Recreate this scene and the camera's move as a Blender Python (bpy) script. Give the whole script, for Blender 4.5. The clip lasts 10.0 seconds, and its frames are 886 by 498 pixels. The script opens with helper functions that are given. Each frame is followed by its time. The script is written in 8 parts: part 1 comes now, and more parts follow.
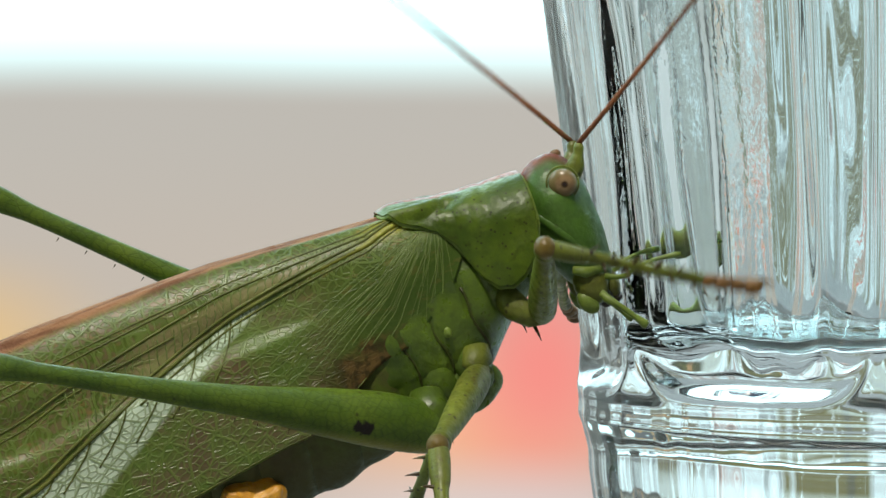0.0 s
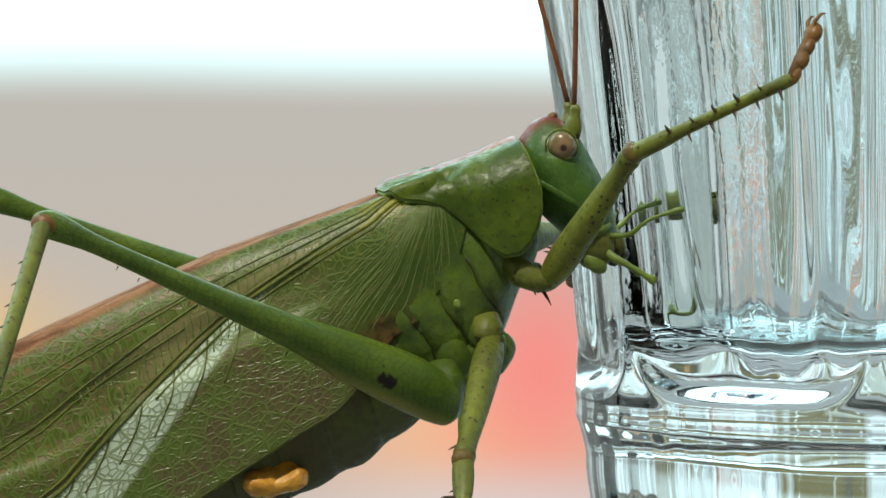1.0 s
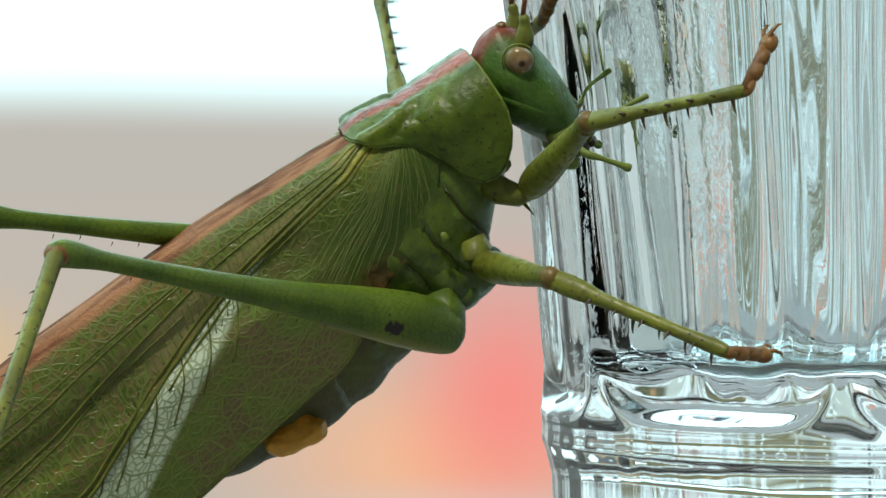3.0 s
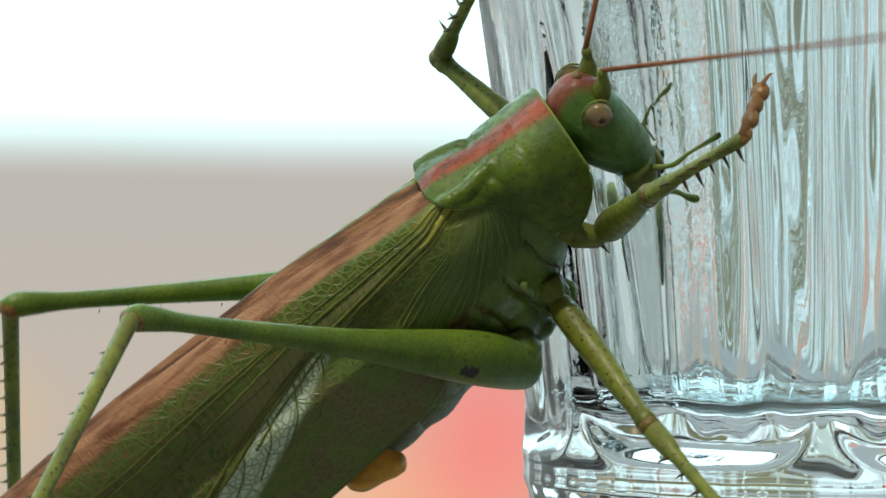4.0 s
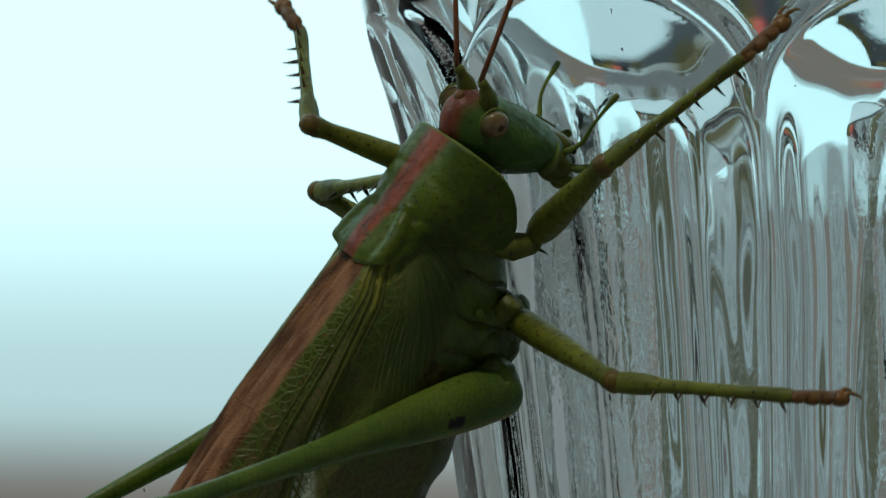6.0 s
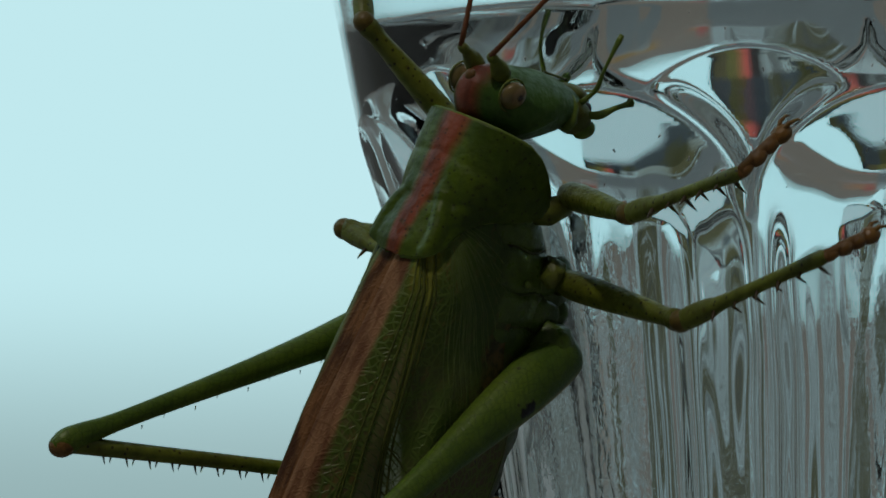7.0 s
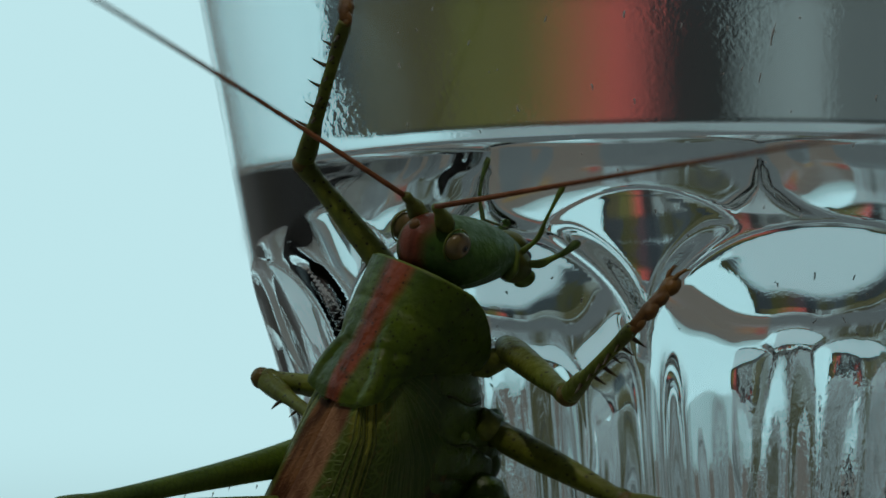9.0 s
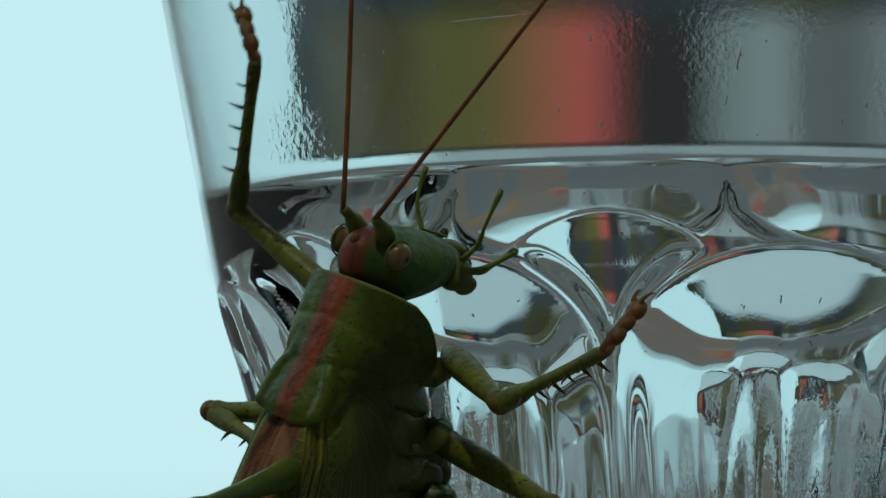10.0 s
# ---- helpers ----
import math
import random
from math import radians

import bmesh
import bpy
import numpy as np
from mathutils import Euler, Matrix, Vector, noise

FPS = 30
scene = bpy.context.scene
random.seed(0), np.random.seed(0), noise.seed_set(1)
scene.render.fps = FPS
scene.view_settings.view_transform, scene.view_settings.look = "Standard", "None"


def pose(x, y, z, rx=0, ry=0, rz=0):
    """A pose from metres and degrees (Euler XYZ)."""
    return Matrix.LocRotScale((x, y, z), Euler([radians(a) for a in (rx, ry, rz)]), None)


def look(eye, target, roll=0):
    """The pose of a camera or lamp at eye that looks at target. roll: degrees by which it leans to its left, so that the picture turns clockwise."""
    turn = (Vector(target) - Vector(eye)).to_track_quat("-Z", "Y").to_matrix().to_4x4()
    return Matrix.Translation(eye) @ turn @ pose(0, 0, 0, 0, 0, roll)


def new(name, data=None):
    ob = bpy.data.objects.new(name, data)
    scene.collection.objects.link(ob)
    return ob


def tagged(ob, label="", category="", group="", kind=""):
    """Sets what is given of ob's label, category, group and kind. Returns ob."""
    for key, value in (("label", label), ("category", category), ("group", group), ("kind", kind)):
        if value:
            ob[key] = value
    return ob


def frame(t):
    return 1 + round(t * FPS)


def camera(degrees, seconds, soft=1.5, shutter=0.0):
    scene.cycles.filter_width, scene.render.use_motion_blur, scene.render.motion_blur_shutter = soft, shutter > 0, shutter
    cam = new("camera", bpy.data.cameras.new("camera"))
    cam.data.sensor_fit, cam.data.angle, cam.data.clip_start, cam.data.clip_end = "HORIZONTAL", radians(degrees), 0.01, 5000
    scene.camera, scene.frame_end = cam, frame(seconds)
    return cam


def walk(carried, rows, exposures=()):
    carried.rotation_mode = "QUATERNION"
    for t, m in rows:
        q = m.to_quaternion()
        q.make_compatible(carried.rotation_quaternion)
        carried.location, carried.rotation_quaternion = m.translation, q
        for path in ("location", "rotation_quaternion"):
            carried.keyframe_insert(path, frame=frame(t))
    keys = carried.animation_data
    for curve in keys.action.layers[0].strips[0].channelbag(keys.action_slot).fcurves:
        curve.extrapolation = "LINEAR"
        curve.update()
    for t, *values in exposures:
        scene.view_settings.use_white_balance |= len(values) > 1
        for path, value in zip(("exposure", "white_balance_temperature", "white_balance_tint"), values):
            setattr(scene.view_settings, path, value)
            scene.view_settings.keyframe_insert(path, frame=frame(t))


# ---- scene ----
EYE = 0.0294
cam = camera(10.0, 10.0, soft=1.5, shutter=0.4)
walk(cam, [
    (0, pose(0, 0, 0.02940, 87.820, 0, -0.000)),
    (0.25, pose(0, 0, 0.02940, 87.820, 0, 0.001)),
    (0.5, pose(0, 0, 0.02940, 87.819, 0, 0.002)),
    (0.75, pose(0, 0, 0.02939, 87.831, 0, -0.007)),
    (1, pose(0, 0, 0.02938, 87.844, 0, -0.029)),
    (1.25, pose(0, 0, 0.02938, 87.846, 0, -0.090)),
    (1.5, pose(0, 0, 0.02938, 87.846, 0, -0.175)),
    (1.75, pose(0, 0, 0.02938, 87.847, 0, -0.263)),
    (2, pose(0, 0, 0.02938, 87.847, 0, -0.333)),
    (2.25, pose(0, 0, 0.02936, 87.873, 0, -0.363)),
    (2.5, pose(0, 0, 0.02930, 87.941, 0, -0.384)),
    (2.75, pose(0, 0, 0.02923, 88.040, 0, -0.399)),
    (3, pose(0, 0, 0.02913, 88.158, 0, -0.414)),
    (3.25, pose(0, 0, 0.02903, 88.282, 0, -0.434)),
    (3.5, pose(0, 0, 0.02894, 88.403, 0, -0.465)),
    (4, pose(0, 0, 0.02872, 88.676, 0, -0.624)),
    (4.2, pose(0, 0, 0.02858, 88.854, 0, -0.755)),
    (4.3, pose(0, 0, 0.02843, 89.045, 0, -0.814)),
    (4.4, pose(0, 0, 0.02809, 89.476, 0, -0.929)),
    (4.5, pose(0, 0, 0.02783, 89.810, 0, -1.014)),
    (4.7, pose(0, 0, 0.02742, 90.325, 0, -1.098)),
    (5, pose(0, 0, 0.02697, 90.887, 0, -1.163)),
    (5.1, pose(0, 0, 0.02682, 91.076, 0, -1.178)),
    (5.2, pose(0, 0, 0.02665, 91.294, 0, -1.170)),
    (5.5, pose(0, 0, 0.02639, 91.621, 0, -1.169)),
    (5.7, pose(0, 0, 0.02616, 91.915, 0, -1.179)),
    (6.8, pose(0, 0, 0.02489, 93.524, 0, -1.238)),
    (7, pose(0, 0, 0.02469, 93.775, 0, -1.281)),
    (7.5, pose(0, 0, 0.02411, 94.508, 0, -1.450)),
    (7.7, pose(0, 0, 0.02400, 94.641, 0, -1.542)),
    (8, pose(0, 0, 0.02391, 94.764, 0, -1.827)),
    (8.3, pose(0, 0, 0.02372, 94.997, 0, -2.145)),
    (8.5, pose(0, 0, 0.02339, 95.410, 0, -2.263)),
    (9, pose(0, 0, 0.02317, 95.699, 0, -2.499)),
    (9.5, pose(0, 0, 0.02299, 95.925, 0, -2.890)),
    (10, pose(0, 0, 0.02292, 96.010, 0, -2.880)),
], exposures=[(0, 0.0), (2.2, 0.0), (3.5, 0.0), (4.3, -0.1), (5.0, -0.85), (5.7, -1.35), (6.8, -2.0), (7.5, -2.25),
    (8.2, -2.25), (9.0, -2.15), (10.0, -2.05)])

# ---- daylight: a bright hazy sky with a veiled sun over the table ----
SUN_UP, SUN_TURN = 59.0, 200.0
world = bpy.data.worlds.new("world")
scene.world = world
world.use_nodes = True
sky = world.node_tree.nodes.new("ShaderNodeTexSky")
sky.sky_type, sky.sun_disc = "NISHITA", False
sky.sun_elevation, sky.sun_rotation = radians(SUN_UP), radians(SUN_TURN)
sky.air_density, sky.dust_density, sky.ozone_density = 1.0, 4.0, 1.0
world.node_tree.nodes["Background"].inputs[1].default_value = 0.05
world.node_tree.links.new(sky.outputs[0], world.node_tree.nodes["Background"].inputs[0])
sun = new("sun", bpy.data.lights.new("sun", "SUN"))
sun.data.energy, sun.data.angle, sun.data.color = 2.5, radians(2), (1.0, 0.94, 0.84)
sun.matrix_world = look((math.sin(radians(SUN_TURN)) * math.cos(radians(SUN_UP)), math.cos(radians(SUN_TURN)) * math.cos(radians(SUN_UP)),
                         math.sin(radians(SUN_UP))), (0, 0, 0))

# ---- materials ----


class Nodes:
    """Short hand for a node material."""

    def __init__(self, name):
        self.m = bpy.data.materials.new(name)
        self.m.use_nodes = True
        self.t = self.m.node_tree
        self.b = self.t.nodes["Principled BSDF"]
        self.o = self.t.nodes["Material Output"]
        self.xyz = self.t.nodes.new("ShaderNodeTexCoord").outputs["Object"]

    def put(self, socket, value):
        if isinstance(value, bpy.types.NodeSocket):
            self.t.links.new(value, socket)
        elif isinstance(value, tuple) and len(value) == 3 and socket.type == "RGBA":
            socket.default_value = (*value, 1)
        else:
            socket.default_value = value

    def math(self, op, a, b=0.0, c=0.0, clamp=False):
        n = self.t.nodes.new("ShaderNodeMath")
        n.operation, n.use_clamp = op, clamp
        for s, v in zip(n.inputs, (a, b, c)):
            self.put(s, v)
        return n.outputs[0]

    def step(self, x, lo, hi):
        n = self.t.nodes.new("ShaderNodeMapRange")
        n.interpolation_type = "SMOOTHSTEP"
        for s, v in zip(n.inputs, (x, lo, hi, 0.0, 1.0)):
            self.put(s, v)
        return n.outputs[0]

    def axes(self, vector=None):
        n = self.t.nodes.new("ShaderNodeSeparateXYZ")
        self.put(n.inputs[0], self.xyz if vector is None else vector)
        return n.outputs

    def uv(self):
        n = self.t.nodes.new("ShaderNodeUVMap")
        return n.outputs[0]

    def scaled(self, scale, vector=None):
        n = self.t.nodes.new("ShaderNodeMapping")
        self.put(n.inputs[0], self.xyz if vector is None else vector)
        n.inputs["Scale"].default_value = scale
        return n.outputs[0]

    def noise(self, scale, detail=3.0, vector=None, rough=0.55):
        n = self.t.nodes.new("ShaderNodeTexNoise")
        self.put(n.inputs["Vector"], self.xyz if vector is None else vector)
        n.inputs["Scale"].default_value, n.inputs["Detail"].default_value, n.inputs["Roughness"].default_value = scale, detail, rough
        return n.outputs[0]

    def cells(self, scale, vector=None, feature="DISTANCE_TO_EDGE", flat=False):
        n = self.t.nodes.new("ShaderNodeTexVoronoi")
        n.feature = feature
        n.voronoi_dimensions = "2D" if flat else "3D"
        self.put(n.inputs["Vector"], self.xyz if vector is None else vector)
        n.inputs["Scale"].default_value = scale
        return n.outputs["Distance"]

    def mix(self, k, a, b):
        n = self.t.nodes.new("ShaderNodeMix")
        n.data_type = "RGBA"
        self.put(n.inputs[0], k)
        self.put(n.inputs[6], a)
        self.put(n.inputs[7], b)
        return n.outputs[2]

    def bump(self, height, strength, distance):
        n = self.t.nodes.new("ShaderNodeBump")
        n.inputs["Strength"].default_value, n.inputs["Distance"].default_value = strength, distance
        self.put(n.inputs["Height"], height)
        self.put(self.b.inputs["Normal"], n.outputs[0])

    def set(self, **kw):
        for k, v in kw.items():
            self.put(self.b.inputs[k.replace("_", " ")], v)
        return self


def cuticle(name, light, dark, rough=0.38, speck=0.0, stripe=None, grain=2300.0, under=None, dots=(1500.0, 0.5), gloss=0.4, relief=0.32):
    """Insect skin: two-scale mottling, fine pits, a waxy sheen; dark specks and a coloured band along the back where asked."""
    n = Nodes(name)
    big = n.step(n.noise(260.0, 4.0), 0.36, 0.66)
    fine = n.step(n.noise(1900.0, 3.0), 0.35, 0.7)
    col = n.mix(big, dark, light)
    col = n.mix(n.math("MULTIPLY", fine, 0.35), col, tuple(c * 0.55 for c in dark))
    x, y, z = n.axes()
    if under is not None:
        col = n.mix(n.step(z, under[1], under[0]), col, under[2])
    if stripe is not None:
        half, colour, widen = stripe
        wob = n.math("MULTIPLY", n.math("SUBTRACT", n.noise(420.0), 0.5), half * 0.9)
        edge = n.step(n.math("DIVIDE", n.math("ABSOLUTE", n.math("ADD", y, wob)), n.math("MULTIPLY_ADD", x, widen * 150.0, 1.0 - widen * 0.6)), half * 1.35, half * 0.45)
        streak = n.step(n.noise(1100.0, 4.0, n.scaled((0.2, 1.0, 1.0))), 0.36, 0.66)
        col = n.mix(n.math("MULTIPLY", edge, n.step(z, -0.0016, -0.0006)), col, n.mix(streak, tuple(c * 0.5 for c in colour), colour))
    if speck > 0.6:
        blot = n.step(n.noise(1300.0, 4.0), 0.60, 0.72)
        col = n.mix(n.math("MULTIPLY", blot, 0.55), col, tuple(c * f for c, f in zip(dark, (0.7, 0.45, 0.6))))
    if speck:
        d = n.cells(dots[0], None, "F1")
        spots = n.math("MULTIPLY", n.step(d, 0.25, 0.13), n.step(n.noise(300.0, 2.0), dots[1], dots[1] + 0.12))
        col = n.mix(n.math("MULTIPLY", spots, speck), col, (0.02, 0.012, 0.006))
    n.set(Base_Color=col, Roughness=n.math("MULTIPLY_ADD", fine, 0.22, rough), Specular_IOR_Level=gloss, Subsurface_Weight=0.12, Subsurface_Radius=(0.0006, 0.0008, 0.0002),
          Subsurface_Scale=1.0)
    n.bump(n.math("ADD", n.noise(grain, 4.0), n.math("MULTIPLY", n.cells(2600.0), 0.5)), relief, 0.00016)
    return n.m


GREEN, DEEP = (0.125, 0.20, 0.020), (0.05, 0.09, 0.010)
SKIN = cuticle("green_cuticle", GREEN, DEEP, rough=0.27, gloss=0.5, speck=0.7)
SKIN_SEAM = cuticle("seam_cuticle", (0.07, 0.10, 0.014), (0.045, 0.045, 0.010), speck=0.5)
SKIN_OLIVE = cuticle("olive_cuticle", (0.165, 0.20, 0.028), (0.105, 0.115, 0.016), rough=0.36, speck=0.7)
SKIN_HEAD = cuticle("head_cuticle", (0.085, 0.185, 0.024), (0.05, 0.12, 0.016), rough=0.36, speck=0.35, stripe=(0.0009, (0.22, 0.05, 0.022), 0.0))
SKIN_SHIELD = cuticle("shield_cuticle", (0.105, 0.160, 0.011), (0.05, 0.09, 0.006), rough=0.33, speck=0.75, dots=(2900.0, 0.36), gloss=0.32, relief=0.3, stripe=(0.00075, (0.30, 0.06, 0.018), 0.6))
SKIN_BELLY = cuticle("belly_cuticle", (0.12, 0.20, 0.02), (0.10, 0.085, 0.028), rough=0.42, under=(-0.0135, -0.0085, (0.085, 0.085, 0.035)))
SKIN_LEG = cuticle("leg_cuticle", (0.185, 0.215, 0.022), (0.11, 0.125, 0.014), speck=0.85, dots=(2300.0, 0.3))
SKIN_PALE = cuticle("pale_green_cuticle", (0.19, 0.27, 0.045), (0.13, 0.19, 0.028), rough=0.36)
SKIN_BROWN = cuticle("brown_cuticle", (0.26, 0.13, 0.03), (0.13, 0.06, 0.015), rough=0.38)
SKIN_KNEE = cuticle("knee_cuticle", (0.22, 0.16, 0.025), (0.13, 0.085, 0.015), rough=0.36, speck=0.5)
SKIN_RUST = cuticle("rusty_feeler", (0.30, 0.105, 0.04), (0.17, 0.055, 0.02), rough=0.5)
SKIN_SPINE = cuticle("spine_cuticle", (0.10, 0.07, 0.02), (0.05, 0.03, 0.012), rough=0.35)
SKIN_DARK = cuticle("dark_cuticle", (0.05, 0.03, 0.015), (0.02, 0.012, 0.008), rough=0.3)
SKIN_ORANGE = cuticle("orange_jelly", (0.80, 0.42, 0.06), (0.55, 0.20, 0.015), rough=0.2, relief=0.6)


def thigh_material():
    """Hind thigh: bright green with a herringbone of low ridges, a yellow underside and one black mark."""
    n = Nodes("hind_thigh_cuticle")
    x, y, z = n.axes()
    rib = n.math("SINE", n.math("ADD", n.math("MULTIPLY", x, 15000.0), n.math("MULTIPLY", n.math("ADD", n.math("ABSOLUTE", z), n.math("MULTIPLY", n.noise(500.0), 0.0006)), 9000.0)))
    col = n.mix(n.step(n.noise(300.0, 4.0), 0.35, 0.65), (0.075, 0.135, 0.012), (0.125, 0.195, 0.018))
    col = n.mix(n.math("MULTIPLY", n.step(rib, -0.2, 0.9), 0.22), col, (0.045, 0.09, 0.009))
    mesh = n.step(n.cells(2500.0, n.scaled((0.6, 1.0, 1.0))), 0.10, 0.02)
    col = n.mix(n.math("MULTIPLY", mesh, 0.32), col, (0.035, 0.065, 0.008))
    col = n.mix(n.step(z, -0.0008, -0.0014), col, (0.23, 0.22, 0.04))
    wob = n.math("MULTIPLY", n.math("SUBTRACT", n.noise(1200.0), 0.5), 0.0012)
    mark = n.math("MULTIPLY", n.step(n.math("ABSOLUTE", n.math("SUBTRACT", n.math("ADD", x, wob), 0.0049)), 0.00062, 0.00046),
                  n.step(n.math("ABSOLUTE", n.math("ADD", n.math("ADD", z, wob), 0.00045)), 0.0004, 0.00024))
    col = n.mix(mark, col, (0.012, 0.008, 0.006))
    d = n.cells(1500.0, None, "F1")
    spots = n.math("MULTIPLY", n.step(d, 0.22, 0.12), n.step(n.noise(300.0, 2.0), 0.52, 0.6))
    col = n.mix(n.math("MULTIPLY", spots, 0.7), col, (0.02, 0.012, 0.006))
    n.set(Base_Color=col, Roughness=0.44, Specular_IOR_Level=0.35, Subsurface_Weight=0.1, Subsurface_Radius=(0.0006, 0.0008, 0.0002), Subsurface_Scale=1.0)
    n.bump(n.math("ADD", n.math("MULTIPLY_ADD", mesh, -0.2, n.math("MULTIPLY", rib, 0.05)), n.noise(1800.0, 3.0)), 0.35, 0.00012)
    return n.m


SKIN_THIGH = thigh_material()


def wing_material(name, rust_dark, rust_light):
    """Leathery forewing: net of veins raised over green cells, red-brown along the back edge, thin enough to pass some light."""
    n = Nodes(name)
    u, v, _ = n.axes(n.uv())
    # small cells in rows that follow the long veins
    lean = n.math("MULTIPLY_ADD", n.step(n.math("MULTIPLY_ADD", u, -0.4, v), 0.12, 0.42), 0.9, 0.28)
    warp = n.math("SUBTRACT", n.noise(600.0, 2.0), 0.5)
    row = n.math("DIVIDE", n.math("MULTIPLY_ADD", warp, 0.022, n.math("SUBTRACT", v, n.math("MULTIPLY", u, lean))), 0.030)
    rows = n.t.nodes.new("ShaderNodeCombineXYZ")
    n.put(rows.inputs[0], n.math("MULTIPLY_ADD", u, 110.0, n.math("MULTIPLY", row, 0.35)))
    n.put(rows.inputs[1], row)
    net = n.cells(0.8, rows.outputs[0], flat=True)
    net2 = n.cells(0.3, rows.outputs[0], flat=True)
    vein = n.math("MAXIMUM", n.math("MULTIPLY", n.step(net, 0.16, 0.06), 0.8), n.step(net2, 0.08, 0.03))
    base = n.mix(n.step(n.noise(240.0, 4.0), 0.34, 0.66), (0.085, 0.135, 0.016), (0.145, 0.205, 0.03))
    cell = n.step(n.noise(2600.0, 2.0), 0.42, 0.62)
    base = n.mix(n.math("MULTIPLY", cell, n.step(u, 0.12, 0.4)), base, (0.21, 0.17, 0.07))
    base = n.mix(n.math("MULTIPLY", n.step(n.noise(1700.0, 3.0, n.scaled((0.6, 1.0, 1.3))), 0.56, 0.66), 0.6), base, (0.30, 0.19, 0.06))
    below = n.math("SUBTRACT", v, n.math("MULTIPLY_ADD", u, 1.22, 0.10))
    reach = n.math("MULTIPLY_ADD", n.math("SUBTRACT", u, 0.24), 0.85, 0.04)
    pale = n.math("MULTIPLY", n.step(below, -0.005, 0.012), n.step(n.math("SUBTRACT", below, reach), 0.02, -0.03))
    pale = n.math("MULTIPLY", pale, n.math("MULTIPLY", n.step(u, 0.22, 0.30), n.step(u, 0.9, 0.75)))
    rungs = n.math("MULTIPLY", n.step(below, 0.0, -0.03), n.math("MULTIPLY", n.step(n.math("SUBTRACT", v, n.math("MULTIPLY_ADD", u, 0.40, 0.20)), 0.0, 0.02), n.step(u, 0.5, 0.4)))
    base = n.mix(n.math("MULTIPLY", rungs, 0.8), base, (0.36, 0.31, 0.14))
    fan = n.math("MULTIPLY", n.step(u, 0.32, 0.10), n.step(v, 0.38, 0.6))
    base = n.mix(n.math("MULTIPLY", fan, 0.65), base, (0.065, 0.13, 0.02))
    low = n.math("MULTIPLY", n.step(u, 0.14, 0.24), n.step(below, 0.0, 0.03))
    base = n.mix(n.math("MULTIPLY", low, 0.75), base, n.mix(n.step(n.noise(330.0, 4.0), 0.38, 0.6), (0.20, 0.14, 0.08), (0.15, 0.25, 0.045)))
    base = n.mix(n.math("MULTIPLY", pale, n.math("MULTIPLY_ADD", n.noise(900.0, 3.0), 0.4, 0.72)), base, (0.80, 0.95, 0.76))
    vein = n.math("MULTIPLY", vein, n.math("MULTIPLY", n.math("SUBTRACT", 1.0, n.math("MULTIPLY", fan, 0.9)), n.math("SUBTRACT", 1.0, n.math("MULTIPLY", rungs, 0.5))))
    col = n.mix(n.math("MULTIPLY", vein, 0.7), base, (0.20, 0.29, 0.06))
    wob = n.math("MULTIPLY", n.math("SUBTRACT", n.noise(500.0, 4.0, n.scaled((0.25, 1.0, 1.0))), 0.5), 0.09)
    back = n.step(n.math("ADD", v, wob), 0.18, 0.13)
    rust = n.mix(n.step(n.noise(1500.0, 5.0, n.scaled((0.2, 1.0, 1.0))), 0.36, 0.6), rust_dark, rust_light)
    col = n.mix(back, col, rust)
    torn = n.math("MULTIPLY", n.math("MULTIPLY", n.step(u, 0.07, 0.12), n.step(u, 0.24, 0.17)), n.step(n.math("ADD", v, n.math("MULTIPLY", n.noise(700.0, 3.0), 0.3)), 1.0, 1.12))
    col = n.mix(n.math("MULTIPLY", torn, 0.85), col, n.mix(n.step(n.noise(1500.0), 0.4, 0.6), (0.06, 0.03, 0.012), (0.19, 0.10, 0.035)))
    yellow = n.math("MULTIPLY", n.step(u, 0.13, 0.03), n.math("MULTIPLY", n.step(v, 0.17, 0.21), n.step(v, 0.36, 0.28)))
    col = n.mix(yellow, col, (0.55, 0.50, 0.05))
    n.set(Base_Color=col, Roughness=n.math("ADD", n.math("MULTIPLY_ADD", n.noise(700.0), 0.25, 0.22), n.math("MULTIPLY", back, 0.35)), Specular_IOR_Level=n.math("MULTIPLY_ADD", back, -0.3, 0.45))
    n.bump(n.math("ADD", n.math("MULTIPLY", vein, 1.0), n.math("MULTIPLY", n.noise(3000.0, 3.0), 0.6)), 0.5, 0.00010)
    thin = n.t.nodes.new("ShaderNodeBsdfTranslucent")
    n.put(thin.inputs[0], col)
    both = n.t.nodes.new("ShaderNodeMixShader")
    both.inputs[0].default_value = 0.3
    n.t.links.new(n.b.outputs[0], both.inputs[1])
    n.t.links.new(thin.outputs[0], both.inputs[2])
    n.t.links.new(both.outputs[0], n.o.inputs[0])
    return n.m


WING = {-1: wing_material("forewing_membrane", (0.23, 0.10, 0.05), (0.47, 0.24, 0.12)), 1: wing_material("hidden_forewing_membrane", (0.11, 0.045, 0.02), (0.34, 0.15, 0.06))}


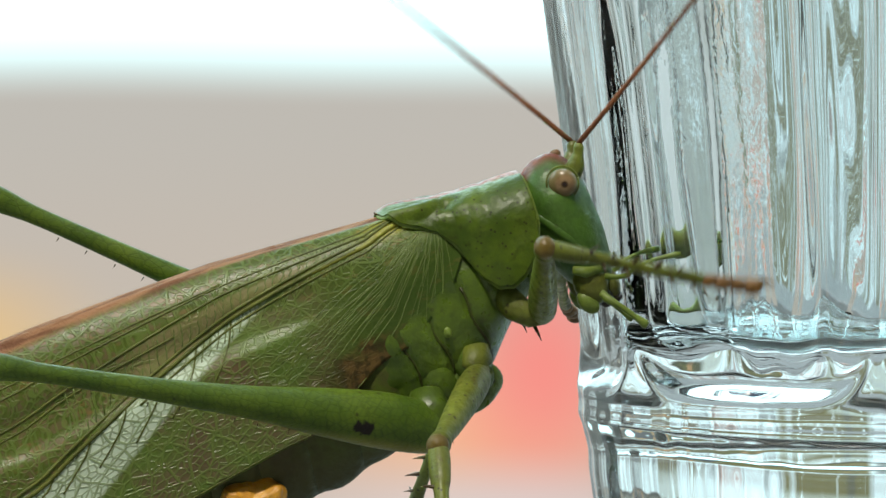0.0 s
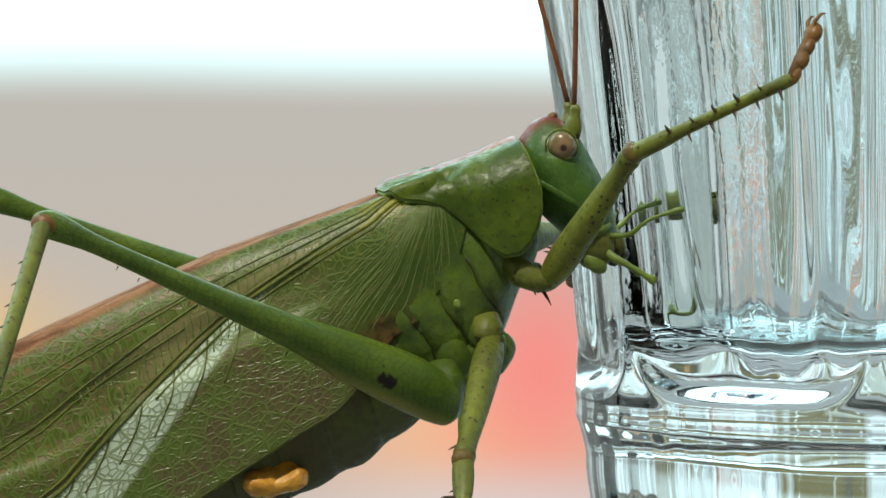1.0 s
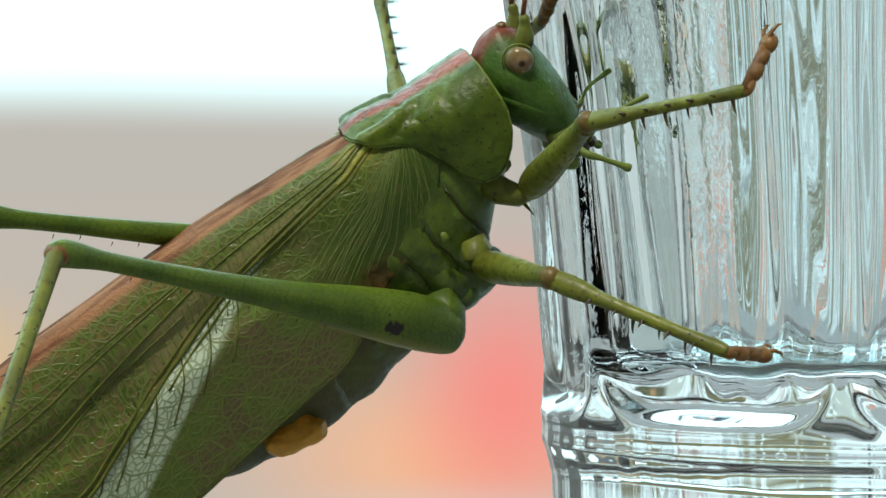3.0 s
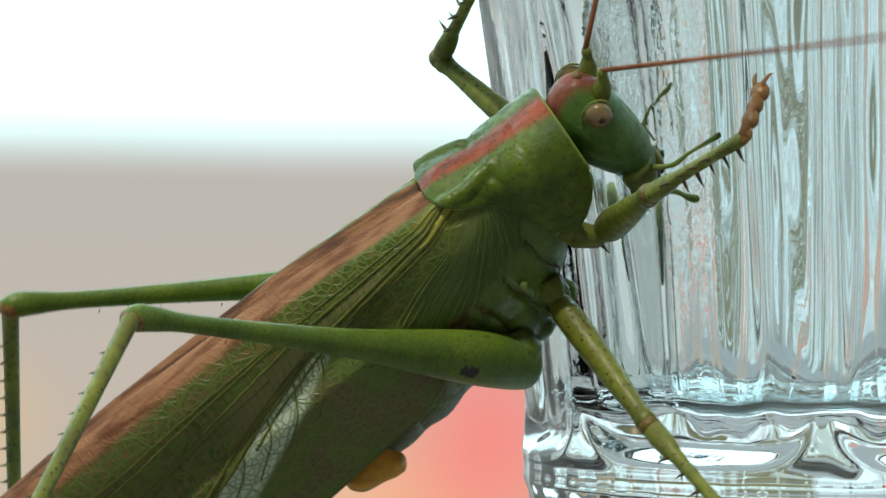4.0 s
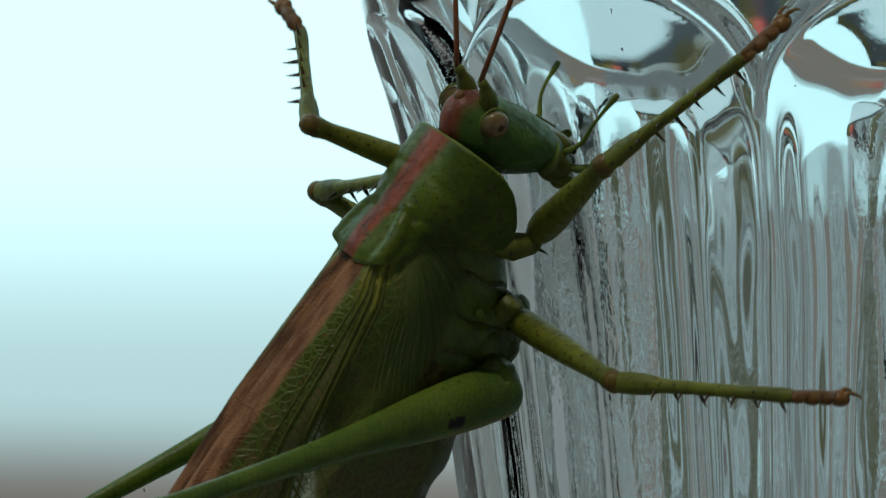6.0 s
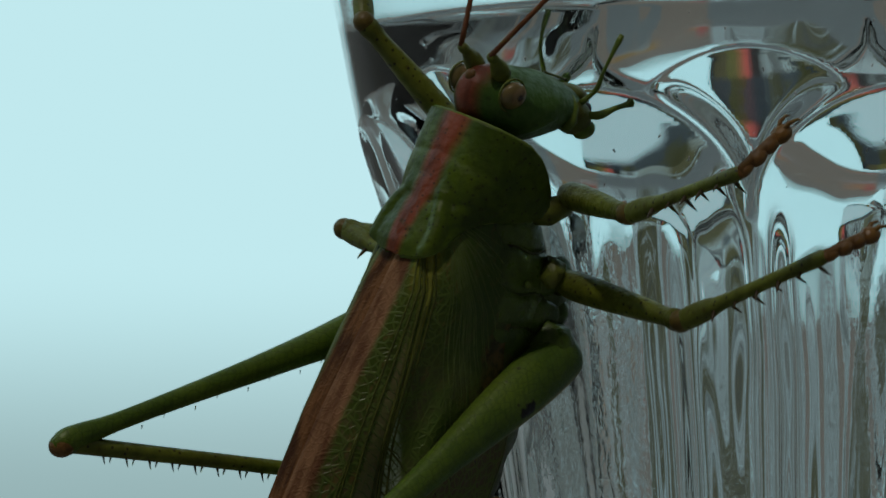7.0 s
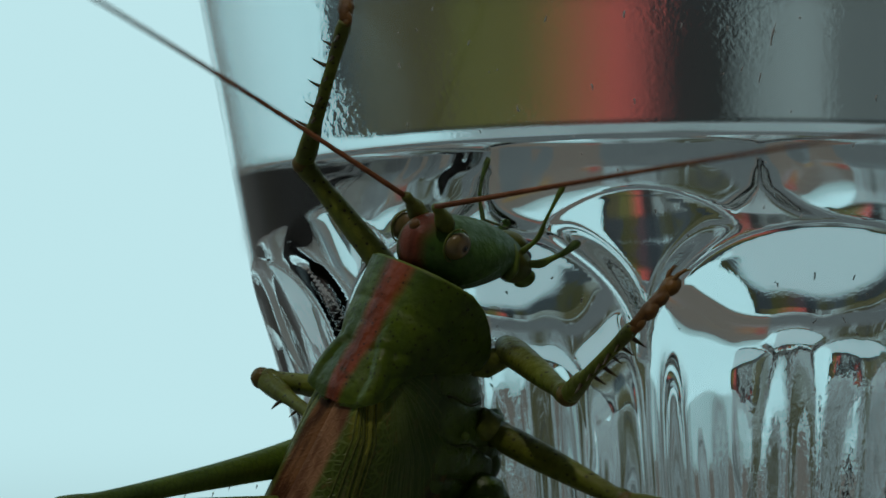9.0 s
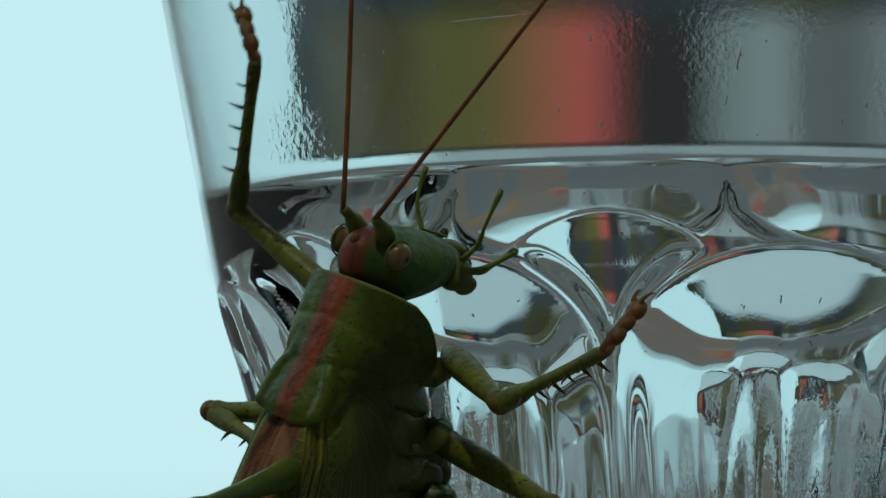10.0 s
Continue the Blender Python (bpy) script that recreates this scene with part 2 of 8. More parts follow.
def scratch_material():
    """Ground-up glass in a scratch: scatters the light that comes through the wall."""
    n = Nodes("scratched_glass")
    white = n.t.nodes.new("ShaderNodeBsdfTranslucent")
    n.put(white.inputs[0], n.mix(n.noise(900.0), (0.95, 0.97, 0.97), (0.75, 0.8, 0.8)))
    n.set(Base_Color=(0.85, 0.87, 0.87), Roughness=0.7)
    both = n.t.nodes.new("ShaderNodeMixShader")
    both.inputs[0].default_value = 0.4
    n.t.links.new(n.b.outputs[0], both.inputs[1])
    n.t.links.new(white.outputs[0], both.inputs[2])
    n.t.links.new(both.outputs[0], n.o.inputs[0])
    return n.m


SCRATCH = scratch_material()
VEIN = cuticle("wing_vein", (0.15, 0.17, 0.028), (0.09, 0.11, 0.018), rough=0.4)
VEIN_GOLD = cuticle("yellow_root_vein", (0.34, 0.33, 0.05), (0.22, 0.24, 0.03), rough=0.36)
VEIN_PALE = cuticle("pale_wing_vein", (0.20, 0.27, 0.07), (0.14, 0.20, 0.045), rough=0.38)


def eye_material(name):
    n = Nodes(name)
    x, y, z = n.axes()
    dx, dz = n.math("ADD", x, -0.00012), n.math("ADD", z, 0.00005)
    r = n.math("SQRT", n.math("ADD", n.math("MULTIPLY", dx, dx), n.math("MULTIPLY", dz, dz)))
    col = n.mix(n.step(n.noise(1400.0), 0.35, 0.65), (0.20, 0.12, 0.055), (0.30, 0.20, 0.10))
    col = n.mix(n.step(r, 0.00062, 0.0004), (0.20, 0.15, 0.06), col)
    col = n.mix(n.step(r, 0.00026, 0.00010), col, (0.03, 0.012, 0.006))
    n.set(Base_Color=col, Roughness=0.25, Coat_Weight=0.3)
    n.bump(n.cells(9000.0), 0.1, 0.00003)
    return n.m


EYE_SKIN = eye_material("compound_eye")


def glass_material():
    """Pressed glass: long drawn streaks in the wall and patches of fine pebbling."""
    n = Nodes("pressed_glass")
    x, y, z = n.axes()
    streak = n.noise(330.0, 1.0, n.scaled((1.0, 1.0, 0.008)))
    ribbed = n.math("MULTIPLY", n.step(z, 0.010, 0.016), n.step(z, 0.048, 0.034))
    pebble = n.math("MULTIPLY", n.noise(2300.0, 2.0, n.scaled((1.0, 1.0, 0.55))), n.step(n.noise(110.0, 1.0, n.scaled((1.0, 1.0, 0.2))), 0.50, 0.62))
    n.set(Base_Color=(0.90, 0.965, 0.975), Roughness=0.0, IOR=1.5, Transmission_Weight=1.0)
    fine = n.math("MULTIPLY", n.math("MULTIPLY", n.noise(2600.0, 2.0), n.step(z, 0.054, 0.056)), n.math("MULTIPLY_ADD", n.step(n.noise(70.0, 1.0), 0.52, 0.64), 0.008, 0.002))
    pebbled = n.math("MULTIPLY", n.math("MULTIPLY", pebble, ribbed), 0.065)
    n.bump(n.math("ADD", n.math("ADD", n.math("MULTIPLY", streak, ribbed), pebbled), fine), 1.0, 0.00040)
    return n.m


GLASS = glass_material()


def table_material():
    n = Nodes("grey_table_board")
    g = n.noise(90.0, 5.0, n.scaled((0.2, 1.0, 1.0)))
    n.set(Base_Color=n.mix(n.step(g, 0.3, 0.7), (0.14, 0.13, 0.12), (0.22, 0.21, 0.195)), Roughness=0.35)
    n.bump(g, 0.1, 0.0003)
    return n.m


TABLE = table_material()


def backdrop_material():
    """Far, wholly blurred distance that glows by itself: white sky over a grey-beige ground, flowers and a dark garden
    to one side.
    """
    n = Nodes("blurred_distance")
    x, y, z = n.axes()
    az = n.math("MULTIPLY", n.math("ARCTAN2", x, y), 57.29578)
    flat = n.math("SQRT", n.math("ADD", n.math("MULTIPLY", x, x), n.math("MULTIPLY", y, y)))
    el = n.math("MULTIPLY", n.math("ARCTAN2", z, flat), 57.29578)

    def blob(a, e, ra, re, soft=1.0):
        p = n.math("DIVIDE", n.math("SUBTRACT", az, a), ra)
        q = n.math("DIVIDE", n.math("SUBTRACT", el, e), re)
        d = n.math("SQRT", n.math("ADD", n.math("MULTIPLY", p, p), n.math("MULTIPLY", q, q)))
        return n.step(d, 1.0 + soft, max(0.0, 1.0 - soft))

    drift = n.math("MULTIPLY", n.math("SUBTRACT", n.noise(1.3, 2.0), 0.5), 0.6)
    level = n.math("ADD", el, drift)
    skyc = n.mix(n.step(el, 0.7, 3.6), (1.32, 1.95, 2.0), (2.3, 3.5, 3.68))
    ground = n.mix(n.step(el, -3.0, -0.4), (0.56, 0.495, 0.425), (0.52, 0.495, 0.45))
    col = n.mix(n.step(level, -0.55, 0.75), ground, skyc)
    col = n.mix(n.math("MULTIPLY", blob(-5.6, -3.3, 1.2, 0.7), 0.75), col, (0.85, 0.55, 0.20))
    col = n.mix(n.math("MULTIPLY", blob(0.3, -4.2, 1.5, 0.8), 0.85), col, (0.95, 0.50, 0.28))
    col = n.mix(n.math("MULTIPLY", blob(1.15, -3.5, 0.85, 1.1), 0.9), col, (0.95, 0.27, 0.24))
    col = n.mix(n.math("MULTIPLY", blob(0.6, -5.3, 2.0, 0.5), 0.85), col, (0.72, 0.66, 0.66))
    # garden, flowers, walls and gaps of sky round to one side, all in soft upright masses
    def masses(stops, where):
        node = n.t.nodes.new("ShaderNodeValToRGB")
        for k, (deg, colour) in enumerate(stops):
            spot = node.color_ramp.elements[k] if k < 2 else node.color_ramp.elements.new(1.0)
            spot.position, spot.color = (deg + 5.0) / 65.0, (*colour, 1)
        n.put(node.inputs[0], n.math("DIVIDE", n.math("ADD", where, 5.0), 65.0))
        return node.outputs[0]

    sway = n.math("ADD", az, n.math("MULTIPLY", n.math("SUBTRACT", n.noise(3.0, 3.0, n.scaled((1.0, 1.0, 0.4))), 0.5), 3.0))
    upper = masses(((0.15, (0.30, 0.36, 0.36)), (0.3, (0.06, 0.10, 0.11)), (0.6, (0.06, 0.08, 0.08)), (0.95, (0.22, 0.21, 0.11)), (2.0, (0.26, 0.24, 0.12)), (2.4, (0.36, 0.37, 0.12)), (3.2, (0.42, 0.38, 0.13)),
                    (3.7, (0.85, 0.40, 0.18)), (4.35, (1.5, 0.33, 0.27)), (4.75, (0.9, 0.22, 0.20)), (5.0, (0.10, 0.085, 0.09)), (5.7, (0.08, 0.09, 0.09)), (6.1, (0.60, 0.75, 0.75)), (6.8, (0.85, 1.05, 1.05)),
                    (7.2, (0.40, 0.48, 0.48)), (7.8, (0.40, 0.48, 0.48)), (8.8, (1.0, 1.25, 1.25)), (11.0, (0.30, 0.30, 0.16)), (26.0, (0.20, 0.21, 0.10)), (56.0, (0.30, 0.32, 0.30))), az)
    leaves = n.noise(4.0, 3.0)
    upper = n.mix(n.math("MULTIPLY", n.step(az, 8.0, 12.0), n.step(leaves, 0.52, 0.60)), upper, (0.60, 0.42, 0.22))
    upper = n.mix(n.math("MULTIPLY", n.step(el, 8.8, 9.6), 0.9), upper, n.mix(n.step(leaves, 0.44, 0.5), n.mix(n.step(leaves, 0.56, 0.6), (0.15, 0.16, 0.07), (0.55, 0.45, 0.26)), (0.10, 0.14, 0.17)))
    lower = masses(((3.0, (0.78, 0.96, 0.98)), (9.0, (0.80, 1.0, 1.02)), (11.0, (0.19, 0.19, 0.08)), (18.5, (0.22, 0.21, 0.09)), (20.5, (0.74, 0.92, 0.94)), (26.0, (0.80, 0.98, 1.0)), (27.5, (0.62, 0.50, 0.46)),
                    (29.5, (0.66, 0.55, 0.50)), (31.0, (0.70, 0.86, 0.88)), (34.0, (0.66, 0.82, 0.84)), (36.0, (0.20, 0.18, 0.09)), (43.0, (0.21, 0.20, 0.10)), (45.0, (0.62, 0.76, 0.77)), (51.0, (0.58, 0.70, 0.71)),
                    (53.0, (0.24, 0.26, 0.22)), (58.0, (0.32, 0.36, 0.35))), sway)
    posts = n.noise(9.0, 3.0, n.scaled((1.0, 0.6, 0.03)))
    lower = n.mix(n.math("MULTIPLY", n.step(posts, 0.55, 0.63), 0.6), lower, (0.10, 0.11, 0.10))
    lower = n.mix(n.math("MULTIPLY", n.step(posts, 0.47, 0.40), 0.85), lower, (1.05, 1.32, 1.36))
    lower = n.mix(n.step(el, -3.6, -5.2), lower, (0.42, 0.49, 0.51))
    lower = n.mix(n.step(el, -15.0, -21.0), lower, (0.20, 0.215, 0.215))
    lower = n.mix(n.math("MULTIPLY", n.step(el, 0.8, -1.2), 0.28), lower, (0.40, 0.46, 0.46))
    # glow raised with height to brighten what the glass refracts
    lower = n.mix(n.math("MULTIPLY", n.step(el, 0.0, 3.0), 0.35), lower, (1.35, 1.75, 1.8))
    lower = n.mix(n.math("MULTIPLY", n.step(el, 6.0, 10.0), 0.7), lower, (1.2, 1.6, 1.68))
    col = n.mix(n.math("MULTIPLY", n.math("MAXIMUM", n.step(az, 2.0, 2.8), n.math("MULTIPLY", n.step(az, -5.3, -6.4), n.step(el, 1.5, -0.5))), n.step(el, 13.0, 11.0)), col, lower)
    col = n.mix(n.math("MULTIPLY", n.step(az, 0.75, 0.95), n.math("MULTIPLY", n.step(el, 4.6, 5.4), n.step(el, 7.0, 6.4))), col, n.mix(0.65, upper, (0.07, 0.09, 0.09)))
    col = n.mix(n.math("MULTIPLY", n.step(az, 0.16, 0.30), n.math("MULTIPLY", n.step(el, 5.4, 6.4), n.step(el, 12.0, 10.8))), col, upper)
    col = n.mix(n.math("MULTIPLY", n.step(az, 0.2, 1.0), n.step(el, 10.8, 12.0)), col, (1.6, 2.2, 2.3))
    # unseen sides and back: plain glowing tones added for reflections and fill
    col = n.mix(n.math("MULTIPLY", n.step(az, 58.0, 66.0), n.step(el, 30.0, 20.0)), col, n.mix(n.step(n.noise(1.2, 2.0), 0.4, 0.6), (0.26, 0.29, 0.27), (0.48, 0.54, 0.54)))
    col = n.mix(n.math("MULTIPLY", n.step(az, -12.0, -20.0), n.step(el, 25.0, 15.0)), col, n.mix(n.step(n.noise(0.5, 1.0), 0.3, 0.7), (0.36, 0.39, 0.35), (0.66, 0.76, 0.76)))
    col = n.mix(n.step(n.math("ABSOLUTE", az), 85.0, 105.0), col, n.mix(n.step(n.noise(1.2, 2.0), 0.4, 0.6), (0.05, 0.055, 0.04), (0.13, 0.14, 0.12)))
    # ground, flowers and garden carry their daylight as emission, like the sky
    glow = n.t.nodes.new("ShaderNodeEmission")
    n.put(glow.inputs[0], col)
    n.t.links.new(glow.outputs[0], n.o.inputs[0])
    return n.m


BACKDROP = backdrop_material()
MM = 0.001


def smooth(x, lo, hi):
    k = min(1.0, max(0.0, (x - lo) / (hi - lo)))
    return k * k * (3 - 2 * k)


def lerp_table(x, xs, ys):
    return float(np.interp(x, xs, ys))


def link_mesh(name, bm, material, parent=None, label="", flat=False, sort=True):
    me = bpy.data.meshes.new(name)
    if sort:
        bmesh.ops.recalc_face_normals(bm, faces=bm.faces)
    bm.to_mesh(me)
    bm.free()
    me.materials.append(material)
    if not flat:
        me.shade_smooth()
    ob = new(name, me)
    if parent is not None:
        ob.parent = parent
    return tagged(ob, label)


def part(name, bm, material, parent, label=""):
    return link_mesh(name, bm, material, parent, label)


def ring_mesh(rings, closed=True, cap=True, bm=None):
    """Skin over a list of rings of points (millimetres), capped at both ends."""
    bm = bm or bmesh.new()
    vs = [[bm.verts.new(Vector(p) * MM) for p in r] for r in rings]
    m = len(vs[0])
    for a, b in zip(vs, vs[1:]):
        for i in range(m if closed else m - 1):
            j = (i + 1) % m
            bm.faces.new((a[i], a[j], b[j], b[i]))
    if closed and cap:
        for r in (vs[0], vs[-1]):
            c = bm.verts.new(sum((v.co for v in r), Vector()) / m)
            for i in range(m):
                bm.faces.new((r[i], r[(i + 1) % m], c))
    return bm


def loft(stations, sides=24, bm=None):
    """Ellipses across x: stations of (x, centre y, centre z, half width, half height)."""
    rings = []
    for x, cy, cz, ry, rz in stations:
        rings.append([(x, cy + ry * math.cos(2 * math.pi * i / sides), cz + rz * math.sin(2 * math.pi * i / sides)) for i in range(sides)])
    return ring_mesh(rings, bm=bm)


def fine(stations, steps=5):
    """More stations between those given, on a smooth curve."""
    st = np.array(stations, float)
    out = []
    n = len(st)
    for i in range(n - 1):
        p0, p1, p2, p3 = st[max(i - 1, 0)], st[i], st[i + 1], st[min(i + 2, n - 1)]
        for k in range(steps):
            s = k / steps
            out.append(tuple(0.5 * (2 * p1 + (p2 - p0) * s + (2 * p0 - 5 * p1 + 4 * p2 - p3) * s * s + (3 * p1 - p0 - 3 * p2 + p3) * s ** 3)))
    out.append(tuple(st[-1]))
    return out


def tube(points, radii, sides=10, bm=None):
    """A tapering tube along a polyline, in millimetres."""
    pts = [Vector(p) for p in points]
    rings = []
    up = Vector((0.13, 0.21, 0.97))
    for i, p in enumerate(pts):
        d = (pts[min(i + 1, len(pts) - 1)] - pts[max(i - 1, 0)]).normalized()
        a = d.cross(up)
        if a.length < 0.05:
            a = d.cross(Vector((1, 0, 0)))
        a.normalize()
        b = d.cross(a)
        r = radii[i] if isinstance(radii, (list, tuple)) else radii
        rings.append([p + a * (r * math.cos(2 * math.pi * k / sides)) + b * (r * math.sin(2 * math.pi * k / sides)) for k in range(sides)])
    return ring_mesh(rings, bm=bm)


def bead(centre, radii, turn=None, seg=20, bm=None):
    """A rounded lump: an ellipsoid, turned, in millimetres."""
    bm = bm or bmesh.new()
    m = Matrix.Translation(Vector(centre) * MM) @ (turn or Matrix()) @ Matrix.Diagonal((*[r * MM for r in radii], 1))
    bmesh.ops.create_uvsphere(bm, u_segments=seg, v_segments=seg // 2 + 2, radius=1, matrix=m)
    return bm


# ---- the place ----
def build_backdrop():
    bm = bmesh.new()
    R, n = 3.0, 96
    rows = []
    for e in (-86, -70, -55, -30, -12, 0, 12, 30, 50):
        rows.append([bm.verts.new((R * math.sin(radians(a)) * math.cos(radians(e)), R * math.cos(radians(a)) * math.cos(radians(e)), R * math.sin(radians(e))))
                     for a in [-180 + 360 * i / n for i in range(n)]])
    for a, b in zip(rows, rows[1:]):
        for i in range(n):
            bm.faces.new((a[i], a[(i + 1) % n], b[(i + 1) % n], b[i]))
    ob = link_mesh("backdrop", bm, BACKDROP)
    ob.location = (0, 0, EYE)
    return tagged(ob, "far out-of-focus sky, ground and garden, glowing by themselves", "backdrop", kind="structure")


def build_table():
    bm = bmesh.new()
    bmesh.ops.create_cube(bm, size=1, matrix=Matrix.Translation((0.0, 0.061, -0.0125)) @ Matrix.Diagonal((0.9, 0.5, 0.025, 1)))
    bmesh.ops.bevel(bm, geom=bm.edges[:], offset=0.002, segments=3, affect="EDGES")
    ob = link_mesh("ground", bm, TABLE, flat=True)
    return tagged(ob, "weathered grey board tabletop under the glass tumbler", "table top", kind="structure")


GLASS_X, GLASS_Y, PANELS, RIDGE = 0.02793, 0.289, 8, radians(-13.5)


def outer_radius(z):
    return lerp_table(z, (0, 0.8, 4.8, 13.2, 22.9, 32.6, 37.8, 45.2, 49, 52, 92), (17.8, 18.9, 19.5, 20.7, 21.6, 23.0, 23.8, 25.35, 26.14, 26.75, 34.4))


def panel_depth(theta, z):
    """How far the scooped panels cut into the round wall, in millimetres; they end in arches above and in a round heel below."""
    k = ((theta - RIDGE) / (2 * math.pi) * PANELS) % 1.0
    w = 2 * k - 1
    r = outer_radius(z)
    half = math.pi / PANELS
    chord = r * (1 - math.cos(half) / math.cos(half * w)) * 1.28
    chord = math.sqrt(chord * chord + .09) - .3
    top = 42.9 + 7.5 * math.sqrt(max(0.0, 1 - w * w))
    k = min(1.0, max(0.0, (top - z) / 6.5))
    # a thumb-print pressed between two arches
    away = (1 - abs(w)) * half * r
    crown = 52.2 - (away / 6.0) ** 2 * 2.6
    dip = min(1.0, max(0.0, (crown - z) / 7.0))
    dent = 2.0 * (1 - (1 - dip) ** 1.9) * smooth(crown - z, -.05, .4) * smooth(z - top, .2, 2.2)
    return dent + chord * (1 - (1 - k) ** 1.4) * smooth(top - z, -.1, .6) * smooth(z - 9.9 - 2.6 * abs(w) ** 6, 0, 1.4)


WAVES = [(random.Random(k).randint(8, 64), random.Random(k + 50).uniform(0, 6.3), random.Random(k + 90).uniform(0.3, 1.0), random.Random(k + 130).uniform(-0.004, 0.004)) for k in range(22)]


def drawn_streaks(a, z):
    """Long drawn ribs in the wall, in millimetres."""
    return sum(s * 2.6 / f * math.sin(f * a + p + d * z) for f, p, s, d in WAVES)


# the bore from the rim down to the middle of the floor: height and wall, in millimetres; the wall thickens below a stacking ledge
BORE = ((92, 0.9), (91.5, 1.7), (90, 1.5), (86, 1.1), (75, 0.6), (66, 0.45), (59, 0.45), (56, 0.45), (55.2, 0.47), (54.8, 0.56), (54.4, 0.8), (53.9, 1.18), (53.2, 1.55), (52.4, 1.97), (51.6, 2.3), (50.8, 2.55), (49.8, 2.72), (48, 2.85),
        (46, 2.95), (44, 3.05), (42, 3.15), (40, 3.25), (37, 3.4), (34, 3.62), (30, 3.75), (25, 3.85), (20, 3.9), (16, 4.0), (15, 4.0), (14.3, 4.05), (13.8, 4.2), (13.45, 4.5),
        (13.2, 5.0), (13.05, 5.7), (12.95, 7.0), (12.9, 9.0), (12.9, 12.0), (12.9, 15.0), (12.9, 18.0))


def build_glass():
    """Thick pressed tumbler: scooped arched panels outside, a round bore with a rounded floor inside, a heavy foot."""
    n = 720
    zs = [0, 0.25, 0.8] + [1.2 + 0.25 * i for i in range(32)] + [9.4 + .25 * i for i in range(17)] + [14 + 1.5 * i for i in range(18)] + [40.5 + 0.25 * i for i in range(56)] + \
        [55 + 1.0 * i for i in range(4)] + [60 + 3 * i for i in range(10)] + [89, 90.5, 91.6, 92]
    rings = []
    for z in zs:
        ring = []
        for i in range(n):
            a = 2 * math.pi * i / n
            r = outer_radius(z) - panel_depth(a, z) + 0.55 * drawn_streaks(a + 1.3, z) * smooth(z, 10, 14) * (1 - smooth(z, 39, 47))
            r += .22 * drawn_streaks(a + 2.1, z) * (1 - smooth(z, 9, 12)) * smooth(z, .8, 2) - .12 * math.exp(-((z - 6.6 - .25 * math.sin(5 * a)) / .8) ** 2) + .15 * math.exp(-((z - 8.4) / .5) ** 2)
            if z > 90:
                r -= (z - 90) ** 2 * 0.25
            ring.append((r * math.sin(a), -r * math.cos(a), z))
        rings.append(ring)
    for z, wall in BORE:
        ring = []
        for i in range(n):
            a = 2 * math.pi * i / n
            r = outer_radius(z) - wall + .6 * drawn_streaks(a, z) * smooth(z, 13.5, 18) * (1 - smooth(z, 39, 47))
            lift = (1 - smooth(z, 12.9, 14.6)) * (.35 * noise.noise(Vector((r * math.sin(a) * .16, r * math.cos(a) * .3, 2))) + .10 * noise.noise(Vector((r * math.sin(a) * .7, r * math.cos(a) * .5, 5))))
            ring.append((r * math.sin(a), -r * math.cos(a), z + lift))
        rings.append(ring)
    bm = bmesh.new()
    vs = [[bm.verts.new(Vector(q) * MM) for q in ring] for ring in rings]
    for lower, upper in zip(vs, vs[1:]):
        for i in range(n):
            bm.faces.new((lower[i], lower[(i + 1) % n], upper[(i + 1) % n], upper[i]))
    bm.faces.new(vs[-1])
    # hollow underside of the foot
    under = [vs[0]]
    for r, z in ((16.6, 0.1), (15.6, 0.4), (13.5, 0.7), (10.5, 0.9), (7, 1.0), (3.5, 1.05), (0.8, 1.06)):
        under.append([bm.verts.new((r * MM * math.sin(2 * math.pi * i / n), -r * MM * math.cos(2 * math.pi * i / n), (z + .3 * smooth(-r, -16.6, -14) * noise.noise(Vector((r * math.sin(2 * math.pi * i / n) * .3, r * math.cos(2 * math.pi * i / n) * .3, z)))) * MM)) for i in range(n)])
    for outer, inner in zip(under, under[1:]):
        for i in range(n):
            bm.faces.new((inner[i], inner[(i + 1) % n], outer[(i + 1) % n], outer[i]))
    bm.faces.new(under[-1][::-1])
    ob = link_mesh("glass_tumbler", bm, GLASS, sort=False)
    ob.location = (GLASS_X, GLASS_Y, 0.0006)
    # fine scratches on the outside of the wall: angle and height in degrees and millimetres, run, rise, bow
    rnd = random.Random(11)
    marks = [(-22, 63.3, 7, 0.1, .1), (-30, 62.2, 9, 0.15, .0), (-12, 65.2, 12, .3, .05), (0.5, 62.3, 1.6, 2.0, .5), (1.2, 59.3, .5, 1.3, -.2), (0.8, 64.5, -.6, 1.8, .2), (-9, 63.4, 5, -.1, .0), (-34, 66.5, 14, .2, .1), (-15, 68.1, 20, .3, -.1), (-26, 69.6, 11, -.1, .1), (-5, 66.9, 9, .15, .05), (-20, 71.4, 16, .2, .1), (-38, 64.9, 10, .1, 0)]
    marks += [(rnd.uniform(-42, 30), rnd.uniform(44, 76), rnd.uniform(-.5, .6) * rnd.random(), rnd.uniform(-.4, .6) * rnd.random(), rnd.uniform(-.2, .2)) for _ in range(130)]
    for angle, z, run, rise, bow in marks:
        pts = []
        for k in range(7):
            zz = z + rise * k / 6 + bow * math.sin(math.pi * k / 6)
            a = radians(angle + run * k / 6 + bow * math.sin(math.pi * k / 6))
            r = outer_radius(zz) - panel_depth(a, zz) + .01
            pts.append((r * math.sin(a), -r * math.cos(a), zz))
        part("scratch", tube(pts, [.006] + [rnd.uniform(.026, .058) for _ in range(5)] + [.006], 4), SCRATCH, ob, "pale hairline scratch")
    return tagged(ob, "clear empty thick pressed-glass tumbler with arched panels and a heavy foot", "drinking glass")


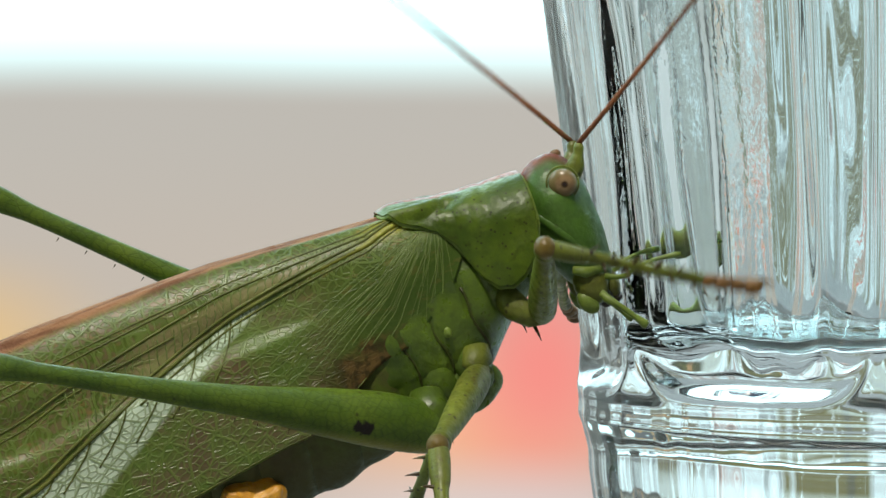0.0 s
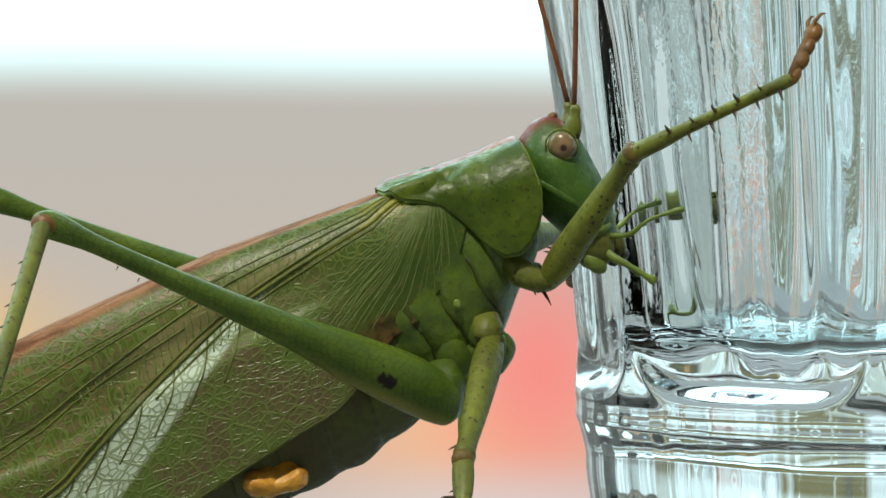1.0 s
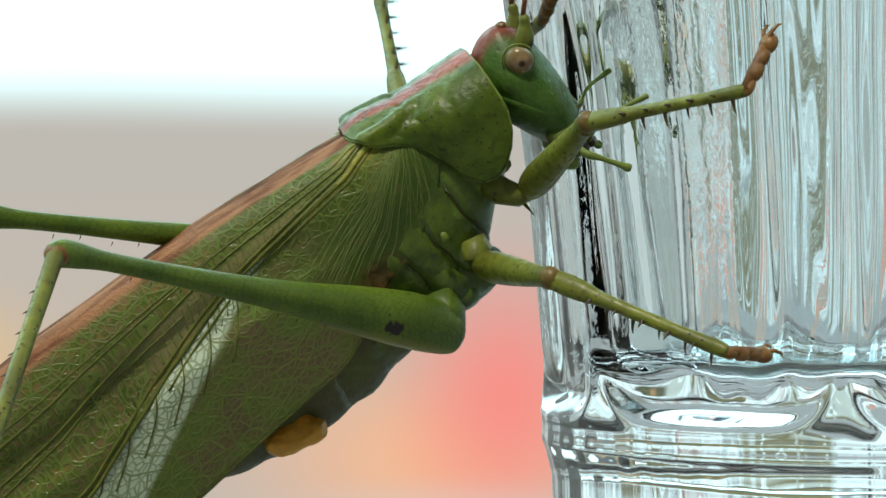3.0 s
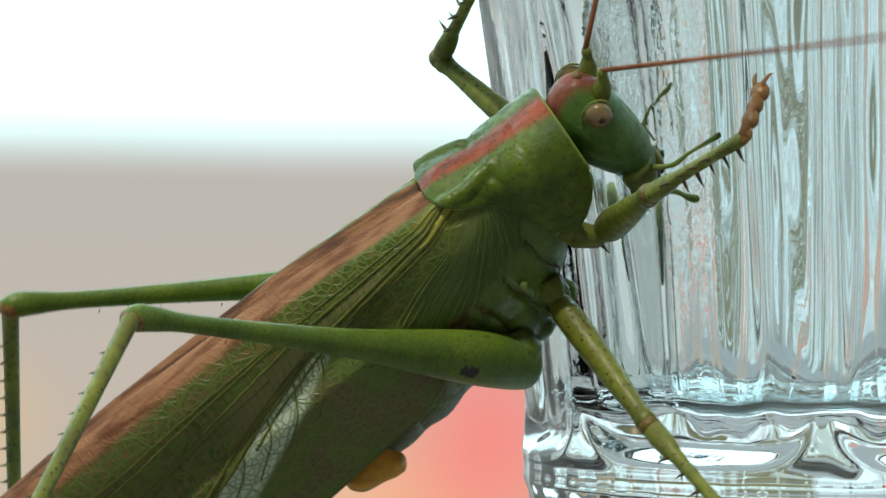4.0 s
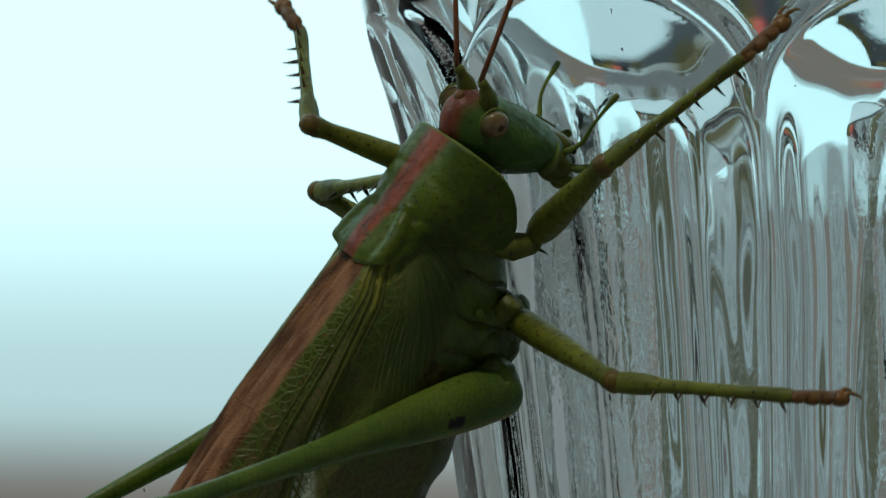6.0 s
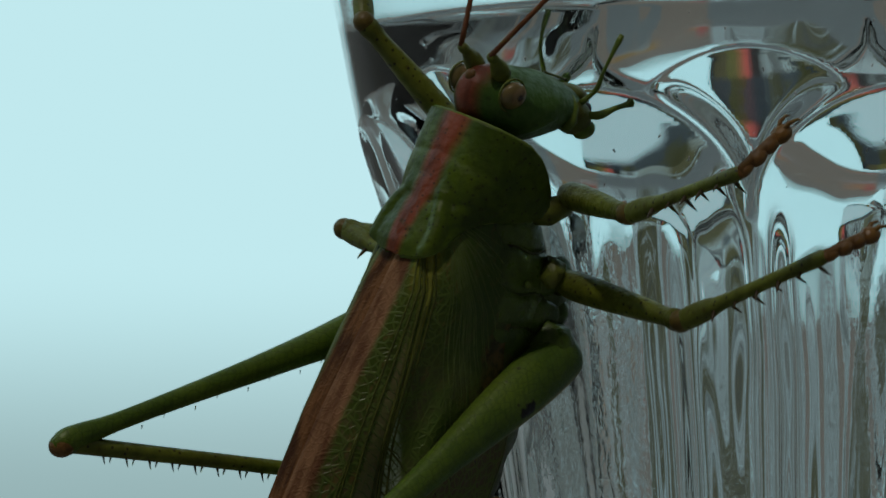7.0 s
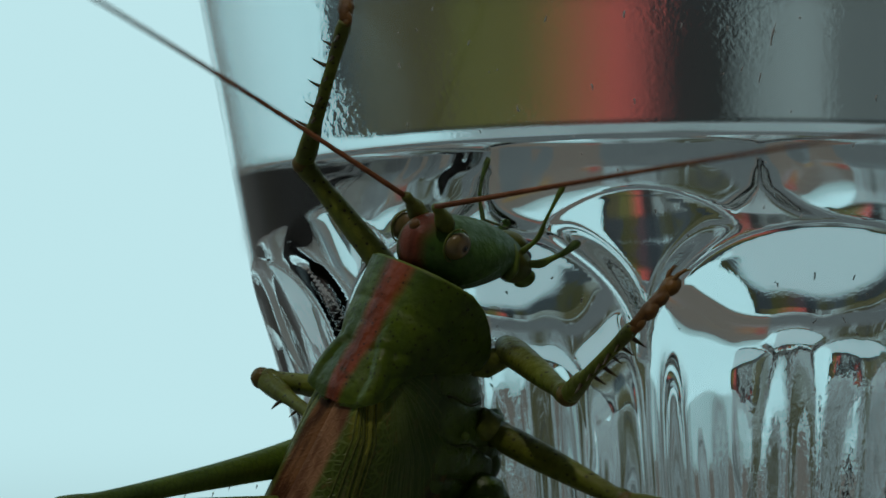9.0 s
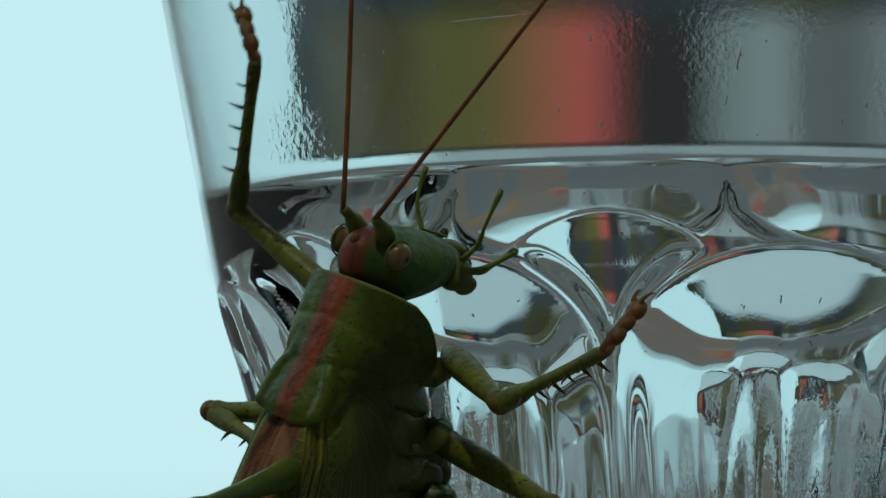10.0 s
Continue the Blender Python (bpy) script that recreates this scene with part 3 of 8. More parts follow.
build_backdrop()
build_table()
build_glass()

# ---- the bush-cricket: x ahead, y to its left, z up from the rear rim of its neck shield ----
cricket = tagged(new("bush_cricket"), "large green bush-cricket climbing the glass, rusty stripe along its back", "insect")
limbs, feelers = {}, {}


def build_head():
    prof = [(0.62, 9.35, .25, .28), (0.5, 9.3, .75, .62), (0.1, 9.15, 1.25, 1.12), (-.6, 9.0, 1.75, 1.72), (-1.5, 8.95, 2.0, 2.3), (-2.8, 9.0, 2.05, 2.45), (-4.1, 9.2, 1.9, 2.4),
            (-5.3, 9.4, 1.6, 2.1), (-6.3, 9.55, 1.25, 1.7), (-7.0, 9.7, .9, 1.3), (-7.35, 9.75, .4, .7)]
    rings = []
    for z, cx, rx, ry in fine(prof, 4):
        rings.append([(cx + rx * math.cos(a) * (1 - 0.08 * abs(math.sin(a))), ry * math.sin(a), z) for a in [2 * math.pi * i / 36 for i in range(36)]])
    head = part("head", ring_mesh(rings), SKIN_HEAD, cricket, "smooth green head with a rusty stripe on top")
    limbs["head"] = head
    for s in (-1, 1):
        eye = part("eye", bead((0, 0, 0), (.78, .52, .8)), EYE_SKIN, head, "round tan compound eye with a dark pupil spot")
        eye.location = (9.62 * MM, s * 2.02 * MM, -1.0 * MM)
        eye.rotation_euler = (0, 0, s * 0.25)
        part("eye_rim", tube([(9.62 + .88 * math.cos(a), s * 1.93, -1.0 + .92 * math.sin(a)) for a in [2 * math.pi * i / 24 for i in range(25)]], .055, 8), SKIN_OLIVE, head)
        # scape and second joint that carry the feeler
        part("feeler_base", tube([(10.2, s * .85, -1.0), (10.5, s * .98, -.7), (10.8, s * 1.04, -.35), (11.0, s * 1.08, .0), (11.1, s * 1.1, .15), (11.2, s * 1.12, .4), (11.27, s * 1.13, .65)], [.5, .54, .48, .34, .27, .3, .2], 14), SKIN_OLIVE, head)
        part("cheek", tube(fine([(7.7, s * 1.68, -2.1), (8.4, s * 2.04, -3.1), (9.1, s * 2.06, -4.2), (9.7, s * 1.72, -5.2)], 3), [.2, .26, .31, .34, .35, .35, .34, .31, .27, .2], 12), SKIN_HEAD, head)
        part("jaw", bead((9.25, s * 1.15, -6.7), (.95, .75, 1.25)), SKIN_OLIVE, head, "pale olive jaw")
        part("jaw_joint", tube([(8.5, s * 1.9, -5.6), (9.1, s * 1.85, -5.95), (9.8, s * 1.6, -6.05), (10.3, s * 1.25, -6.0)], [.22, .32, .3, .18], 12), SKIN_PALE, head)
        part("jaw_lobe", bead((8.75, s * 1.35, -7.6), (.5, .45, .75), Matrix.Rotation(-.4, 4, "Y")), SKIN_PALE, head)
        part("jaw_tip", bead((9.8, s * .6, -7.75), (.45, .5, .6)), SKIN_DARK, head)
        # jointed mouth feelers with club ends
        a = fine([(9.5, s * 1.2, -7.0), (9.7, s * 1.9, -7.7), (10.2, s * 2.2, -8.3), (10.8, s * 2.3, -9.2), (11.2, s * 2.3, -9.8)], 3)
        part("palp", tube(a, [.28, .26, .22, .24, .24, .2, .16, .15, .15, .17, .2, .26, .2][:len(a)], 10), SKIN_PALE, head)
        b = fine([(10.1, s * 1.5, -6.6), (11.0, s * 2.0, -6.9), (12.0, s * 2.4, -6.6), (13.0, s * 2.6, -6.6), (14.2, s * 2.7, -6.8)], 3)
        part("palp", tube(b, [.18, .16, .13, .15, .15, .12, .1, .1, .1, .11, .14, .18, .15][:len(b)], 10), SKIN_PALE, head)
    part("crown_knob", bead((10.0, 0, .42), (.34, .34, .26)), SKIN_BROWN, head)
    part("upper_lip", bead((10.35, 0, -7.2), (.55, .95, .95)), SKIN_OLIVE, head)
    part("face_seam", tube([(11.05, .9 * math.sin(q), -5.6 - .25 * math.cos(q)) for q in np.linspace(-1.5, 1.5, 12)], .07, 6), SKIN_SEAM, head)
    part("upper_lip_edge", bead((10.4, 0, -8.0), (.42, .7, .35)), SKIN_DARK, head)


def shield_point(x, a, s):
    """A point of the neck shield: a is the way from the midline over the shoulder down the side."""
    flat = 1.75 - 0.85 * smooth(x, 1.0, 4.4)
    bend = .65 + 1.65 * smooth(x, 1.6, 5.2)
    arc = bend * math.pi / 2
    rise = -.14 + .24 * (1 - smooth(x, .8, 3.2)) - .22 * smooth(-x, -.4, .4) + .10 * smooth(x, 4.2, 7.6)
    if a < flat:
        y, z = a, -0.11 * a * a
    elif a < flat + arc:
        k = (a - flat) / bend
        y, z = flat + bend * math.sin(k), -0.11 * flat * flat - bend * (1 - math.cos(k))
    else:
        d = a - flat - arc
        y, z = flat + bend + 0.10 * d - 0.018 * d * d, -0.11 * flat * flat - bend - d
    # cross furrows, shoulder keels and a dented side
    dip = .09 * math.exp(-((x - 2.7 - .25 * min(a, 3)) / .28) ** 2) * smooth(a, .15, .8) * (1 - smooth(a, 4.6, 6))
    dip += .06 * math.exp(-((x - 5.5 + .12 * a) / .25) ** 2) * (1 - smooth(a, 3.5, 5))
    dip -= .24 * math.exp(-((a - flat - .15) / .25) ** 2) * (1 - smooth(x, 2.4, 4.2))
    dip += .20 * math.exp(-((a - flat - .8) / .4) ** 2) * (1 - smooth(x, 2.6, 4.8))
    dip += .10 * math.exp(-((x - 5.0) / .9) ** 2 - ((a - 4.9) / .8) ** 2) + .05 * math.exp(-((x - 1.6) / .6) ** 2 - ((a - 1.2) / .6) ** 2)
    dip += .04 * noise.noise(Vector((x * 1.1, a * 1.3, 3 + s))) + .02 * noise.noise(Vector((x * 3.1, a * 3.3, 7 + s)))
    k = smooth(a, flat * .7, flat + arc)
    return (x, s * (y - dip * k), z + rise - dip * (1 - .7 * k))


SHIELD_X = (-.35, -.2, .1, .5, 1, 1.7, 2.4, 3.0, 3.5, 4.1, 4.7, 5.4, 6.1, 6.8, 7.3, 7.6)
SHIELD_A = (.5, 1.2, 1.9, 2.45, 2.8, 3.05, 3.35, 4.0, 5.0, 6.4, 7.3, 7.5, 7.2, 6.5, 5.7, 4.6)


def build_shield():
    n, xs = 44, np.linspace(-.35, 7.6, 90)
    rows = []
    for x in xs:
        top = lerp_table(x, SHIELD_X, SHIELD_A)
        rows.append([shield_point(x, top * abs(k) / n, -1 if k < 0 else 1) for k in range(-n, n + 1)])
    shield = part("neck_shield", ring_mesh(rows, closed=False), SKIN_SHIELD, cricket, "saddle-shaped green shield with a red-brown middle stripe")
    t = shield.modifiers.new("thickness", "SOLIDIFY")
    t.thickness, t.offset = 0.00022, 1
    for s in (-1, 1):
        edge = [shield_point(x, lerp_table(x, SHIELD_X, SHIELD_A), s) for x in xs]
        part("shield_rim", tube(edge, .13, 8), SKIN_PALE, shield, "pale raised rim")
    front = [shield_point(7.6, 4.6 * abs(k) / n, -1 if k < 0 else 1) for k in range(-n, n + 1)]
    part("shield_front_rim", tube(front, .14, 8), SKIN_PALE, shield)
    for s in (-1, 1):
        # raised fold; its pale skin stands in for the highlight along the shoulder
        part("shoulder_fold_highlight", tube([shield_point(x, 2.75 + .06 * (x - .6), s) for x in np.linspace(.6, 3.0, 10)], [.06 + .12 * math.sin(math.pi * i / 9) for i in range(10)], 8), SKIN_PALE, shield)


def build_trunk():
    st = [(7.2, 0, -3.6, .8, 1.2), (6.6, 0, -3.9, 1.7, 2.4), (5.0, 0, -4.6, 2.4, 3.2), (3.2, 0, -5.6, 2.75, 4.3), (1.0, 0, -6.3, 3.0, 5.2), (-1.4, 0, -6.8, 3.05, 5.5), (-3.4, 0, -7.2, 2.9, 5.4)]
    bm = loft(fine(st, 16), 110)
    for v in bm.verts:
        x, y, z = v.co * 1000
        lean = x + .22 * (z + 8) + .25 * noise.noise(Vector((x * .5, z * .6, 2)))
        cut = sum(d * math.exp(-((lean - c) / w) ** 2) for c, d, w in ((4.6, .16, .12), (3.3, .26, .10), (1.0, .26, .12), (-.9, .22, .12)))
        cut += .10 * math.exp(-((z + 9.4 + .3 * math.sin(x * 1.3)) / .22) ** 2) + .08 * math.exp(-((z + 7.6 + .5 * math.sin(x * 2.0)) / .15) ** 2)
        cut -= .07 * noise.noise(Vector((x * .9, z * .8, 5))) + .02 * noise.noise(Vector((x * 2.6, z * 2.2, 8)))
        v.co.y *= 1.04 - cut / 3.0 * smooth(abs(y), .8, 2.0)
    trunk = part("thorax", bm, SKIN, cricket, "green plated thorax with dark seams")
    for s in (-1, 1):
        for c, r, turn in (((1.1, s * 1.75, -10.2), (2.7, .85, 1.5), 0), ((2.2, s * 2.3, -9.0), (.9, .55, 1.7), .35), ((.2, s * 2.35, -9.3), (1.0, .6, 1.9), .3), ((.6, s * 2.2, -11.0), (1.1, .55, .7), 0)):
            plate = bead(c, r, Matrix.Rotation(-turn, 4, "Y"), seg=28)
            for v in plate.verts:
                v.co += Vector((noise.noise(v.co * 700), .5 * noise.noise(v.co * 1400 + Vector((3, 1, 2))), noise.noise(v.co * 700 + Vector((9, 4, 1))))) * .00014
            part("side_plate", plate, SKIN, trunk)
        for lean in (3.3, 1.0, -.9):
            line = []
            for z in np.linspace(-4.8, -10.6, 18):
                x = lean - .22 * (z + 8) + .12 * math.sin(2.1 * z)
                ry, cz, rz = [lerp_table(x, (-3.4, -1.4, 1, 3.2, 5), q) for q in ((2.9, 3.05, 3.0, 2.75, 2.4), (-7.2, -6.8, -6.3, -5.6, -4.6), (5.4, 5.5, 5.2, 4.3, 3.2))]
                k = 1 - ((z - cz) / rz) ** 2
                if k > .05:
                    line.append((x, s * (ry * math.sqrt(k) * .99), z))
            if len(line) > 3:
                part("seam", tube(line, .085, 6), SKIN_SEAM, trunk, "dark seam between two plates")
        part("breathing_pore", bead((1.35, s * 3.28, -6.9), (.22, .14, .3)), SKIN_PALE, trunk)
        # hip joints
        part("hip", tube([(4.9, s * 2.0, -5.9), (5.3, s * 2.5, -6.7), (6.0, s * 2.65, -7.4), (6.6, s * 2.6, -7.5), (6.9, s * 2.6, -7.5), (7.0, s * 2.6, -7.5)], [.75, .78, .62, .52, .35, .1], 16), SKIN_OLIVE, trunk, "fore hip")
        part("hip", tube([(2.6, s * 2.4, -8.2), (2.5, s * 2.8, -9.0), (2.4, s * 3.0, -9.6), (2.4, s * 3.02, -10.0), (2.4, s * 3.03, -10.2)], [.75, .85, .8, .55, .2], 16), SKIN_OLIVE, trunk, "middle hip")
        part("hip", tube([(-.6, s * 2.4, -9.9), (-.8, s * 3.1, -10.9), (-1.0, s * 3.4, -11.7), (-1.05, s * 3.5, -12.1), (-1.05, s * 3.52, -12.3)], [1.0, 1.25, .95, .6, .2], 16), SKIN, trunk, "hind hip")
        part("hip_spur", tube([(6.0, s * 2.7, -7.9), (6.1, s * 2.75, -8.4), (6.15, s * 2.75, -8.8)], [.12, .07, .015], 8), SKIN_SPINE, trunk)


def build_abdomen():
    xs = (-2.4, -5.2, -8.0, -10.8, -13.6, -16.4, -19.2, -22.0, -24.4)
    for i, (a, b) in enumerate(zip(xs, xs[1:])):
        st = []
        for k in range(8):
            x = a + 0.5 + (b - a - 0.5) * k / 7
            lift = 0.16 * math.sin(math.pi * min(1, k / 5))
            cz = lerp_table(x, (-26, -21, -16, -11, -6, -2), (-7.0, -7.6, -8.3, -8.5, -8.0, -7.2))
            rz = lerp_table(x, (-26, -21, -16, -11, -6, -2), (0.9, 3.4, 5.0, 5.7, 5.6, 5.1)) + lift
            ry = lerp_table(x, (-26, -21, -16, -11, -6, -2), (0.6, 2.0, 2.8, 3.15, 3.2, 3.0)) + lift * .6
            st.append((x, 0, cz, ry, rz))
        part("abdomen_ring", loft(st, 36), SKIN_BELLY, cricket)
    lump = bead((-11.0, -2.6, -12.6), (1.6, .95, 1.0), Matrix.Rotation(.6, 4, "Y"), seg=48)
    for v in lump.verts:
        v.co += Vector((noise.noise(v.co * 520), noise.noise(v.co * 520 + Vector((5, 2, 1))), noise.noise(v.co * 520 + Vector((1, 7, 3))))) * 0.0006
        v.co += Vector((1, -1, 1)) * noise.noise(v.co * 1500) * 0.00015
    part("orange_lump", lump, SKIN_ORANGE, cricket, "glossy orange lump stuck to the belly")


def wing_point(u, v, s):
    """Forewing: u from the hinge to the tip, v from the back edge down the side."""
    x = 2.2 - 40.0 * u
    height = lerp_table(u, (0, .04, .1, .25, .6, .85, .95, 1), (1.6, 4.5, 6.7, 7.2, 9.2, 7.4, 4.5, .6))
    top = lerp_table(u, (0, .06, .3, .55, 1), (-.55, -.3, -.22, -.9, -3.1))
    flat = lerp_table(u, (0, .08, .5, 1), (1.3, 1.5, 1.1, .4))
    d = v * (height + flat)
    over = 0.18 * (1 if s < 0 else -1)
    if d < flat:
        y, z = d, -.10 * d
    else:
        e = d - flat
        y, z = flat + 1.65 * (1 - math.exp(-e / 1.4)) + .04 * e * (1 - u), -.10 * flat - e
    y += .55 * smooth(v, .57 + .1 * u, .66 + .1 * u) * smooth(u, .12, .3) * (1 - smooth(u, .85, 1)) - .25 * math.exp(-((v - .45 - .1 * u) / .07) ** 2) * smooth(u, .1, .3)
    y -= .42 * smooth(v, .45, 1) * (1 - smooth(u, .10, .24))
    y *= lerp_table(u, (0, .2, .7, 1), (1.0, 1.03, .85, .4))
    slant = .5 * v * (1 - u)
    return (x + slant * 1.5 + 0.9 * v * (1 - smooth(u, 0, .15)), s * (y + (.1 if s < 0 else 0)), top + z + over * (1 - v) * .5)


def wing_reach(u):
    """How far the lower edge hangs, as a share of the way down the side."""
    return 1.0 + 0.30 * smooth(u, .10, .26) * (1 - smooth(u, .75, 1.0))


def build_wing(s):
    nu, nv = 90, 40
    bm = bmesh.new()
    layer = bm.loops.layers.uv.new("UVMap")
    grid = [[bm.verts.new(Vector(wing_point(i / nu, j / nv * wing_reach(i / nu), s)) * MM) for j in range(nv + 1)] for i in range(nu + 1)]
    for i in range(nu):
        for j in range(nv):
            f = bm.faces.new((grid[i][j], grid[i + 1][j], grid[i + 1][j + 1], grid[i][j + 1]))
            for loop, (a, b) in zip(f.loops, ((i, j), (i + 1, j), (i + 1, j + 1), (i, j + 1))):
                loop[layer].uv = (a / nu, b / nv * wing_reach(a / nu))
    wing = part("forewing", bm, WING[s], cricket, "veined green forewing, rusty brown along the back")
    t = wing.modifiers.new("thickness", "SOLIDIFY")
    t.thickness, t.offset = 0.00012, 0

    def vein(pts, r, skin=VEIN):
        out = []
        for u, v in pts:
            p = wing_point(u, v, s)
            out.append((p[0], p[1] + s * .05, p[2] + .02))
        part("vein", tube(out, r, 6), skin, wing)

    def curve(pts, n=8):
        return [q[:2] for q in fine([(*q, 0) for q in pts], n)]

    main = ((0, .22), (.1, .29), (.2, .365), (.32, .48), (.45, .64), (.61, .86), (.68, .98))
    vein(curve(main), .13)
    vein(curve([(u, v - .028 - .02 * u) for u, v in main]), .10)
    vein(curve([(u, v + .035 + .03 * u) for u, v in main[:5]]), .07)
    root = curve(((-.02, .24), (.03, .25), (.08, .28), (.15, .33), (.24, .40)))
    vein(root, [.26 - .2 * k / len(root) for k in range(len(root))], VEIN_GOLD)
    vein(curve(((.0, .20), (.1, .235), (.2, .27), (.35, .33), (.55, .46), (.8, .66), (.9, .8))), .08)
    vein(curve(((.05, .20), (.35, .27), (.63, .36), (.9, .5))), .06)
    vein(curve(((.3, .25), (.5, .28), (.75, .34), (.95, .45))), .05)
    vein(curve(((.38, .42), (.55, .50), (.75, .68), (.85, .85))), .06)
    vein([(u, .992 * wing_reach(u)) for u in np.linspace(.16, .95, 60)], .035)
    fan = random.Random(21)
    for k in range(22):
        wide = fan.uniform(.02, .27)
        low = fan.uniform(.72, 1.0)
        vein(curve(((.006 + wide * .12, .36 + fan.uniform(0, .06)), (wide * .5 + fan.uniform(-.008, .008), .36 + (low - .36) * .5), (wide + fan.uniform(-.01, .01), low))), fan.uniform(.018, .035), VEIN_PALE)
    for k in range(15):
        end = .03 + .0175 * k + fan.uniform(-.004, .004)
        vein(curve(((.004, .30 + .006 * k), (end * .45 + fan.uniform(-.004, .004), .44 + .26 * (15 - k) / 15), (end, .97 - .012 * k))), fan.uniform(.022, .04), VEIN_PALE)
    for k in range(6):
        u = .30 + .055 * k
        vein(curve(((u, .46 + 1.15 * (u - .30)), (u + .02, .62 + .9 * (u - .30)), (u + .06, min(.97, .80 + .6 * (u - .3))))), .05)
    # ladder of cross veins between the long ones
    bm = bmesh.new()
    rnd = random.Random(5 if s < 0 else 6)
    us, lows = [q[0] for q in main], [q[1] for q in main]
    tops = ((0, .1, .2, .35, .55, .8), (.20, .235, .27, .33, .46, .66))
    for k in range(40):
        u = .05 + .0125 * k
        hi, lo = lerp_table(u, *tops), lerp_table(u, us, lows) - .035
        pts = [wing_point(u + .010 * (q / 4) + rnd.uniform(-.0015, .0015), hi + (lo - hi) * q / 4, s) for q in range(5)]
        tube([(p[0], p[1] + s * .035, p[2] + .01) for p in pts], .045, 5, bm=bm)
    for k in range(24):
        u = .08 + .012 * k
        hi = lerp_table(u, us, lows) + .01
        pts = [wing_point(u + .012 * (q / 4) + rnd.uniform(-.002, .002), hi + (.06 + .12 * u) * q / 4, s) for q in range(5)]
        tube([(p[0], p[1] + s * .035, p[2] + .01) for p in pts], .045, 5, bm=bm)
    tagged(part("vein_network", bm, VEIN_PALE, wing), kind="stuff")


SPINE = {}


def spine(parent, x, y, z, length, lean):
    if "me" not in SPINE:
        bm = tube([(0, 0, 0), (.05, 0, .45), (.12, 0, .8), (.22, 0, 1.0)], [.16, .11, .06, .01], 6)
        me = bpy.data.meshes.new("spine")
        bm.to_mesh(me)
        bm.free()
        me.materials.append(SKIN_SPINE)
        me.shade_smooth()
        SPINE["me"] = me
    ob = new("spine", SPINE["me"])
    ob.parent = parent
    ob.matrix_basis = Matrix.Translation((x * MM, y * MM, z * MM)) @ Matrix.Rotation(lean, 4, "X") @ Matrix.Diagonal((length, length, length, 1))


def build_leg(key, lengths, girth, hind=False):
    """Thigh, shin and foot, each a part of its own that lies along its own x axis."""
    a, b, c = lengths
    g = girth
    if hind:
        st = [(-1.0, 0, -.1, .12, .15), (-.85, 0, -.1, .45, .6), (-.5, 0, -.05, .78, 1.05), (-.1, 0, 0, .98, 1.3), (1.0, 0, .05, 1.1, 1.46), (3.4, 0, .1, 1.2, 1.52), (7.0, 0, .08, 1.05, 1.28), (11, 0, .05, .78, .9), (15, 0, 0, .6, .7),
              (19.5, 0, 0, .48, .55), (24, 0, 0, .44, .5), (26.2, 0, 0, .56, .68), (27.3, 0, -.05, .62, .72), (28.0, 0, -.1, .35, .4)]
        thigh = part("hind_thigh", loft(fine(st, 5), 28), SKIN_THIGH, cricket, "thick green hind thigh with a black mark")
        for k in range(9):
            spine(thigh, 9 + k * 1.7, 0.2 * (-1) ** k, -lerp_table(9 + k * 1.7, (9, 15, 24), (1.08, .78, .56)), .26, math.pi)
        part("knee", bead((27.4, 0, -.15), (.75, .66, .62)), SKIN_BROWN, thigh, "brown knee joint")
        st = [(-.4, 0, 0, .3, .35), (.2, 0, 0, .48, .5), (1.5, 0, 0, .45, .47), (8, 0, 0, .42, .42), (18, 0, 0, .4, .4), (b - .4, 0, 0, .46, .46), (b, 0, 0, .3, .3)]
        shin = part("hind_shin", loft(fine(st, 4), 16), SKIN_LEG, cricket)
        for k in range(14):
            for s in (-1, 1):
                spine(shin, 3 + k * 1.45 + .4 * s, .2 * s, -.35, .5, math.pi + .4 * s)
    else:
        st = [(-.85, 0, 0, .1, .1), (-.75, 0, 0, .32, .32), (-.45, 0, 0, .56 * g, .56 * g), (0, 0, 0, .72 * g, .72 * g), (.9, 0, 0, .85 * g, .95 * g), (2.6, 0, 0, .86 * g, 1.0 * g), (a * .6, 0, 0, .72 * g, .82 * g), (a - 1.2, 0, 0, .56 * g, .62 * g),
              (a - .4, 0, 0, .66 * g, .72 * g), (a + .15, 0, 0, .5 * g, .5 * g), (a + .4, 0, 0, .2, .2)]
        thigh = part("thigh", loft(fine(st, 5), 24), SKIN_LEG, cricket)
        for k in range(7):
            spine(thigh, 1.6 + k * (a - 2.6) / 6, .1, -.82 * g + .03 * k, .22, math.pi)
        part("knee", bead((a + .02, 0, .02), (.62, .66 * g, .70 * g)), SKIN_KNEE, thigh, "brownish knee joint")
        st = [(-.35, 0, 0, .3, .3), (.15, 0, 0, .55 * g, .58 * g), (1.0, 0, 0, .55 * g, .66 * g), (2.2, 0, 0, .5 * g, .58 * g), (3.2, 0, 0, .4 * g, .42 * g), (b * .7, 0, 0, .36 * g, .38 * g),
              (b - .5, 0, 0, .42 * g, .45 * g), (b + .1, 0, 0, .3, .3)]
        shin = part("shin", loft(fine(st, 5), 18), SKIN_LEG, cricket)
        for k in range(5):
            for s in (-1, 1):
                spine(shin, 3.0 + k * (b - 4.2) / 4 + .45 * s, .22 * s * g, -.30 * g, .58 + .26 * ((k * 7 + s) % 3) / 2, math.pi + .75 * s)
    lobes = [(0, .45), (c * .26, .55), (c * .5, .52), (c * .74, .62)]
    bm = bmesh.new()
    for k, (x, r) in enumerate(lobes):
        bead((x + .3, 0, -.08), (c * .17, r * .85, r * .72), bm=bm, seg=14)
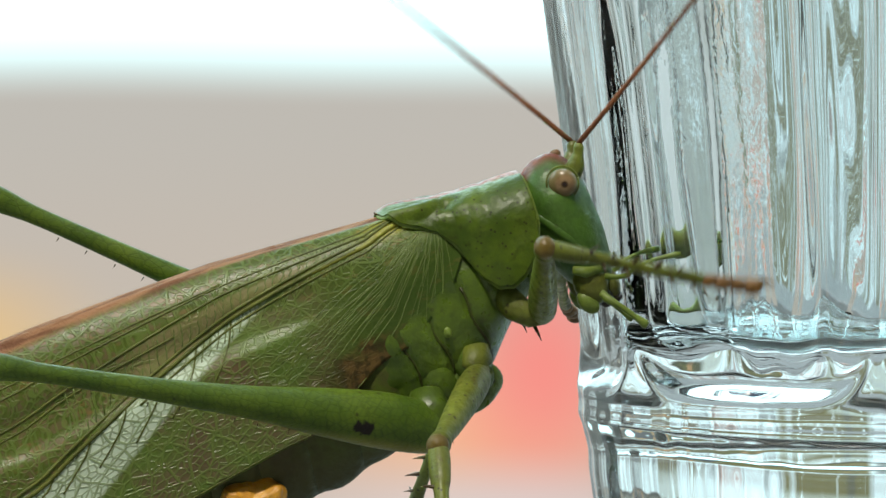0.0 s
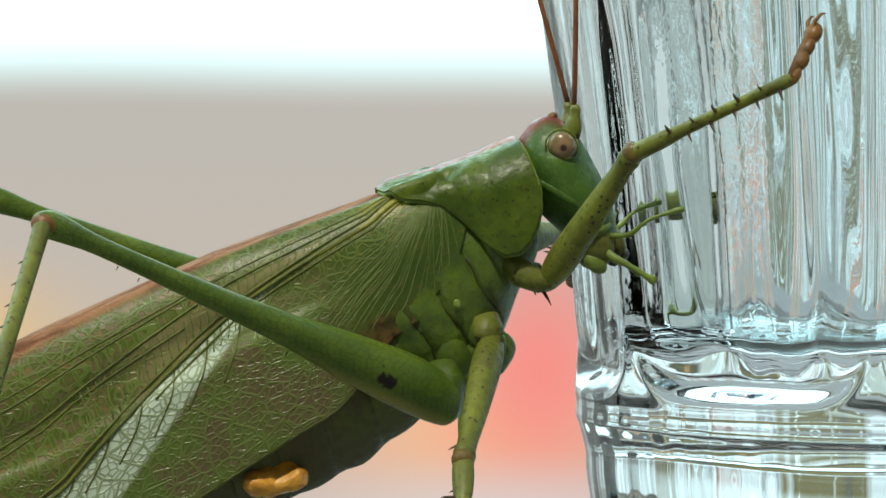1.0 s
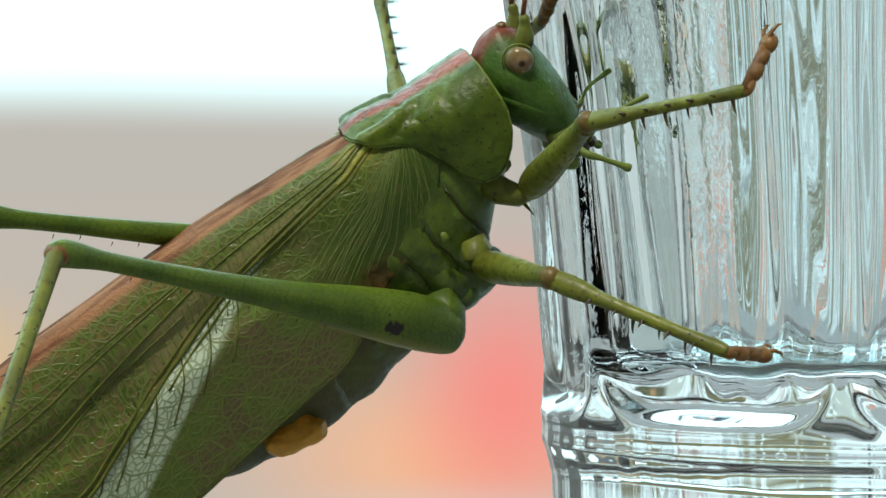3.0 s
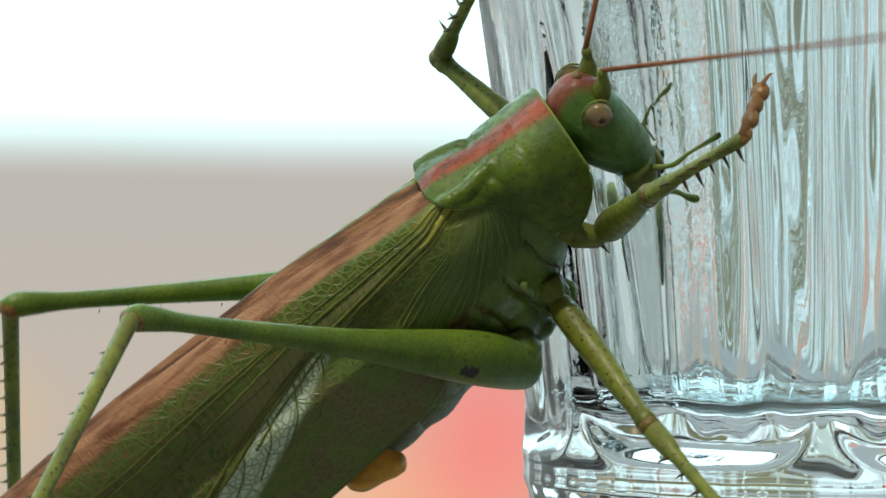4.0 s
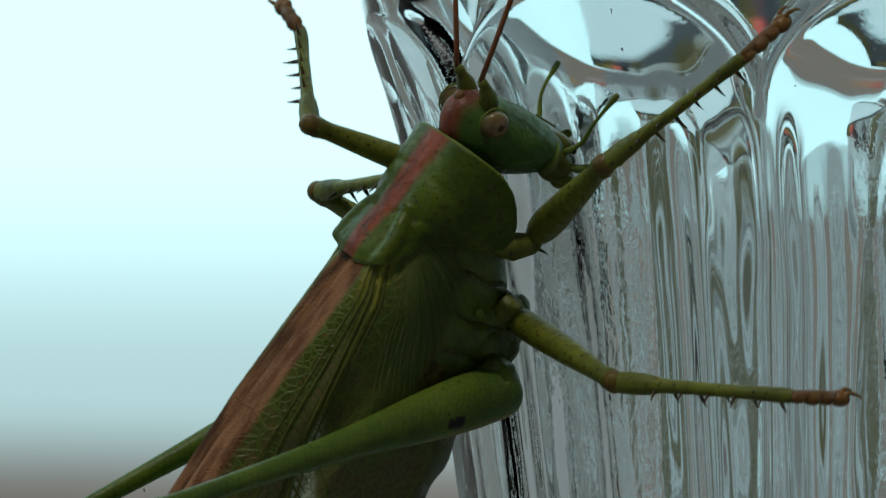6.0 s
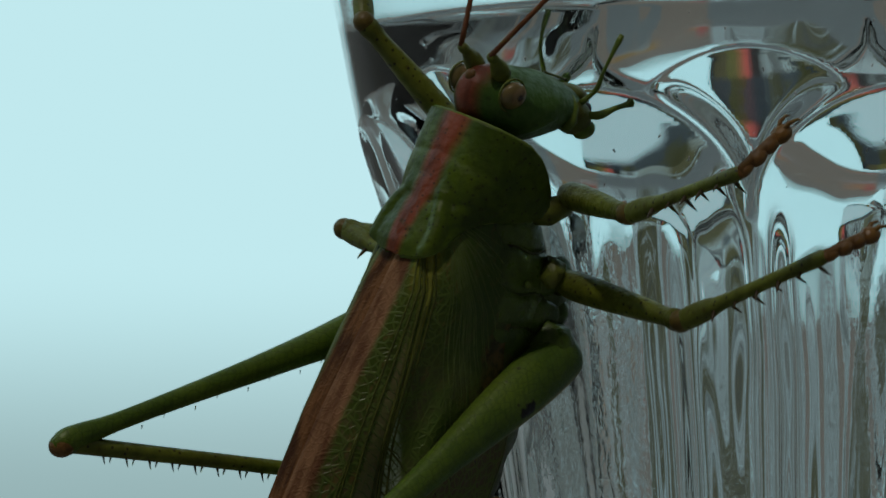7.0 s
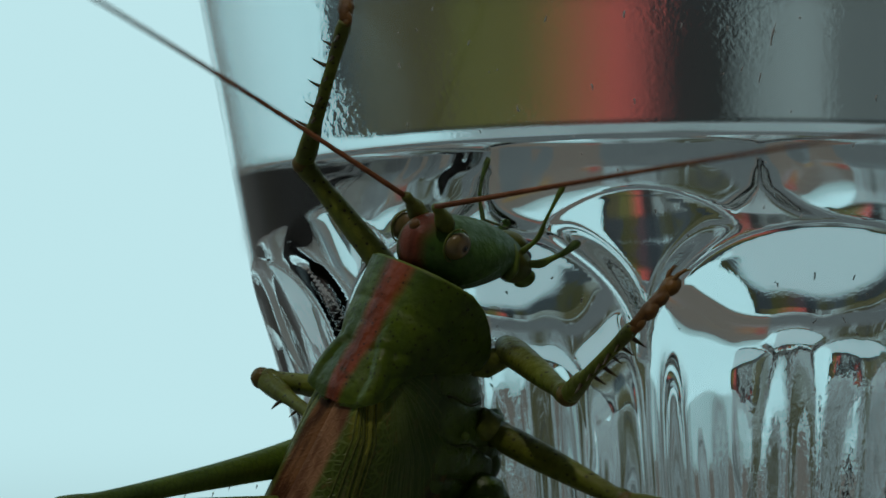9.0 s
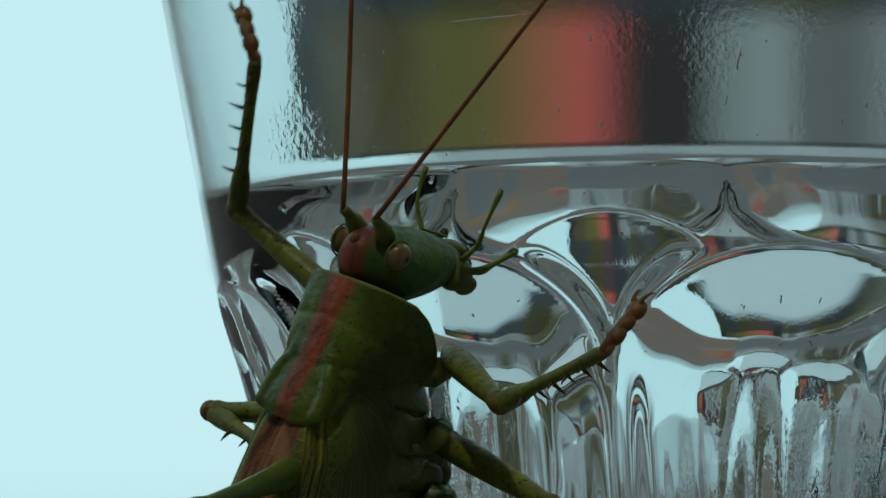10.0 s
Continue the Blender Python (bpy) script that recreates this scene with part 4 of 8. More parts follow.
    tube([(0, 0, 0), (c * .5, 0, .05), (c * .85, 0, .05)], [.3, .28, .26], 10, bm=bm)
    foot = part("foot", bm, SKIN_BROWN, cricket, "brown lobed foot")
    for s in (-1, 1):
        part("claw", tube([(c * .82, s * .15, .1), (c * .95, s * .3, .32), (c * 1.08, s * .42, .22), (c * 1.14, s * .46, .0)], [.14, .12, .08, .02], 8), SKIN_BROWN, foot)
    limbs[key] = (thigh, shin, foot)


def build_feeler(key, bend):
    n = 44
    pts = [(46.0 * k / n, 0, bend * (k / n) ** 2) for k in range(n + 1)]
    bm = bmesh.new()
    tube(pts, [max(.04, .15 * (1 - k / n) ** .5) for k in range(n + 1)], 8, bm=bm)
    ob = part("feeler", bm, SKIN_RUST, cricket, "long thread-like rusty feeler")
    joint = bpy.data.meshes.new("feeler_joint")
    jb = tube([(-.08, 0, 0), (0, 0, 0), (.08, 0, 0)], [.12, .155, .12], 8)
    jb.to_mesh(joint)
    jb.free()
    joint.materials.append(SKIN_RUST)
    for k in range(26):
        x = .4 + k * .42
        j = new("feeler_joint", joint)
        j.parent = ob
        j.matrix_basis = Matrix.Translation((x * MM, 0, bend * (x / 46) ** 2 * MM)) @ Matrix.Diagonal((1, 1.0 - .012 * k, 1.0 - .012 * k, 1))
    feelers[key] = ob


build_trunk()
build_abdomen()
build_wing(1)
build_wing(-1)
build_shield()
build_head()
for side in "RL":
    build_leg(side + "F", (9.6, 9.8, 3.7), .88)
    build_leg(side + "M", (9.6, 10.4, 3.5), .92)
    build_leg(side + "H", (27.5, 27.0, 5.0), 1.0, hind=True)
build_feeler("R", 4.0)
build_feeler("L", 3.0)


def nod(angle):
    """The head turned about the axis through its eyes: a negative angle lifts the mouth."""
    p = Vector((9.62, 0, -1.0)) * MM
    return Matrix.Translation(p) @ Matrix.Rotation(radians(angle), 4, "Y") @ Matrix.Translation(-p)


def motions():
    walk(limbs["head"], [(0, nod(-5)), (2.2, nod(-5)), (4, nod(-6)), (5, nod(-7)), (6, nod(-9)), (7, nod(-12)), (8.5, nod(-14)), (10, nod(-14))])
    walk(cricket, [(0, pose(-0.00327, 0.27301, 0.02100, 1.6, -15.7, 6.8)),  (0.25, pose(-0.00321, 0.27297, 0.02126, 1.6, -16.4, 6.9)),
        (0.5, pose(-0.00313, 0.27291, 0.02169, 1.6, -17.6, 7.0)),  (0.75, pose(-0.00309, 0.27284, 0.02207, 2.2, -18.8, 6.7)),
        (1, pose(-0.00307, 0.27278, 0.02243, 3.2, -19.9, 6.4)),  (1.25, pose(-0.00305, 0.27272, 0.02268, 4.1, -20.8, 6.4)),
        (1.5, pose(-0.00304, 0.27267, 0.02296, 5.3, -21.8, 6.4)),  (1.75, pose(-0.00322, 0.27263, 0.02333, 7.2, -24.3, 6.6)),
        (2, pose(-0.00348, 0.27257, 0.02395, 9.3, -26.4, 6.9)),  (2.2, pose(-0.00358, 0.27250, 0.02532, 10.8, -26.8, 6.9)),
        (2.25, pose(-0.00358, 0.27247, 0.02546, 11.3, -26.9, 6.9)),  (2.5, pose(-0.00353, 0.27220, 0.02607, 13.5, -28.2, 6.6)),
        (2.75, pose(-0.00339, 0.27182, 0.02653, 15.9, -29.9, 6.0)),  (3, pose(-0.00313, 0.27144, 0.02682, 18.7, -31.5, 5.0)),
        (3.25, pose(-0.00275, 0.27119, 0.02694, 22.0, -32.3, 4.0)),  (3.3, pose(-0.00266, 0.27117, 0.02695, 22.8, -32.4, 3.7)),
        (3.5, pose(-0.00065, 0.27111, 0.02570, 27.1, -29.5, 2.3)),  (3.75, pose(0.00100, 0.27072, 0.02575, 33.2, -30.8, 0.9)),
        (4, pose(0.00205, 0.27007, 0.02593, 38.0, -33.7, -0.3)),  (4.2, pose(0.00242, 0.26953, 0.02788, 39.6, -38.0, -1.0)),
        (4.25, pose(0.00238, 0.26943, 0.02840, 39.8, -38.9, -0.9)),  (4.5, pose(0.00161, 0.26899, 0.03114, 40.2, -42.4, -0.3)),
        (4.75, pose(0.00072, 0.26855, 0.03395, 39.0, -44.9, -0.1)),  (4.8, pose(0.00068, 0.26845, 0.03421, 38.7, -45.2, -0.1)),
        (5, pose(0.00069, 0.26790, 0.03463, 37.2, -45.9, -0.7)),  (5.1, pose(0.00070, 0.26763, 0.03478, 36.8, -46.2, -0.9)),
        (5.25, pose(0.00065, 0.26732, 0.03498, 37.0, -46.6, -0.5)),  (5.5, pose(0.00050, 0.26686, 0.03531, 37.9, -47.4, 0.6)),
        (5.6, pose(0.00048, 0.26664, 0.03548, 38.4, -47.8, 0.8)),  (5.75, pose(0.00053, 0.26620, 0.03588, 39.1, -49.1, 0.8)),
        (6, pose(0.00080, 0.26526, 0.03688, 40.9, -53.3, 0.7)),  (6.25, pose(0.00126, 0.26420, 0.03816, 43.0, -58.4, 0.6)),
        (6.5, pose(0.00183, 0.26323, 0.03953, 44.9, -62.9, 0.4)),  (6.75, pose(0.00245, 0.26253, 0.04082, 46.1, -65.3, 0.2)),
        (6.8, pose(0.00258, 0.26245, 0.04105, 46.2, -65.4, 0.1)),  (7, pose(0.00341, 0.26221, 0.04216, 46.6, -64.5, -0.2)),
        (7.2, pose(0.00401, 0.26200, 0.04282, 46.8, -63.6, -0.6)),  (7.25, pose(0.00402, 0.26194, 0.04279, 46.8, -63.6, -0.6)),
        (7.5, pose(0.00404, 0.26159, 0.04243, 47.0, -63.8, -0.7)),  (7.75, pose(0.00410, 0.26127, 0.04230, 47.4, -64.1, -0.7)),
        (8, pose(0.00421, 0.26099, 0.04221, 47.8, -64.5, -0.8)),  (8.25, pose(0.00485, 0.26079, 0.04212, 46.4, -65.3, -1.2)),
        (8.5, pose(0.00553, 0.26065, 0.04203, 44.9, -65.9, -1.6)),  (8.75, pose(0.00570, 0.26057, 0.04187, 46.0, -64.6, -0.3)),
        (9, pose(0.00582, 0.26050, 0.04167, 47.5, -63.2, 1.4)),  (9.25, pose(0.00604, 0.26034, 0.04137, 48.5, -63.5, 1.9)),
        (9.5, pose(0.00617, 0.26017, 0.04117, 49.0, -64.1, 2.2)),  (9.75, pose(0.00553, 0.26003, 0.04152, 48.7, -65.3, 1.8)),
        (10, pose(0.00490, 0.25996, 0.04188, 48.3, -66.2, 1.5))])
    walk(limbs["RF"][0], [(0, pose(0.00660, -0.00260, -0.00740, 8.6, -26.1, -89.9)),  (0.2, pose(0.00660, -0.00260, -0.00740, 6.1, -37.2, -83.5)),
        (0.4, pose(0.00660, -0.00260, -0.00740, -8.3, -37.5, -59.0)),  (0.6, pose(0.00660, -0.00260, -0.00740, -18.4, -37.2, -42.2)),
        (0.75, pose(0.00660, -0.00260, -0.00740, -18.1, -36.5, -42.5)),  (1, pose(0.00660, -0.00260, -0.00740, -17.0, -34.7, -43.7)),
        (1.25, pose(0.00660, -0.00260, -0.00740, -15.9, -34.1, -45.4)),  (1.5, pose(0.00660, -0.00260, -0.00740, -14.6, -33.5, -47.4)),
        (1.75, pose(0.00660, -0.00260, -0.00740, -13.6, -32.1, -48.7)),  (2, pose(0.00660, -0.00260, -0.00740, -12.3, -30.2, -50.4)),
        (2.2, pose(0.00660, -0.00260, -0.00740, -10.3, -28.1, -53.6)),  (2.5, pose(0.00660, -0.00260, -0.00740, -8.2, -28.2, -57.4)),
        (2.75, pose(0.00660, -0.00260, -0.00740, -6.5, -28.5, -60.7)),  (3, pose(0.00660, -0.00260, -0.00740, -5.1, -28.9, -63.4)),
        (3.3, pose(0.00660, -0.00260, -0.00740, -4.4, -29.6, -64.8)),  (3.5, pose(0.00660, -0.00260, -0.00740, -6.4, -37.1, -62.2)),
        (3.75, pose(0.00660, -0.00260, -0.00740, -5.4, -38.6, -64.0)),  (4, pose(0.00660, -0.00260, -0.00740, -3.2, -39.5, -67.8)),
        (4.2, pose(0.00660, -0.00260, -0.00740, 0.2, -35.8, -73.4)),  (4.5, pose(0.00660, -0.00260, -0.00740, 3.7, -29.5, -80.0)),
        (4.65, pose(0.00660, -0.00260, -0.00740, 11.4, -43.7, -90.9)),  (4.8, pose(0.00660, -0.00260, -0.00740, 26.0, -56.0, -108.4)),
        (4.9, pose(0.00660, -0.00260, -0.00740, -3.4, -46.4, -67.9)),  (5, pose(0.00660, -0.00260, -0.00740, -7.1, -37.4, -61.1)),
        (5.1, pose(0.00660, -0.00260, -0.00740, 5.0, -47.6, -80.6)),  (5.2, pose(0.00660, -0.00260, -0.00740, -14.0, -37.8, -49.7)),
        (5.3, pose(0.00660, -0.00260, -0.00740, -18.7, -32.5, -40.0)),  (5.4, pose(0.00660, -0.00260, -0.00740, -18.8, -32.2, -39.7)),
        (5.6, pose(0.00660, -0.00260, -0.00740, -16.9, -33.6, -43.4)),  (5.75, pose(0.00660, -0.00260, -0.00740, -14.5, -33.7, -47.6)),
        (6, pose(0.00660, -0.00260, -0.00740, -8.9, -32.7, -57.2)),  (6.25, pose(0.00660, -0.00260, -0.00740, -2.8, -30.5, -68.0)),
        (6.5, pose(0.00660, -0.00260, -0.00740, 2.5, -28.1, -77.9)),  (6.8, pose(0.00660, -0.00260, -0.00740, 7.2, -26.7, -87.0)),
        (7, pose(0.00660, -0.00260, -0.00740, 10.3, -27.8, -92.7)),  (7.2, pose(0.00660, -0.00260, -0.00740, 12.2, -28.8, -96.0)),
        (7.5, pose(0.00660, -0.00260, -0.00740, 10.3, -24.8, -93.5)),  (7.75, pose(0.00660, -0.00260, -0.00740, 10.7, -26.0, -94.0)),
        (8, pose(0.00660, -0.00260, -0.00740, 11.3, -27.2, -94.8)),  (8.25, pose(0.00660, -0.00260, -0.00740, 10.8, -22.4, -95.4)),
        (8.5, pose(0.00660, -0.00260, -0.00740, 10.4, -17.5, -96.2)),  (8.8, pose(0.00660, -0.00260, -0.00740, 12.6, -22.2, -99.1)),
        (9, pose(0.00660, -0.00260, -0.00740, 14.4, -24.8, -101.5)),  (9.25, pose(0.00660, -0.00260, -0.00740, 14.0, -24.3, -100.8)),
        (9.5, pose(0.00660, -0.00260, -0.00740, 13.5, -23.8, -100.2)),  (9.75, pose(0.00660, -0.00260, -0.00740, 15.4, -26.6, -102.7)),
        (10, pose(0.00660, -0.00260, -0.00740, 17.5, -29.3, -105.3))])
    walk(limbs["RF"][1], [(0, pose(0.00662, -0.01122, -0.00318, -80.1, 25.7, 24.8)),  (0.2, pose(0.00747, -0.01019, -0.00159, -92.1, -2.4, -4.2)),
        (0.4, pose(0.01052, -0.00913, -0.00156, -96.2, -20.7, -8.2)),  (0.6, pose(0.01226, -0.00774, -0.00159, -87.4, -12.3, -32.6)),
        (0.75, pose(0.01229, -0.00781, -0.00169, -87.5, -10.3, -31.7)),  (1, pose(0.01231, -0.00805, -0.00194, -87.8, -8.2, -29.6)),
        (1.25, pose(0.01218, -0.00826, -0.00202, -87.6, -6.5, -30.1)),  (1.5, pose(0.01202, -0.00850, -0.00211, -87.2, -4.8, -31.1)),
        (1.75, pose(0.01196, -0.00871, -0.00230, -86.8, -1.7, -32.7)),  (2, pose(0.01189, -0.00899, -0.00257, -86.2, 1.3, -35.3)),
        (2.2, pose(0.01163, -0.00941, -0.00288, -85.5, 2.4, -40.2)),  (2.5, pose(0.01115, -0.00973, -0.00286, -85.2, 2.3, -42.2)),
        (2.75, pose(0.01072, -0.00996, -0.00282, -85.0, 1.9, -43.3)),  (3, pose(0.01036, -0.01011, -0.00275, -84.9, 1.2, -44.0)),
        (3.3, pose(0.01015, -0.01015, -0.00265, -84.7, -0.2, -44.8)),  (3.5, pose(0.01017, -0.00938, -0.00162, -84.2, -14.1, -44.8)),
        (3.75, pose(0.00989, -0.00935, -0.00141, -83.0, -25.4, -46.7)),  (4, pose(0.00940, -0.00945, -0.00129, -80.8, -31.7, -51.2)),
        (4.2, pose(0.00882, -0.01006, -0.00179, -76.1, -27.5, -63.9)),  (4.5, pose(0.00806, -0.01083, -0.00267, -73.0, -19.2, -78.1)),
        (4.65, pose(0.00650, -0.00954, -0.00077, -79.2, -15.4, -61.9)),  (4.8, pose(0.00491, -0.00769, 0.00056, -83.9, -10.2, -46.4)),
        (4.9, pose(0.00909, -0.00874, -0.00045, -92.4, -16.7, -17.1)),  (5, pose(0.01029, -0.00928, -0.00157, -93.7, -25.3, -18.0)),
        (5.1, pose(0.00766, -0.00899, -0.00031, -95.7, -9.5, 1.2)),  (5.2, pose(0.01151, -0.00839, -0.00152, -90.2, -10.1, -20.7)),
        (5.3, pose(0.01280, -0.00780, -0.00223, -89.1, -10.7, -25.4)),  (5.4, pose(0.01285, -0.00779, -0.00228, -88.7, -11.0, -27.1)),
        (5.6, pose(0.01241, -0.00810, -0.00209, -89.1, -6.2, -22.8)),  (5.75, pose(0.01198, -0.00850, -0.00208, -88.8, -6.6, -24.4)),
        (6, pose(0.01098, -0.00939, -0.00222, -87.1, -8.9, -33.0)),  (6.25, pose(0.00970, -0.01027, -0.00252, -83.9, -12.3, -46.1)),
        (6.5, pose(0.00838, -0.01088, -0.00288, -80.1, -15.3, -58.7)),  (6.8, pose(0.00704, -0.01116, -0.00308, -77.2, -18.1, -66.6)),
        (7, pose(0.00619, -0.01108, -0.00292, -76.5, -19.5, -67.7)),  (7.2, pose(0.00572, -0.01097, -0.00278, -75.8, -21.2, -68.4)),
        (7.5, pose(0.00607, -0.01130, -0.00337, -74.3, -26.0, -69.2)),  (7.75, pose(0.00600, -0.01121, -0.00319, -74.1, -25.7, -70.1)),
        (8, pose(0.00588, -0.01111, -0.00301, -73.8, -25.4, -70.9)),  (8.25, pose(0.00577, -0.01144, -0.00375, -71.7, -30.5, -72.9)),
        (8.5, pose(0.00560, -0.01170, -0.00452, -69.3, -36.8, -73.9)),  (8.8, pose(0.00520, -0.01138, -0.00378, -72.6, -38.5, -66.4)),
        (9, pose(0.00486, -0.01114, -0.00338, -74.3, -38.7, -63.0)),  (9.25, pose(0.00495, -0.01119, -0.00345, -74.7, -41.6, -61.1)),
        (9.5, pose(0.00504, -0.01124, -0.00352, -74.9, -44.1, -59.9)),  (9.75, pose(0.00471, -0.01097, -0.00310, -74.6, -35.3, -63.8)),
        (10, pose(0.00439, -0.01067, -0.00270, -75.2, -26.4, -66.9))])
    walk(limbs["RF"][2], [(0, pose(0.01463, -0.00752, -0.00743, -1.0, 22.5, 16.7)),  (0.2, pose(0.01723, -0.01091, -0.00118, 0.5, 1.7, 27.6)),
        (0.4, pose(0.01960, -0.01045, 0.00190, 0.3, -19.9, 18.6)),  (0.6, pose(0.02032, -0.01290, 0.00050, -4.1, -34.2, 36.6)),
        (0.75, pose(0.02050, -0.01287, 0.00006, -3.9, -34.6, 35.7)),  (1, pose(0.02074, -0.01285, -0.00054, -3.4, -34.9, 33.7)),
        (1.25, pose(0.02061, -0.01315, -0.00091, -3.8, -34.1, 35.5)),  (1.5, pose(0.02038, -0.01355, -0.00129, -4.0, -32.7, 37.3)),
        (1.75, pose(0.02021, -0.01400, -0.00201, -3.1, -29.4, 35.6)),  (2, pose(0.01989, -0.01466, -0.00279, -2.3, -25.8, 33.9)),
        (2.2, pose(0.01911, -0.01573, -0.00329, -2.3, -24.5, 34.6)),  (2.5, pose(0.01840, -0.01631, -0.00326, -1.9, -22.1, 34.1)),
        (2.75, pose(0.01785, -0.01668, -0.00315, -1.5, -19.9, 33.4)),  (3, pose(0.01741, -0.01692, -0.00296, -1.2, -17.8, 32.7)),
        (3.3, pose(0.01711, -0.01706, -0.00262, -1.0, -16.2, 32.4)),  (3.5, pose(0.01692, -0.01607, 0.00078, -1.6, -15.7, 40.2)),
        (3.75, pose(0.01596, -0.01579, 0.00278, -0.5, -8.7, 44.8)),  (4, pose(0.01462, -0.01595, 0.00387, 1.0, -1.9, 46.7)),
        (4.2, pose(0.01264, -0.01787, 0.00275, 0.9, -1.5, 43.0)),  (4.5, pose(0.00997, -0.01988, 0.00056, 2.1, 11.6, 34.4)),
        (4.65, pose(0.01096, -0.01786, 0.00184, 0.6, 14.5, 24.1)),  (4.8, pose(0.01156, -0.01467, 0.00229, -1.5, 17.1, 13.6)),
        (4.9, pose(0.01806, -0.01150, 0.00236, 1.2, 17.8, 26.5)),  (5, pose(0.01871, -0.01202, 0.00263, 1.4, 11.9, 29.8)),
        (5.1, pose(0.01732, -0.00878, 0.00131, 0.3, 4.9, 23.7)),  (5.2, pose(0.02053, -0.01180, 0.00021, 1.1, 17.6, 26.0)),
        (5.3, pose(0.02149, -0.01194, -0.00042, -0.2, 14.7, 19.6)),  (5.4, pose(0.02141, -0.01218, -0.00041, -0.4, 17.2, 18.9)),
        (5.6, pose(0.02139, -0.01188, -0.00103, -0.5, 18.4, 18.5)),  (5.75, pose(0.02085, -0.01253, -0.00094, -0.8, 19.7, 17.3)),
        (6, pose(0.01910, -0.01466, -0.00069, -2.1, 22.7, 12.4)),  (6.25, pose(0.01634, -0.01717, -0.00044, -4.3, 25.7, 5.6)),
        (6.5, pose(0.01329, -0.01896, -0.00029, -6.5, 27.9, -0.8)),  (6.8, pose(0.01075, -0.01971, -0.00004, -7.9, 28.9, -4.3)),
        (7, pose(0.00970, -0.01962, 0.00036, -6.9, 25.6, -3.5)),  (7.2, pose(0.00908, -0.01946, 0.00076, -5.7, 22.2, -1.9)),
        (7.5, pose(0.00919, -0.01953, 0.00093, -5.0, 30.5, 5.4)),  (7.75, pose(0.00902, -0.01951, 0.00106, -5.1, 29.7, 4.7)),
        (8, pose(0.00878, -0.01947, 0.00120, -5.4, 28.1, 3.2)),  (8.25, pose(0.00825, -0.01951, 0.00122, -5.8, 24.0, -0.8)),
        (8.5, pose(0.00777, -0.01924, 0.00136, -5.9, 20.8, -3.8)),  (8.8, pose(0.00826, -0.01841, 0.00233, -6.1, 26.4, -0.2)),
        (9, pose(0.00834, -0.01796, 0.00275, -5.0, 21.4, 0.3)),  (9.25, pose(0.00849, -0.01761, 0.00306, -4.8, 23.1, 2.4)),
        (9.5, pose(0.00857, -0.01733, 0.00330, -4.6, 24.7, 4.0)),  (9.75, pose(0.00825, -0.01815, 0.00256, -4.7, 23.7, 2.9)),
        (10, pose(0.00783, -0.01875, 0.00166, -4.9, 22.8, 1.8))])
